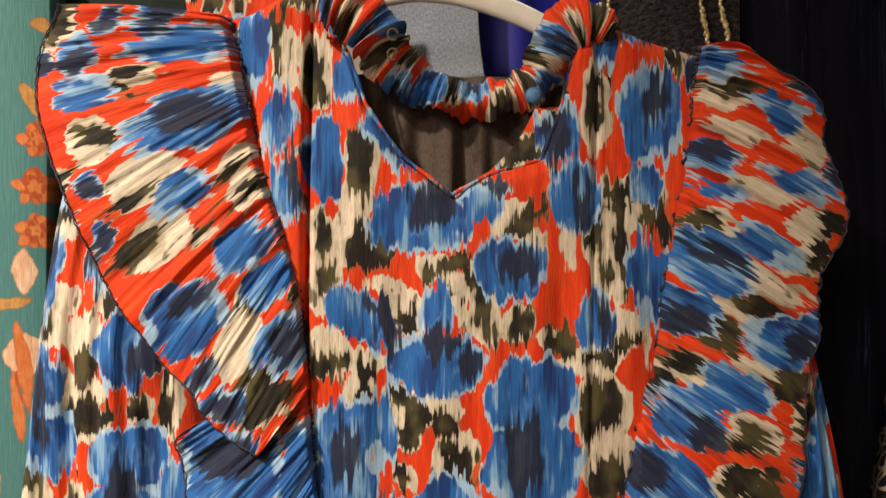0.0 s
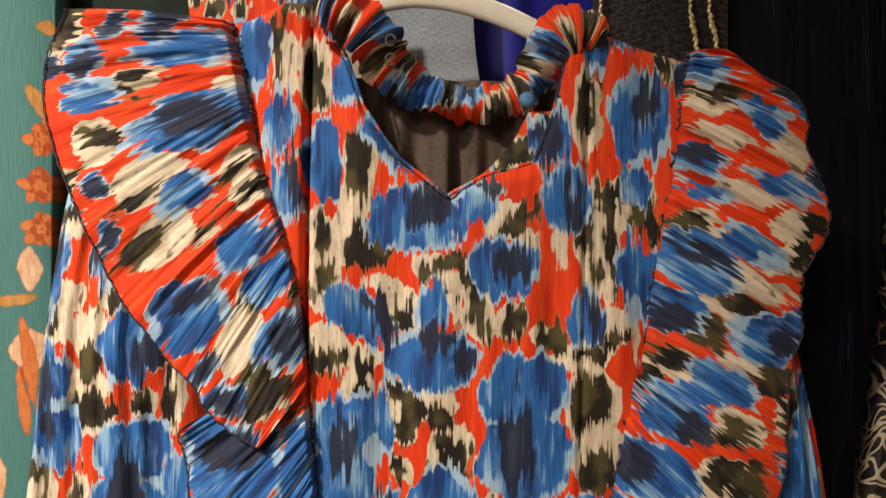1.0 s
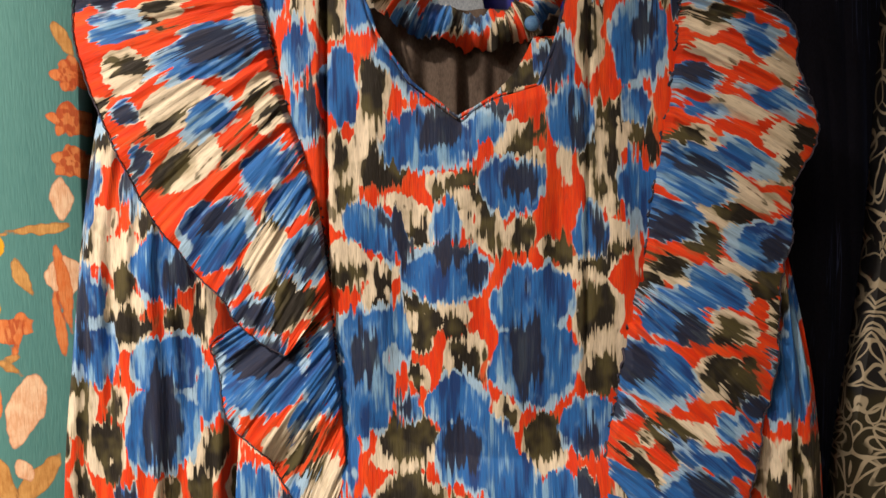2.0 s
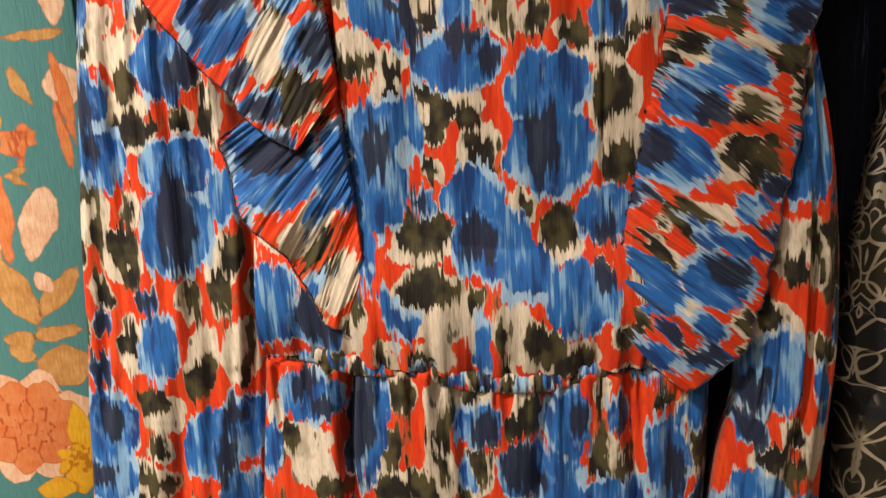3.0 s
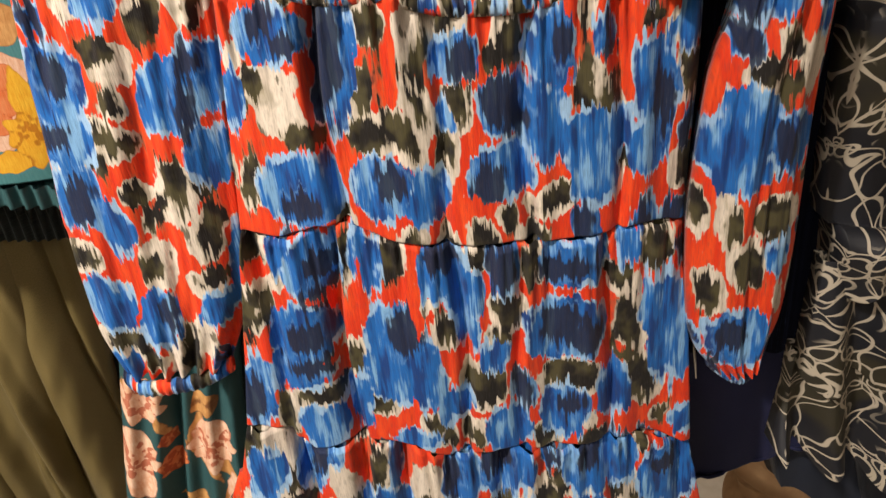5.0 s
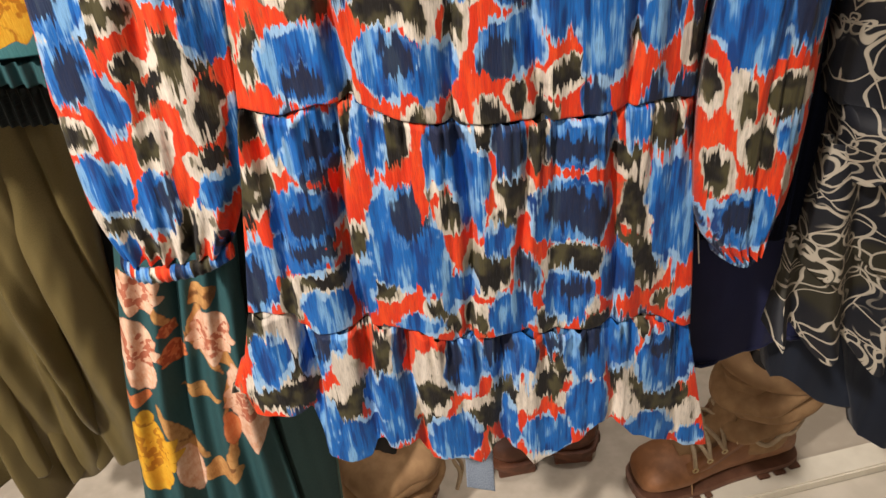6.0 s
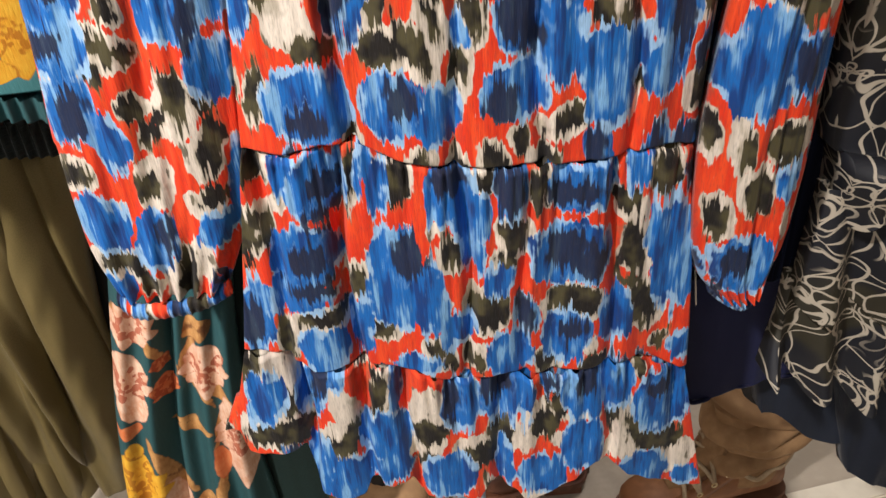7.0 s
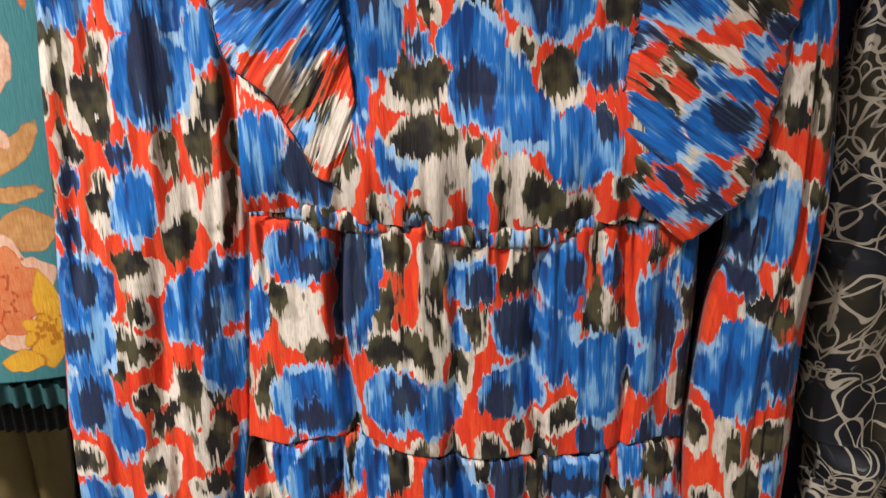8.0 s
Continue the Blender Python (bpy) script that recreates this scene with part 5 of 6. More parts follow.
            100, 330, 0.016, 0.0035, 11, RUFFLE_RIGHT, 14, 1.35)


def make_collar():
    """A gathered frill that runs round the neck."""
    path = along([(-0.085, 0.505, 1.5555), (-0.0663, 0.5, 1.5489), (-0.0486, 0.505, 1.5358), (-0.0385, 0.52, 1.5209), (-0.0181, 0.534, 1.5074), (0.015, 0.54, 1.4982), (0.0438, 0.536, 1.5024), (0.0575, 0.522, 1.5125), (0.0707, 0.51, 1.5361), (0.0887, 0.508, 1.5423), (0.1039, 0.51, 1.5363)], 300)
    half = np.interp(np.linspace(0, 1, 300), [0, 0.15, 0.3, 0.42, 0.7, 0.8, 0.9, 1], [0.012, 0.019, 0.017, 0.013, 0.013, 0.016, 0.017, 0.008])
    rows, n = [], 9
    steps = np.arange(300.0)
    bumps, nubs = value_noise(steps * 0.21, 0 * steps, 61), value_noise(steps * 0.6, 0 * steps, 62)
    d = np.gradient(path, axis=0)
    for i, (p, t) in enumerate(zip(path, d)):
        t = t / np.linalg.norm(t)
        side = np.array([-t[2], 0, t[0]])
        side = side / (np.linalg.norm(side) + 1e-9)
        for k in range(n):
            s = 2 * k / (n - 1) - 1
            puff = 0.013 * (bumps[i] - 0.5) + 0.0065 * (nubs[i] - 0.5)
            q = p + side * half[i] * s * (0.85 + 0.30 * bumps[i - 40]) + np.array([0, -0.010 * (1 - s * s) + puff * (0.5 + 0.7 * abs(s)), 0.004 * (nubs[i] - 0.5) * s])
            rows.append(q)
    v = np.array(rows)
    v2 = v + np.array([0, 0.003, 0])
    faces = grid_faces(300, n) + grid_faces(300, n, 300 * n, flip=True)
    ob = link_mesh("collar", np.concatenate([v, v2]), faces, M_PRINT, dress)
    i = np.repeat(np.arange(300), n) * 0.0016
    k = np.tile(np.arange(n), 300) * 0.004
    put_vectors(ob, "weave", np.concatenate([np.stack([i, k, 0 * i], -1)] * 2))
    prints = {}
    for layer, at in (("blue", (0.17, 0.20, 0.24, 0.33, 0.37, 0.10)), ("dark", (0.06, 0.13, 0.22, 0.27, 0.31, 0.35, 0.40, 0.44))):
        prints[layer] = [(a, 0.010 + 0.013 * ((j * 7) % 3 - 0.6), 0.016 if layer != "dark" else 0.010, 0.016, 0) for j, a in enumerate(at)]
    for layer, f in print_fields(prints, i, k, 0 * i, 0 * i + 1, 400).items():
        put_vectors(ob, layer, np.concatenate([f] * 2))


make_collar()

# back of the neck: the lining, and the back yoke above the shoulder
cloth("lining", dress, M_LINING, [(-0.0674, 1.5161, 0.0781, 1.5171)] + [(-0.0633, 1.4573, 0.0785, 1.4581)] + [(-0.0513, 1.4181, 0.059, 1.4186)], 120, 40,
      lambda u, v, x, z: 0.552 + 0.016 * (value_noise(x * 95, z * 5, 5) - 0.5) - 0.012 * (2 * u - 1) ** 2, back=0.003, label="dark brown gathered lining")
cloth("facing", dress, M_PRINT, [(0.0573, 1.4928, 0.0737, 1.4929)] + [(0.0433, 1.4679, 0.0738, 1.4689)] + [(0.0205, 1.4442, 0.0652, 1.4497)], 50, 40,
      lambda u, v, x, z: 0.532 - 0.014 * v + ripples(x, z, 12, 60, 30, 0.004), {"blue": [(0.0616, 1.4769, 0.0073, 0.011), (0.0324, 1.4475, 0.0092, 0.0044)], "dark": [(0.0507, 1.4641, 0.0147, 0.0092), (0.0652, 1.4843, 0.0051, 0.0051), (0.0397, 1.453, 0.0073, 0.0044)]}, back=0.002, seed=16)
cloth("back_yoke", dress, M_PRINT, [(-0.1824, 1.591, -0.0602, 1.592)] + [(-0.1785, 1.5518, -0.0601, 1.5526)], 80, 30,
      lambda u, v, x, z: 0.545 + ripples(x, z, 8, 60, 20, 0.006), {"blue": [(-0.0936, 1.565, 0.0111, 0.0147), (-0.1381, 1.5503, 0.0223, 0.0074)], "dark": [(-0.1604, 1.5651, 0.0052, 0.0074), (-0.1418, 1.5632, 0.0052, 0.0074)]}, back=0.003, seed=15)


def make_button():
    (bx, bz), = [(0.0519, 1.4949)]
    bm = bmesh.new()
    bmesh.ops.create_uvsphere(bm, u_segments=16, v_segments=10, radius=0.0052, matrix=Matrix.Translation((bx, 0.500, bz)) @ Matrix.Diagonal((1, 0.6, 1, 1)))
    part("button", bm, M_BUTTON, dress, "small blue cloth-covered button")
    (lx, lz), = [(-0.0354, 1.529)]
    for dz in (0.0, 0.012):
        bm = bmesh.new()
        tube(bm, [(lx + 0.0032 * math.cos(a), 0.486, lz - dz + 0.0035 * math.sin(a)) for a in [k * 0.5 for k in range(12)]], 0.0008, 6)
        loop = part("button_loop", bm, M_LINING, dress, "dark cord button loop")
        put_vectors(loop, "weave", np.zeros((len(loop.data.vertices), 3)))


make_button()


# ---- hanger and rail ----
def make_hanger():
    arm = [(-0.0895, 0.535, 1.5486), (-0.0587, 0.535, 1.5634), (-0.0357, 0.535, 1.5697), (-0.0164, 0.535, 1.5714), (0.0105, 0.535, 1.5677), (0.0415, 0.535, 1.5572), (0.074, 0.532, 1.5406), (0.1025, 0.53, 1.5258)]
    hx, hy, hz = arm[3]
    ob = thing("clothes_hanger", "white plastic clothes hanger inside the dress", "hanger")
    line = along(arm, 60)
    bm = bmesh.new()
    rings = []
    for x, y, z in line:
        rings.append([bm.verts.new((x + 0.0, y + 0.004 * math.cos(a), z + 0.0085 * math.sin(a))) for a in [2 * math.pi * k / 10 for k in range(10)]])
    for a, b in zip(rings, rings[1:]):
        for k in range(10):
            bm.faces.new((a[k], a[(k + 1) % 10], b[(k + 1) % 10], b[k]))
    bm.faces.new(rings[0])
    bm.faces.new(rings[-1][::-1])
    part("arm", bm, M_WHITE_PLASTIC, ob)
    bm = bmesh.new()
    tube(bm, [(hx, hy, hz), (hx, hy, 1.70)] + [(hx, 0.585 - 0.050 * math.cos(a), 1.70 + 0.054 * math.sin(a)) for a in [k * 0.3 for k in range(1, 9)]], 0.003, 8)
    part("hook", bm, M_CHROME, ob, "steel hook")


make_hanger()


def make_rail():
    ob = thing("clothes_rail", "round steel clothes rail that carries the garments", "clothes rail")
    bm = bmesh.new()
    tube(bm, [(-1.5, 0.60, 1.735), (1.5, 0.60, 1.735)], 0.013, 16)
    part("bar", bm, M_CHROME, ob)
    for x in (-1.5, 1.5):
        bm = bmesh.new()
        tube(bm, [(x, 0.60, 0.0), (x, 0.60, 1.75)], 0.015, 16)
        part("upright", bm, M_CHROME, ob)


make_rail()


# ---- garments beside and behind ----
def folds(y0, amount, freq, seed, fine=0.3, curve=0.0):
    def depth(u, v, x, z):
        y = y0 + amount * (value_noise(x * freq, z * freq * 0.13, seed) - 0.5) * 2
        y += amount * fine * (value_noise(x * freq * 3.1, z * freq * 0.35, seed + 3) - 0.5) * 2
        return y + curve * np.abs(2 * u - 1) ** 3
    return depth


def garment(name, label, category, body, material, pairs, nu, nv, depth, prints=None, seed=0, back=0.03, bend=None):
    ob = thing(name, label, category)
    cloth(body, ob, material, pairs, nu, nv, depth, prints, back=back, seed=seed, bend=bend)
    return ob


TEAL = {
    "leaf": [(-0.2915, 1.5595, 0.0073, 0.0064), (-0.2996, 1.5054, 0.0047, 0.0138, 20), (-0.3583, 1.1655, 0.0123, 0.0337, 28), (-0.3282, 1.1622, 0.0096, 0.0267, -38), (-0.3339, 1.1294, 0.0183, 0.0059, 3), (-0.3601, 1.1273, 0.0126, 0.0085), (-0.3597, 1.1146, 0.0114, 0.0075, -25), (-0.3333, 1.3221, 0.0053, 0.0154, 20), (-0.3435, 1.2588, 0.013, 0.0033, 20), (-0.341, 1.2493, 0.0097, 0.0029, -25), (-0.3312, 1.1009, 0.0208, 0.0183), (-0.3215, 1.359, 0.0313, 0.0039, 8), (-0.3757, 1.1957, 0.0112, 0.035, -20)],
    "rose": [(-0.3061, 1.3826, 0.0078, 0.0171), (-0.3062, 1.3202, 0.0125, 0.0186), (-0.3357, 1.2175, 0.0143, 0.0305, -18), (-0.3382, 1.1701, 0.0068, 0.0102, 25), (-0.3719, 1.2262, 0.0133, 0.0293, 20)],
    "coral": [(-0.2956, 1.476, 0.0063, 0.0141), (-0.2979, 1.4418, 0.0077, 0.0134), (-0.2991, 1.4101, 0.0077, 0.0127), (-0.307, 1.3145, 0.0049, 0.0355, 8), (-0.3098, 1.2819, 0.0037, 0.0284, 6), (-0.336, 1.2855, 0.0083, 0.0041, 20), (-0.3425, 1.2776, 0.005, 0.0074), (-0.3388, 1.2661, 0.0034, 0.0058, -30), (-0.3592, 1.2255, 0.0068, 0.038)],
    "gold": [(-0.3535, 1.3458, 0.0078, 0.0109), (-0.3561, 1.2988, 0.009, 0.0121), (-0.3297, 1.0423, 0.0082, 0.0281), (-0.3347, 1.0073, 0.0108, 0.0231), (-0.3516, 0.9956, 0.0181, 0.0106)],
}
for kind, places, r, n in (("rose", [(-0.367, 1.0522)], 0.052, 8), ("coral", [(-0.367, 1.0522)], 0.042, 9), ("coral", [(-0.2956, 1.4752), (-0.2979, 1.4409), (-0.2983, 1.4097), (-0.3401, 1.2816)], 0.014, 5),
                           ("gold", [(-0.333, 1.0174)], 0.018, 6)):
    for i, (cx, cz) in enumerate(places):
        TEAL[kind] = bloom(cx, cz, r, n, 0.95, i) + TEAL[kind]
blouse = garment("blouse", "teal crepe blouse with large orange and cream flowers", "blouse", "body", M_TEAL,
                 [(-0.5154, 1.6512, -0.2861, 1.6532)] + [(-0.5164, 1.5359, -0.288, 1.5375)] + [(-0.5172, 1.444, -0.2906, 1.4453)] + [(-0.5504, 1.3324, -0.2917, 1.3261)] + [(-0.5367, 1.1279, -0.2873, 1.1019)] + [(-0.5808, 1.0022, -0.3212, 0.9728)],
                 200, 240, folds(0.560, 0.004, 14, 3, 0.25, 0.02), TEAL, seed=21)
cloth("hem_band", blouse, M_TEAL_DEEP, [(-0.585, 1.0011, -0.3225, 0.9714)] + [(-0.5922, 0.984, -0.3258, 0.9535)], 260, 14,
      lambda u, v, x, z: 0.563 + 0.004 * np.sin(x * 420 + 4 * value_noise(x * 30, z, 2)), {k: TEAL[k][-4:] for k in TEAL}, back=0.02, seed=22, label="gathered elastic hem")

trousers = thing("trousers", "khaki satin wide-leg trousers with a black ribbed waistband", "trousers")
cloth("waistband", trousers, M_BLACK_RIB, [(-0.675, 0.9486, -0.3431, 0.9107)] + [(-0.5825, 0.9009, -0.3506, 0.875)], 240, 30,
      lambda u, v, x, z: 0.658 + 0.0025 * np.sin(x * 700) + 0.006 * (value_noise(x * 20, z * 5, 3) - 0.5) + 0.02 * np.abs(2 * u - 1) ** 4, back=0.03, label="black ribbed waistband")


def hanging(y0, amount, freq, seed):
    """Long upright folds with rounded backs and sharp valleys that deepen downwards, and finer creases between them."""
    def depth(u, v, x, z):
        lean = x + 0.03 * z
        ridge = 1 - np.abs(2 * value_noise(lean * freq, z * 0.7, seed) - 1)
        y = y0 + amount * ridge ** 2.2 * (0.5 + 0.7 * v)
        y += 0.016 * (value_noise(lean * freq * 2.3, z * 1.6, seed + 2) - 0.5) + 0.004 * (value_noise((x - 0.3 * z) * 70, z * 12, seed + 4) - 0.5)
        return y + 0.030 * np.abs(2 * u - 1) ** 5
    return depth


def turn_up(seed):
    return lambda u, v, x, z: (x, z + 0.012 * np.clip((v - 0.85) / 0.15, 0, 1) * (value_noise(u * 5, 0 * u, seed) - 0.5))


cloth("leg", trousers, M_KHAKI, [(-0.4756, 0.9025, -0.4214, 0.8727), (-0.5126, 0.7932, -0.4265, 0.7615), (-0.5625, 0.6489, -0.4441, 0.6151), (-0.5999, 0.4688, -0.4529, 0.4656), (-0.5952, 0.2973, -0.4793, 0.3193)], 120, 140, hanging(0.705, 0.060, 24, 5), back=0.04, bend=turn_up(5))
cloth("leg", trousers, M_KHAKI, [(-0.5349, 0.9061, -0.4511, 0.891), (-0.5922, 0.7597, -0.4744, 0.7444), (-0.644, 0.5915, -0.5037, 0.5792), (-0.6711, 0.4174, -0.5125, 0.4336), (-0.6706, 0.268, -0.5506, 0.2961)], 120, 140, hanging(0.690, 0.065, 26, 15), back=0.04, bend=turn_up(15))
cloth("leg", trousers, M_KHAKI, [(-0.6027, 0.9068, -0.5161, 0.9027), (-0.6796, 0.7273, -0.5529, 0.7324), (-0.738, 0.5227, -0.5899, 0.5373), (-0.7675, 0.3555, -0.5977, 0.3504)], 110, 110, hanging(0.680, 0.060, 24, 25), back=0.04, bend=turn_up(25))
# Added dark strip stands in for the shade between khaki legs and sleeve.
black = thing("shade_strip", "black cloth strip added for the deep shade beside the khaki pair", "trousers")
cloth("leg", black, M_SHADE_STRIP, [(-0.4503, 0.8766, -0.3916, 0.8447), (-0.4564, 0.7631, -0.3984, 0.7486), (-0.4709, 0.6477, -0.403, 0.6384), (-0.4897, 0.4733, -0.4146, 0.4615), (-0.51, 0.2949, -0.4285, 0.293)], 70, 110, folds(0.785, 0.006, 26, 55), back=0.02)

SATIN = {
    "leaf": [(-0.2863, 0.6952, 0.0165, 0.0141, 30), (-0.3049, 0.6199, 0.0058, 0.0386, 20), (-0.3283, 0.4232, 0.0275, 0.0201, 8), (-0.327, 0.568, 0.0131, 0.0059, -20), (-0.2901, 0.5533, 0.0048, 0.0339, -20), (-0.3528, 0.7189, 0.0107, 0.027), (-0.2825, 0.5999, 0.0082, 0.0335, 30), (-0.3575, 0.5228, 0.0067, 0.0488, 10), (-0.3038, 0.6597, 0.0056, 0.0294, -30), (-0.3182, 0.5532, 0.0205, 0.0086, -25), (-0.3547, 0.4839, 0.0088, 0.0369, 25), (-0.3109, 0.4462, 0.0077, 0.0424, -20), (-0.3312, 0.6865, 0.0044, 0.0255, 15), (-0.2872, 0.6916, 0.0188, 0.0128, 35)],
    "rose": [(-0.36, 0.6562, 0.019, 0.0367), (-0.3655, 0.6167, 0.0172, 0.0311), (-0.2873, 0.6511, 0.0182, 0.0254), (-0.2951, 0.6185, 0.0127, 0.0219), (-0.2761, 0.56, 0.0133, 0.0377), (-0.2772, 0.4953, 0.0176, 0.0383), (-0.3438, 0.7176, 0.0161, 0.0244), (-0.3582, 0.4442, 0.0128, 0.0481)],
    "coral": [(-0.3287, 0.6602, 0.0073, 0.0075), (-0.3303, 0.6254, 0.0115, 0.0171), (-0.3801, 0.5807, 0.0152, 0.0099), (-0.3001, 0.4943, 0.0088, 0.0275)],
    "gold": [(-0.3868, 0.5135, 0.0183, 0.0407), (-0.3938, 0.4555, 0.019, 0.0344), (-0.3828, 0.5455, 0.0096, 0.0173)],
}
for kind, places, r, n in (("rose", [(-0.3633, 0.6448), (-0.2913, 0.6342), (-0.2756, 0.5328), (-0.3422, 0.7174)], 0.026, 8), ("coral", [(-0.3287, 0.6602)], 0.009, 5), ("coral", [(-0.3307, 0.6238)], 0.014, 6), ("gold", [(-0.3895, 0.4947)], 0.034, 9)):
    for i, (cx, cz) in enumerate(places):
        SATIN[kind] = bloom(cx, cz, r, n, 1.2, i) + SATIN[kind]
satin = thing("floral_trousers", "deep teal satin trousers printed with roses and golden blooms", "trousers")
cloth("leg", satin, M_TEAL_DEEP, [(-0.3409, 0.8108, -0.2831, 0.8037)] + [(-0.3694, 0.6919, -0.3081, 0.6833)] + [(-0.3979, 0.5659, -0.3302, 0.5551)] + [(-0.4267, 0.4032, -0.3434, 0.388)] + [(-0.4534, 0.2663, -0.3557, 0.2465)], 90, 170,
      lambda u, v, x, z: 0.605 + 0.045 * np.clip(np.abs(2 * u - 0.8) - 0.3, 0, 1) ** 2 + 0.008 * np.cos(u * 14 + 2 * v) * (0.4 + 0.6 * v) + 0.006 * (value_noise(x * 60, z * 5, 4) - 0.5), SATIN, back=0.02, seed=24)
cloth("leg", satin, M_TEAL_DEEP, [(-0.2962, 0.7956, -0.2336, 0.7879)] + [(-0.3207, 0.6724, -0.2525, 0.6628)] + [(-0.3439, 0.5415, -0.261, 0.5283)] + [(-0.3616, 0.3714, -0.2551, 0.352)] + [(-0.3773, 0.2275, -0.2546, 0.2026)], 100, 170,
      lambda u, v, x, z: 0.625 + 0.030 * np.clip(np.abs(2 * u - 1) - 0.4, 0, 1) ** 2 + 0.010 * np.cos(u * 17 + 3 * v) * (0.4 + 0.6 * v) + 0.006 * (value_noise(x * 60, z * 5, 14) - 0.5), SATIN, back=0.02, seed=24)
garment("velvet_trousers", "dark bottle-green velvet trousers behind the dress", "trousers", "leg", M_GREEN_VELVET,
        [(-0.2513, 0.8284, -0.146, 0.8161)] + [(-0.2692, 0.6796, -0.164, 0.6652)] + [(-0.2788, 0.4908, -0.1922, 0.4568)] + [(-0.2986, 0.2472, -0.2081, 0.2296)], 70, 90, folds(0.65, 0.006, 26, 31), seed=25)
garment("velvet_jumper", "dark green velvet jumper beside the blouse", "jumper", "body", M_GREEN_VELVET,
        [(-0.3174, 1.687, -0.1594, 1.6885)] + [(-0.311, 1.5464, -0.1593, 1.5474)] + [(-0.3141, 1.4606, -0.1782, 1.4575)] + [(-0.3123, 1.2774, -0.1869, 1.2743)], 90, 120, folds(0.60, 0.005, 22, 33), seed=26)
denim = garment("denim_shirt", "grey-blue denim shirt hung behind the neckline", "shirt", "body", M_DENIM,
        [(-0.0652, 1.6851, 0.0191, 1.6858)] + [(-0.0605, 1.5653, 0.0223, 1.5659)] + [(-0.0559, 1.4965, 0.0313, 1.4971)] + [(-0.0556, 1.4102, 0.0396, 1.4107)], 90, 90, folds(0.60, 0.003, 20, 35), seed=27, back=0.015)
garment("satin_blouse", "cobalt blue satin blouse hung behind the hanger", "blouse", "body", M_COBALT,
        [(-0.005, 1.717, 0.1306, 1.7183)] + [(0.0003, 1.5553, 0.1341, 1.5562)] + [(0.001, 1.4105, 0.1376, 1.4111)], 110, 100, folds(0.635, 0.008, 17, 37), seed=28, back=0.02)


def make_jacket():
    ob = garment("boucle_jacket", "charcoal boucle jacket with gold chain trim", "jacket", "body", M_TWEED,
                 [(0.1102, 1.6864, 0.2156, 1.6873)] + [(0.1171, 1.564, 0.2152, 1.5647)] + [(0.126, 1.4622, 0.2179, 1.4627)], 110, 100, folds(0.59, 0.003, 20, 39, 0.6), seed=29, back=0.025)
    for run in ([(0.1769, 1.6796), (0.1837, 1.5795), (0.1873, 1.5586), (0.1909, 1.5334)], [(0.1903, 1.6797), (0.198, 1.5796), (0.2025, 1.5587), (0.2061, 1.5335)], [(0.1113, 1.679), (0.1163, 1.579), (0.1182, 1.5539), (0.1209, 1.533)]):
        line = along(run, 46)
        bm = bmesh.new()
        for i, (x, z) in enumerate(line):
            bmesh.ops.create_icosphere(bm, subdivisions=1, radius=0.0026, matrix=Matrix.Translation((x + 0.0008 * math.sin(i * 2.3), 0.583, z)) @ Matrix.Rotation(0.5 * math.sin(i), 4, "Y") @ Matrix.Diagonal((0.6, 0.5, 1.25, 1)))
        part("chain_trim", bm, M_GOLD, ob, "gold thread chain trim")


make_jacket()
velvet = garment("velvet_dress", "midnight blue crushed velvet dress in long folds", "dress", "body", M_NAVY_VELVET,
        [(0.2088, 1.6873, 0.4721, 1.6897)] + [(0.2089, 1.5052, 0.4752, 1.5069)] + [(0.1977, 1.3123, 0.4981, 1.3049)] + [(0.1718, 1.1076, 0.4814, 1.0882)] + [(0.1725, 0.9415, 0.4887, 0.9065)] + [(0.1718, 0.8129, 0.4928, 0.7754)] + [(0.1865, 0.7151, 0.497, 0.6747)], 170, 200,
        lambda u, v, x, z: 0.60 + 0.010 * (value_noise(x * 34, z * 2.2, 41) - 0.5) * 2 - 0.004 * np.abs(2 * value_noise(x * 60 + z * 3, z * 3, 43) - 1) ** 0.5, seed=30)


bm = bmesh.new()
tube(bm, [(0.262 + 0.0015 * math.sin(k * 0.7), 0.5905, 1.62 - 0.0225 * k) for k in range(40)], 0.0016, 6)
velvet_seam = part("seam", bm, M_NAVY_VELVET, velvet, "long raised seam")
put_vectors(velvet_seam, "weave", np.array([vt.co[:] for vt in velvet_seam.data.vertices]))


def tiers(u, v, x, z):
    step = np.clip((v - 0.62) / 0.38, 0, 1)
    return 0.562 + 0.010 * (value_noise(x * 30, z * 3, 44) - 0.5) - 0.022 * step - 0.018 * np.abs(np.sin(v * 9.0)) ** 6 * (v > 0.5) + 0.012 * step * np.sin(x * 120 + 3 * value_noise(x * 20, z * 9, 45))


viscose = garment("viscose_dress", "black tiered viscose dress with loose cream outline flowers", "dress", "body", M_LINES,
        [(0.3485, 1.6794, 0.4769, 1.6806)] + [(0.3327, 1.3546, 0.4798, 1.3511)] + [(0.3083, 1.1789, 0.4884, 1.1742)] + [(0.3032, 1.047, 0.4895, 1.0277)] + [(0.3041, 0.8809, 0.5142, 0.8569)] + [(0.3133, 0.8638, 0.5031, 0.8431)] + [(0.3175, 0.8072, 0.527, 0.7767)],
        150, 220, tiers, seed=32, bend=lambda u, v, x, z: (x, z + 0.010 * np.clip((v - 0.8) / 0.2, 0, 1) * np.sin(x * 110)))
cloth("tier", viscose, M_LINES, [(0.3055, 0.8314, 0.5103, 0.8021)] + [(0.3008, 0.7792, 0.5295, 0.745)] + [(0.2982, 0.7086, 0.5602, 0.6598)], 150, 70,
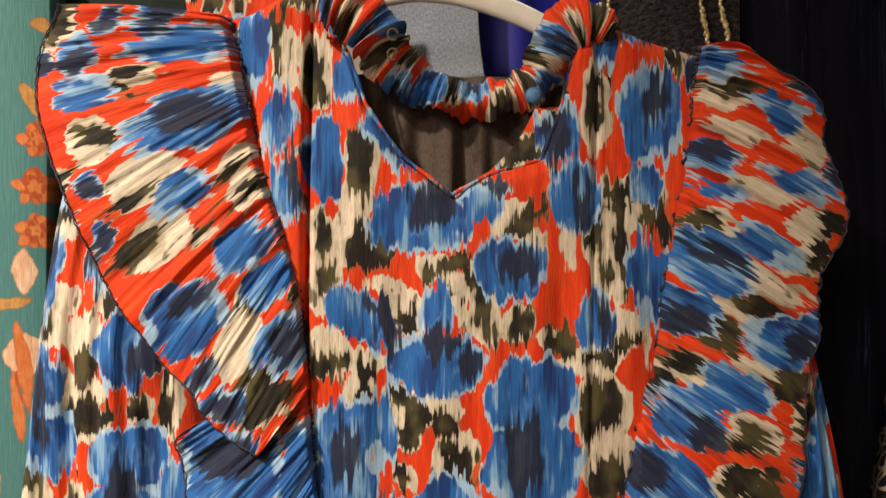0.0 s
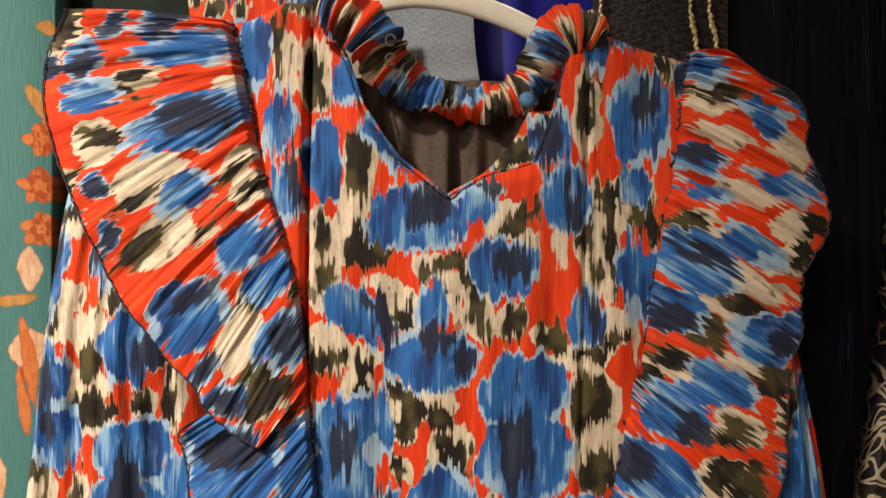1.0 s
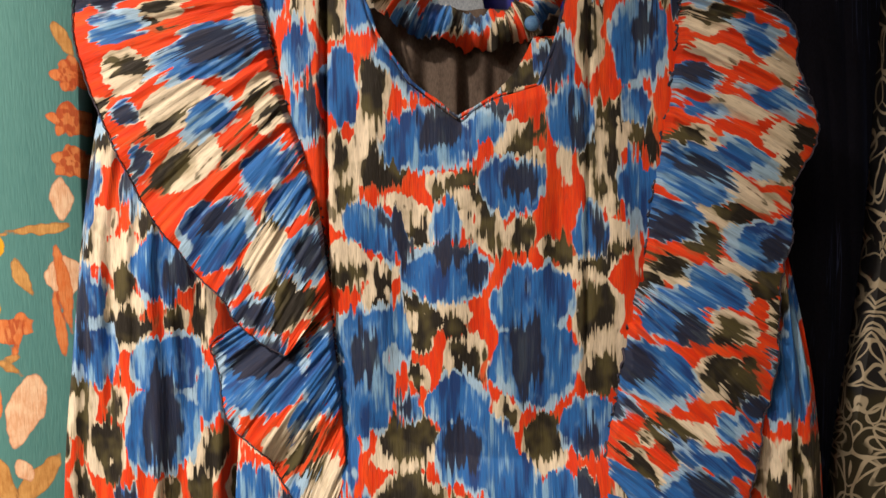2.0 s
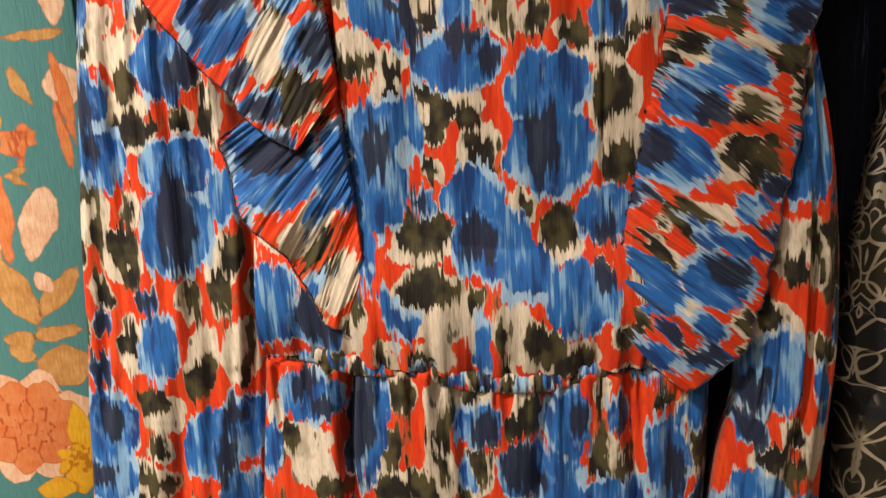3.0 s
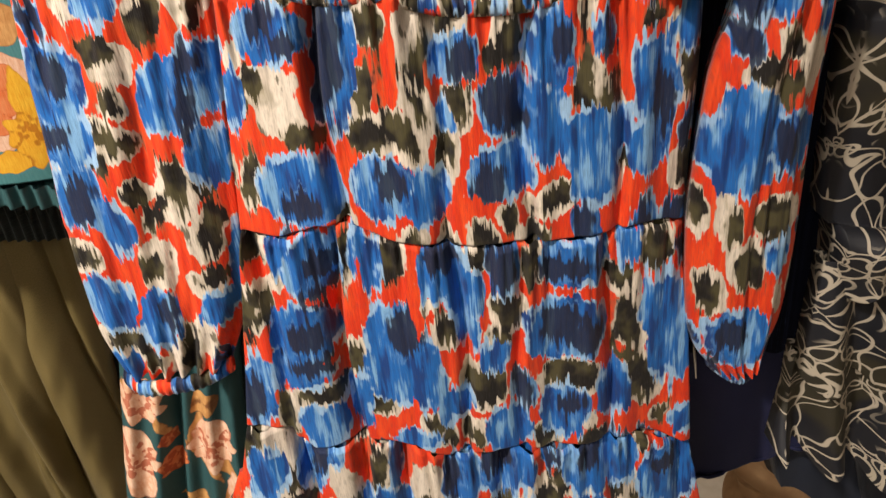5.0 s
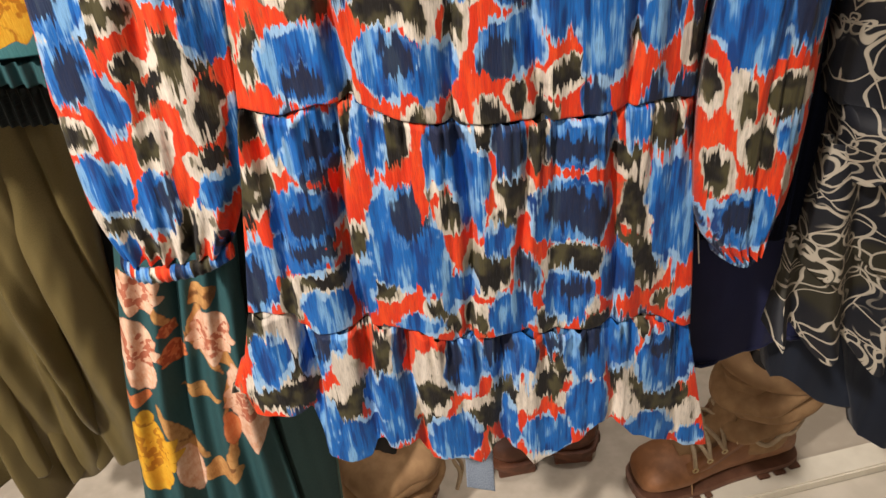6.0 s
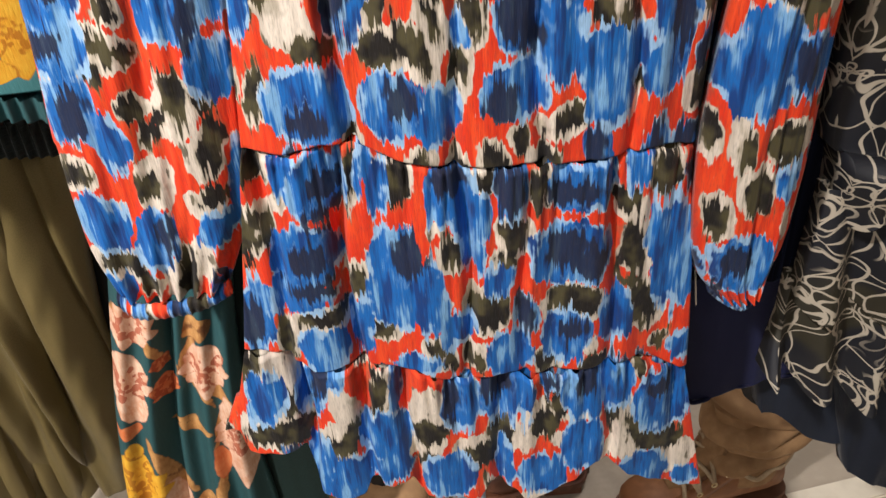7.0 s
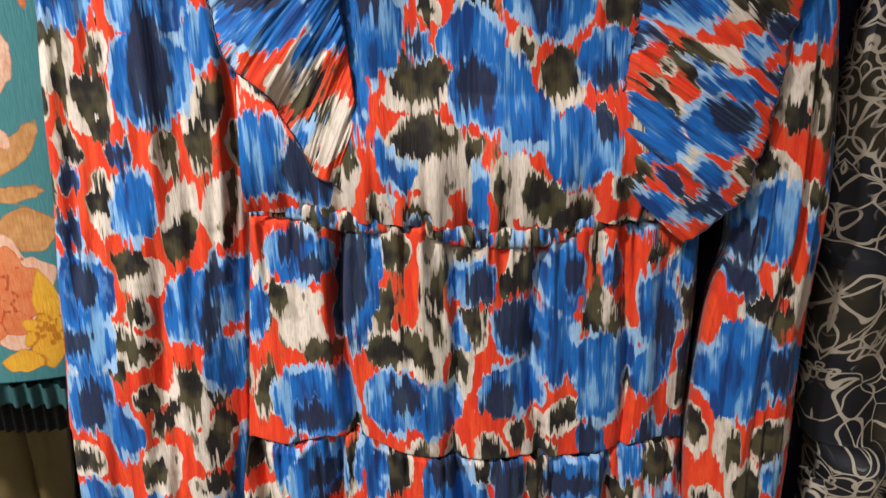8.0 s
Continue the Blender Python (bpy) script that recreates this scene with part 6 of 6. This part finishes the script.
      lambda u, v, x, z: 0.556 - 0.016 * v + 0.012 * np.sin(x * 105 + 4 * value_noise(x * 18, z * 6, 46)) * (0.4 + v), back=0.02, seed=36, bend=lambda u, v, x, z: (x, z + 0.008 * v * np.sin(x * 95)))
cloth("tier", viscose, M_LINES, [(0.2966, 0.7289, 0.5519, 0.6822)] + [(0.2876, 0.6678, 0.5864, 0.5879)] + [(0.282, 0.6253, 0.6226, 0.4891)], 150, 70,
      lambda u, v, x, z: 0.558 - 0.020 * v + 0.014 * np.sin(x * 120 + 4 * value_noise(x * 18, z * 6, 48)) * (0.4 + v), back=0.02, seed=37, bend=lambda u, v, x, z: (x, z + 0.012 * v * np.sin(x * 110)))
jersey = garment("jersey_skirt", "navy jersey skirt behind the sleeve cuff", "skirt", "body", M_NAVY,
        [(0.174, 0.8479, 0.3441, 0.8296)] + [(0.2066, 0.6389, 0.3748, 0.6166)] + [(0.2396, 0.4692, 0.3853, 0.5063)], 80, 80, folds(0.66, 0.006, 24, 47), seed=33)


def hem_band(garment_ob, material, left, right, y, seed):
    """A turned and stitched hem along the foot of a hanging garment."""
    line = along([left, ((left[0] + right[0]) / 2, (left[1] + right[1]) / 2), right], 40)
    bm = bmesh.new()
    wave = value_noise(np.arange(40) * 0.35, np.zeros(40), seed)
    tube(bm, [(x, y + 0.010 * (wave[i] - 0.5), z + 0.002 * wave[i]) for i, (x, z) in enumerate(line)], 0.0028, 6)
    ob = part("hem", bm, material, garment_ob)
    put_vectors(ob, "weave", np.array([vt.co[:] for vt in ob.data.vertices]))


def scallop(amount, seed):
    return lambda u, v, x, z: (x, z + amount * np.clip((v - 0.7) / 0.3, 0, 1) * np.sin(u * 7 + seed))


hem_band(jersey, M_NAVY, (0.2396, 0.4692), (0.3853, 0.5063), 0.660, 81)
garment("slate_shirt", "dark slate cotton shirt with a curved hem", "shirt", "body", M_SLATE,
        [(0.3154, 0.6963, 0.4474, 0.6802)] + [(0.3494, 0.5275, 0.4857, 0.5084)] + [(0.3786, 0.3956, 0.5198, 0.3241)], 80, 80, folds(0.69, 0.008, 26, 49), seed=34, bend=scallop(0.012, 0.6))
garment("slate_shirt", "dark slate cotton shirt with pointed tails", "shirt", "body", M_SLATE,
        [(0.401, 0.6869, 0.6136, 0.6606)] + [(0.4502, 0.498, 0.6843, 0.464)] + [(0.5079, 0.2789, 0.7712, 0.222)], 100, 80, folds(0.67, 0.012, 24, 51), seed=35, bend=scallop(0.016, 2.0))


def make_tags():
    ob = thing("swing_tag", "small white card price tag at the dress's side", "price tag")
    (x0, z0), (x1, z1) = [(0.1906, 0.7722), (0.1896, 0.7396)]
    bm = bmesh.new()
    bmesh.ops.create_cube(bm, size=1, matrix=Matrix.Translation(((x0 + x1) / 2, 0.535, (z0 + z1) / 2)) @ Matrix.Rotation(-0.13, 4, "Y") @ Matrix.Rotation(1.25, 4, "Z") @ Matrix.Diagonal((0.02, 0.0012, abs(z0 - z1), 1)))
    part("card", bm, M_CARD, ob, smooth=False)
    belt = thing("tie_belt", "pale blue denim tie belt hanging below the hem", "belt")
    cloth("strap", belt, M_DENIM, [(-0.0273, 0.6452, -0.0003, 0.6414)] + [(-0.0327, 0.4732, -0.0011, 0.4679)] + [(-0.0357, 0.3727, -0.0011, 0.3575)], 16, 60, folds(0.60, 0.002, 20, 53), back=0.002)


make_tags()


# ---- floor edge and boots ----
def make_floor_edge():
    (ax, ay), (bx, by) = [(0.3916, 0.8277), (0.7522, 0.8777)]
    d = Vector((bx - ax, by - ay, 0)).normalized()
    side = Vector((d.y, -d.x, 0))
    m = Vector((ax, ay, 0))
    turn = math.atan2(d.y, d.x)

    def plate(name, inner, outer, low, high, material):
        bm = bmesh.new()
        c = m + side * (inner + outer) / 2
        bmesh.ops.create_cube(bm, size=1, matrix=Matrix.Translation((c.x, c.y, (low + high) / 2)) @ Matrix.Rotation(turn, 4, "Z") @ Matrix.Diagonal((4.4, outer - inner, high - low, 1)))
        bmesh.ops.bevel(bm, geom=bm.edges[:], offset=min(0.003, (high - low) / 3), segments=2, affect="EDGES")
        me = bpy.data.meshes.new(name)
        bm.to_mesh(me)
        bm.free()
        me.materials.append(material)
        tagged(new(name, me), kind="structure")

    plate("trim", 0.0, 0.05, 0.0, 0.022, M_EDGE)
    plate("floor", 0.05, 2.4, 0.0, 0.004, M_TILE)


make_floor_edge()


def lofted(rings):
    """A skin over rings of places, closed at both ends."""
    bm = bmesh.new()
    vs = [[bm.verts.new(p) for p in r] for r in rings]
    n = len(vs[0])
    for a, b in zip(vs, vs[1:]):
        for k in range(n):
            bm.faces.new((a[k], a[(k + 1) % n], b[(k + 1) % n], b[k]))
    bm.faces.new(vs[0][::-1])
    bm.faces.new(vs[-1])
    bmesh.ops.recalc_face_normals(bm, faces=bm.faces[:])
    return bm


def rolled(bm, centre, rx, ry, thick, tip, seed, squash=0.8):
    """A soft padded roll of folded leather round the shaft, tipped forward by tip, with dents along it."""
    n, m = 48, 12
    steps = np.arange(n + 0.0)
    dent = value_noise(steps * 0.30, 0 * steps + seed, seed)
    dent[-8:] = dent[-8:] + (dent[0] - dent[-8:]) * np.linspace(0, 1, 8)
    vs = []
    for i in range(n):
        a = 2 * math.pi * i / n
        t = thick * (0.75 + 0.55 * dent[i])
        row = []
        for k in range(m):
            b = 2 * math.pi * k / m
            r = 1 + 0.06 * (dent[i] - 0.5)
            x = (rx * r + t * math.cos(b)) * math.cos(a)
            row.append(bm.verts.new((centre[0] + x, centre[1] + (ry * r + t * math.cos(b)) * math.sin(a), centre[2] + t * squash * math.sin(b) + tip * x + 0.008 * (dent[i] - 0.5))))
        vs.append(row)
    for i in range(n):
        for k in range(m):
            bm.faces.new((vs[i][k], vs[(i + 1) % n][k], vs[(i + 1) % n][(k + 1) % m], vs[i][(k + 1) % m]))
    bmesh.ops.recalc_face_normals(bm, faces=bm.faces[:])
    return bm


def boot(name, label, place, turn, leather, shaft_mat, sole_mat, shaft_h, shaft_w, slouch, rolls=(), laces=False, cords=False, length=0.29):
    """A boot with its toe towards -x before it is turned. rolls: (x, z, half length, half width, thickness, tip) of the folds of a slouched shaft."""
    ob = thing(name, label, "boot", "boots on the floor")
    ob.matrix_world = pose(place[0], place[1], 0.0, 0, 0, turn)
    n = 28
    angle = [2 * math.pi * k / n for k in range(n)]
    # foot: rings from toe to heel
    rings = []
    for x, h, w, base in ((-0.150, 0.010, 0.012, 0.040), (-0.147, 0.030, 0.030, 0.034), (-0.140, 0.042, 0.040, 0.032), (-0.125, 0.053, 0.047, 0.030), (-0.105, 0.059, 0.050, 0.030), (-0.085, 0.061, 0.050, 0.030), (-0.078, 0.066, 0.051, 0.030), (-0.055, 0.076, 0.047, 0.030), (-0.025, 0.092, 0.043, 0.030),
                          (0.0, 0.105, 0.040, 0.030), (0.05, 0.115, 0.038, 0.030), (0.09, 0.110, 0.037, 0.030), (0.118, 0.085, 0.030, 0.032), (0.126, 0.04, 0.016, 0.045)):
        rings.append([(x * length / 0.28, w * math.cos(a), base + h * (0.5 + 0.5 * math.sin(a))) for a in angle])
    foot = part("foot", lofted(rings), leather, ob)
    bm = bmesh.new()
    tube(bm, [(-0.081 * length / 0.28 + 0.010 * math.cos(a) ** 2, 0.051 * math.cos(a), 0.030 + 0.0645 * math.sin(a)) for a in [math.pi * k / 16 for k in range(17)]], 0.0014, 6)
    part("toe_seam", bm, shaft_mat, foot, "stitched toe seam")
    # shaft with slouched folds
    rings = []
    for i in range(36):
        t = i / 35
        puff = 1 + slouch * math.sin(t * 19) + slouch * 0.6 * math.sin(t * 31 + 1)
        rings.append([(0.060 + 0.1 * slouch * math.sin(t * 7) + (0.058 + shaft_w * t) * puff * math.cos(a) + 0.004 * math.sin(3 * a + t * 9), (0.044 + shaft_w * 0.8 * t) * puff * math.sin(a), 0.085 + shaft_h * t + 0.08 * slouch * math.cos(a + t * 8)) for a in angle])
    shaft = part("shaft", lofted(rings), shaft_mat, ob)
    top = rings[-1]
    cx = sum(p[0] for p in top) / n
    # The shaft is closed; a flat dark disc gives its hollow's shade by colour.
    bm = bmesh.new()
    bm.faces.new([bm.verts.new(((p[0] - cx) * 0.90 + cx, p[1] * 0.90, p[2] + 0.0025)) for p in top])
    part("opening", bm, M_SHAFT_SHADE, shaft, "flat dark disc for the shaded hollow of the shaft")
    if not rolls:
        bm = bmesh.new()
        tube(bm, top + [top[0]], 0.005, 8)
        part("rim", bm, shaft_mat, shaft, "turned rim")
    for i, (x, z, rx, ry, thick, tip) in enumerate(rolls):
        part("fold", rolled(bmesh.new(), (x, 0, z), rx, ry, thick, tip, 60 + i * 7), shaft_mat, shaft, "soft rolled fold")
    # sole with lugs
    rings = []
    outline = along([(-0.158, 0.012), (-0.154, 0.028), (-0.145, 0.041), (-0.125, 0.050), (-0.09, 0.054), (-0.04, 0.051), (0.0, 0.045), (0.05, 0.042), (0.10, 0.041), (0.122, 0.035), (0.133, 0.024), (0.137, 0.010)], 34)
    for x, w in outline:
        rings.append([(x * length / 0.28, w * c, zz) for c, zz in ((-0.92, 0.020), (-0.96, 0.023), (-1, 0.029), (-0.95, 0.034), (0.95, 0.034), (1, 0.029), (0.96, 0.023), (0.92, 0.020))])
    sole = part("sole", lofted(rings), sole_mat, ob, "ribbed rubber sole", smooth=False)
    for i in range(9):
        x = -0.156 + 0.021 * i if i < 6 else 0.052 + 0.030 * (i - 6)
        half = float(np.interp(x, [-0.15, -0.12, -0.05, 0.0, 0.1, 0.13], [0.034, 0.057, 0.060, 0.052, 0.049, 0.038]))
        bm = bmesh.new()
        box(bm, x, x + (0.014 if i < 6 else 0.023), -half, half, 0.0, 0.024, 0.002)
        part("lug", bm, sole_mat, sole, smooth=False)
    if laces:
        # a tongue, and laces that cross over it between the eyelet flaps
        bm = bmesh.new()
        rings = [[(x, w * c, z + dz) for c, dz in ((-1, -0.004), (-0.6, 0.006), (0, 0.010), (0.6, 0.006), (1, -0.004), (0, -0.010))] for x, w, z in ((-0.085, 0.020, 0.090), (-0.055, 0.026, 0.108), (-0.02, 0.028, 0.134), (0.002, 0.028, 0.170), (-0.004, 0.030, 0.205))]
        part("tongue", lofted(rings), shaft_mat, ob, "padded suede tongue")
        for side in (-1, 1):
            rings = [[(x, side * w + side * dy, z + dz) for dy, dz in ((0.004, -0.020), (0.007, 0.0), (-0.008, 0.012), (-0.012, 0.004))] for x, w, z in ((-0.082, 0.040, 0.078), (-0.05, 0.040, 0.092), (-0.015, 0.040, 0.118), (0.012, 0.046, 0.150), (0.055, 0.055, 0.165), (0.105, 0.040, 0.150))]
            flap = part("eyelet_flap", lofted(rings), leather, ob)
            for k in range(5):
                bm = bmesh.new()
                x, z = -0.072 + 0.024 * k, 0.088 + 0.016 * k
                tube(bm, [(x + 0.0045 * math.cos(a), side * 0.048, z + 0.0045 * math.sin(a)) for a in [k2 * math.pi / 5 for k2 in range(11)]], 0.0014, 6)
                part("eyelet", bm, M_GOLD, flap, "brass eyelet")
        for k in range(4):
            for side in (-1, 1):
                bm = bmesh.new()
                x, z = -0.072 + 0.024 * k, 0.092 + 0.016 * k
                tube(bm, [(x, side * 0.047, z), (x + 0.006, side * 0.028, z + 0.014), (x + 0.012, 0.0, z + 0.022 + 0.003 * side), (x + 0.018, -side * 0.028, z + 0.026), (x + 0.024, -side * 0.047, z + 0.016)], 0.0038, 7)
                part("lace", bm, M_LACE, ob, "beige cord lace")
        bm = bmesh.new()
        tube(bm, along([(0.012, -0.05, 0.150), (0.035, -0.068, 0.138), (0.06, -0.070, 0.158), (0.085, -0.062, 0.150), (0.115, -0.045, 0.175), (0.128, -0.030, 0.205)], 30).tolist(), 0.0042, 7)
        part("lace", bm, M_LACE, ob, "beige cord lace")
    if cords:
        for dx in (0.0, 0.014):
            bm = bmesh.new()
            tube(bm, along([(0.09 + dx, -0.075, 0.225), (0.10 + dx, -0.092, 0.19), (0.095 + dx, -0.090, 0.14), (0.11 + dx, -0.094, 0.09), (0.105 + dx, -0.088, 0.05)], 24).tolist(), 0.0035, 7)
            part("lace", bm, M_LACE, ob, "loose hanging lace end")
    return ob


(b1, b4, b5) = [(0.4126, 0.858), (0.0474, 0.9031), (0.176, 0.921)]
boot("boot", "brown leather lace-up boot with a tan slouched folded shaft", b1, 8, M_LEATHER, M_SUEDE, M_SOLE, 0.16, 0.014, 0.05,
     ((0.066, 0.172, 0.062, 0.054, 0.022, 0.50), (0.076, 0.200, 0.070, 0.058, 0.025, 0.05), (0.064, 0.230, 0.066, 0.056, 0.023, 0.35), (0.074, 0.256, 0.070, 0.060, 0.022, -0.18)), laces=True)
boot("boot", "beige suede boot with a slouched folded shaft and loose laces", (-0.165, 0.782), 70, M_LEATHER, M_SUEDE, M_SOLE, 0.11, 0.004, 0.02,
     ((0.060, 0.140, 0.068, 0.058, 0.028, 0.22), (0.060, 0.178, 0.070, 0.060, 0.030, -0.12), (0.055, 0.214, 0.066, 0.056, 0.032, 0.16)), cords=True)
for place, turn in (((b4[0] + 0.005, b4[1] + 0.155), 95), ((b5[0], b5[1] + 0.150), 88)):
    boot("boot", "dark brown leather ankle boot", place, turn, M_LEATHER_DARK, M_LEATHER_DARK, M_LEATHER_DARK, 0.12, 0.008, 0.01)
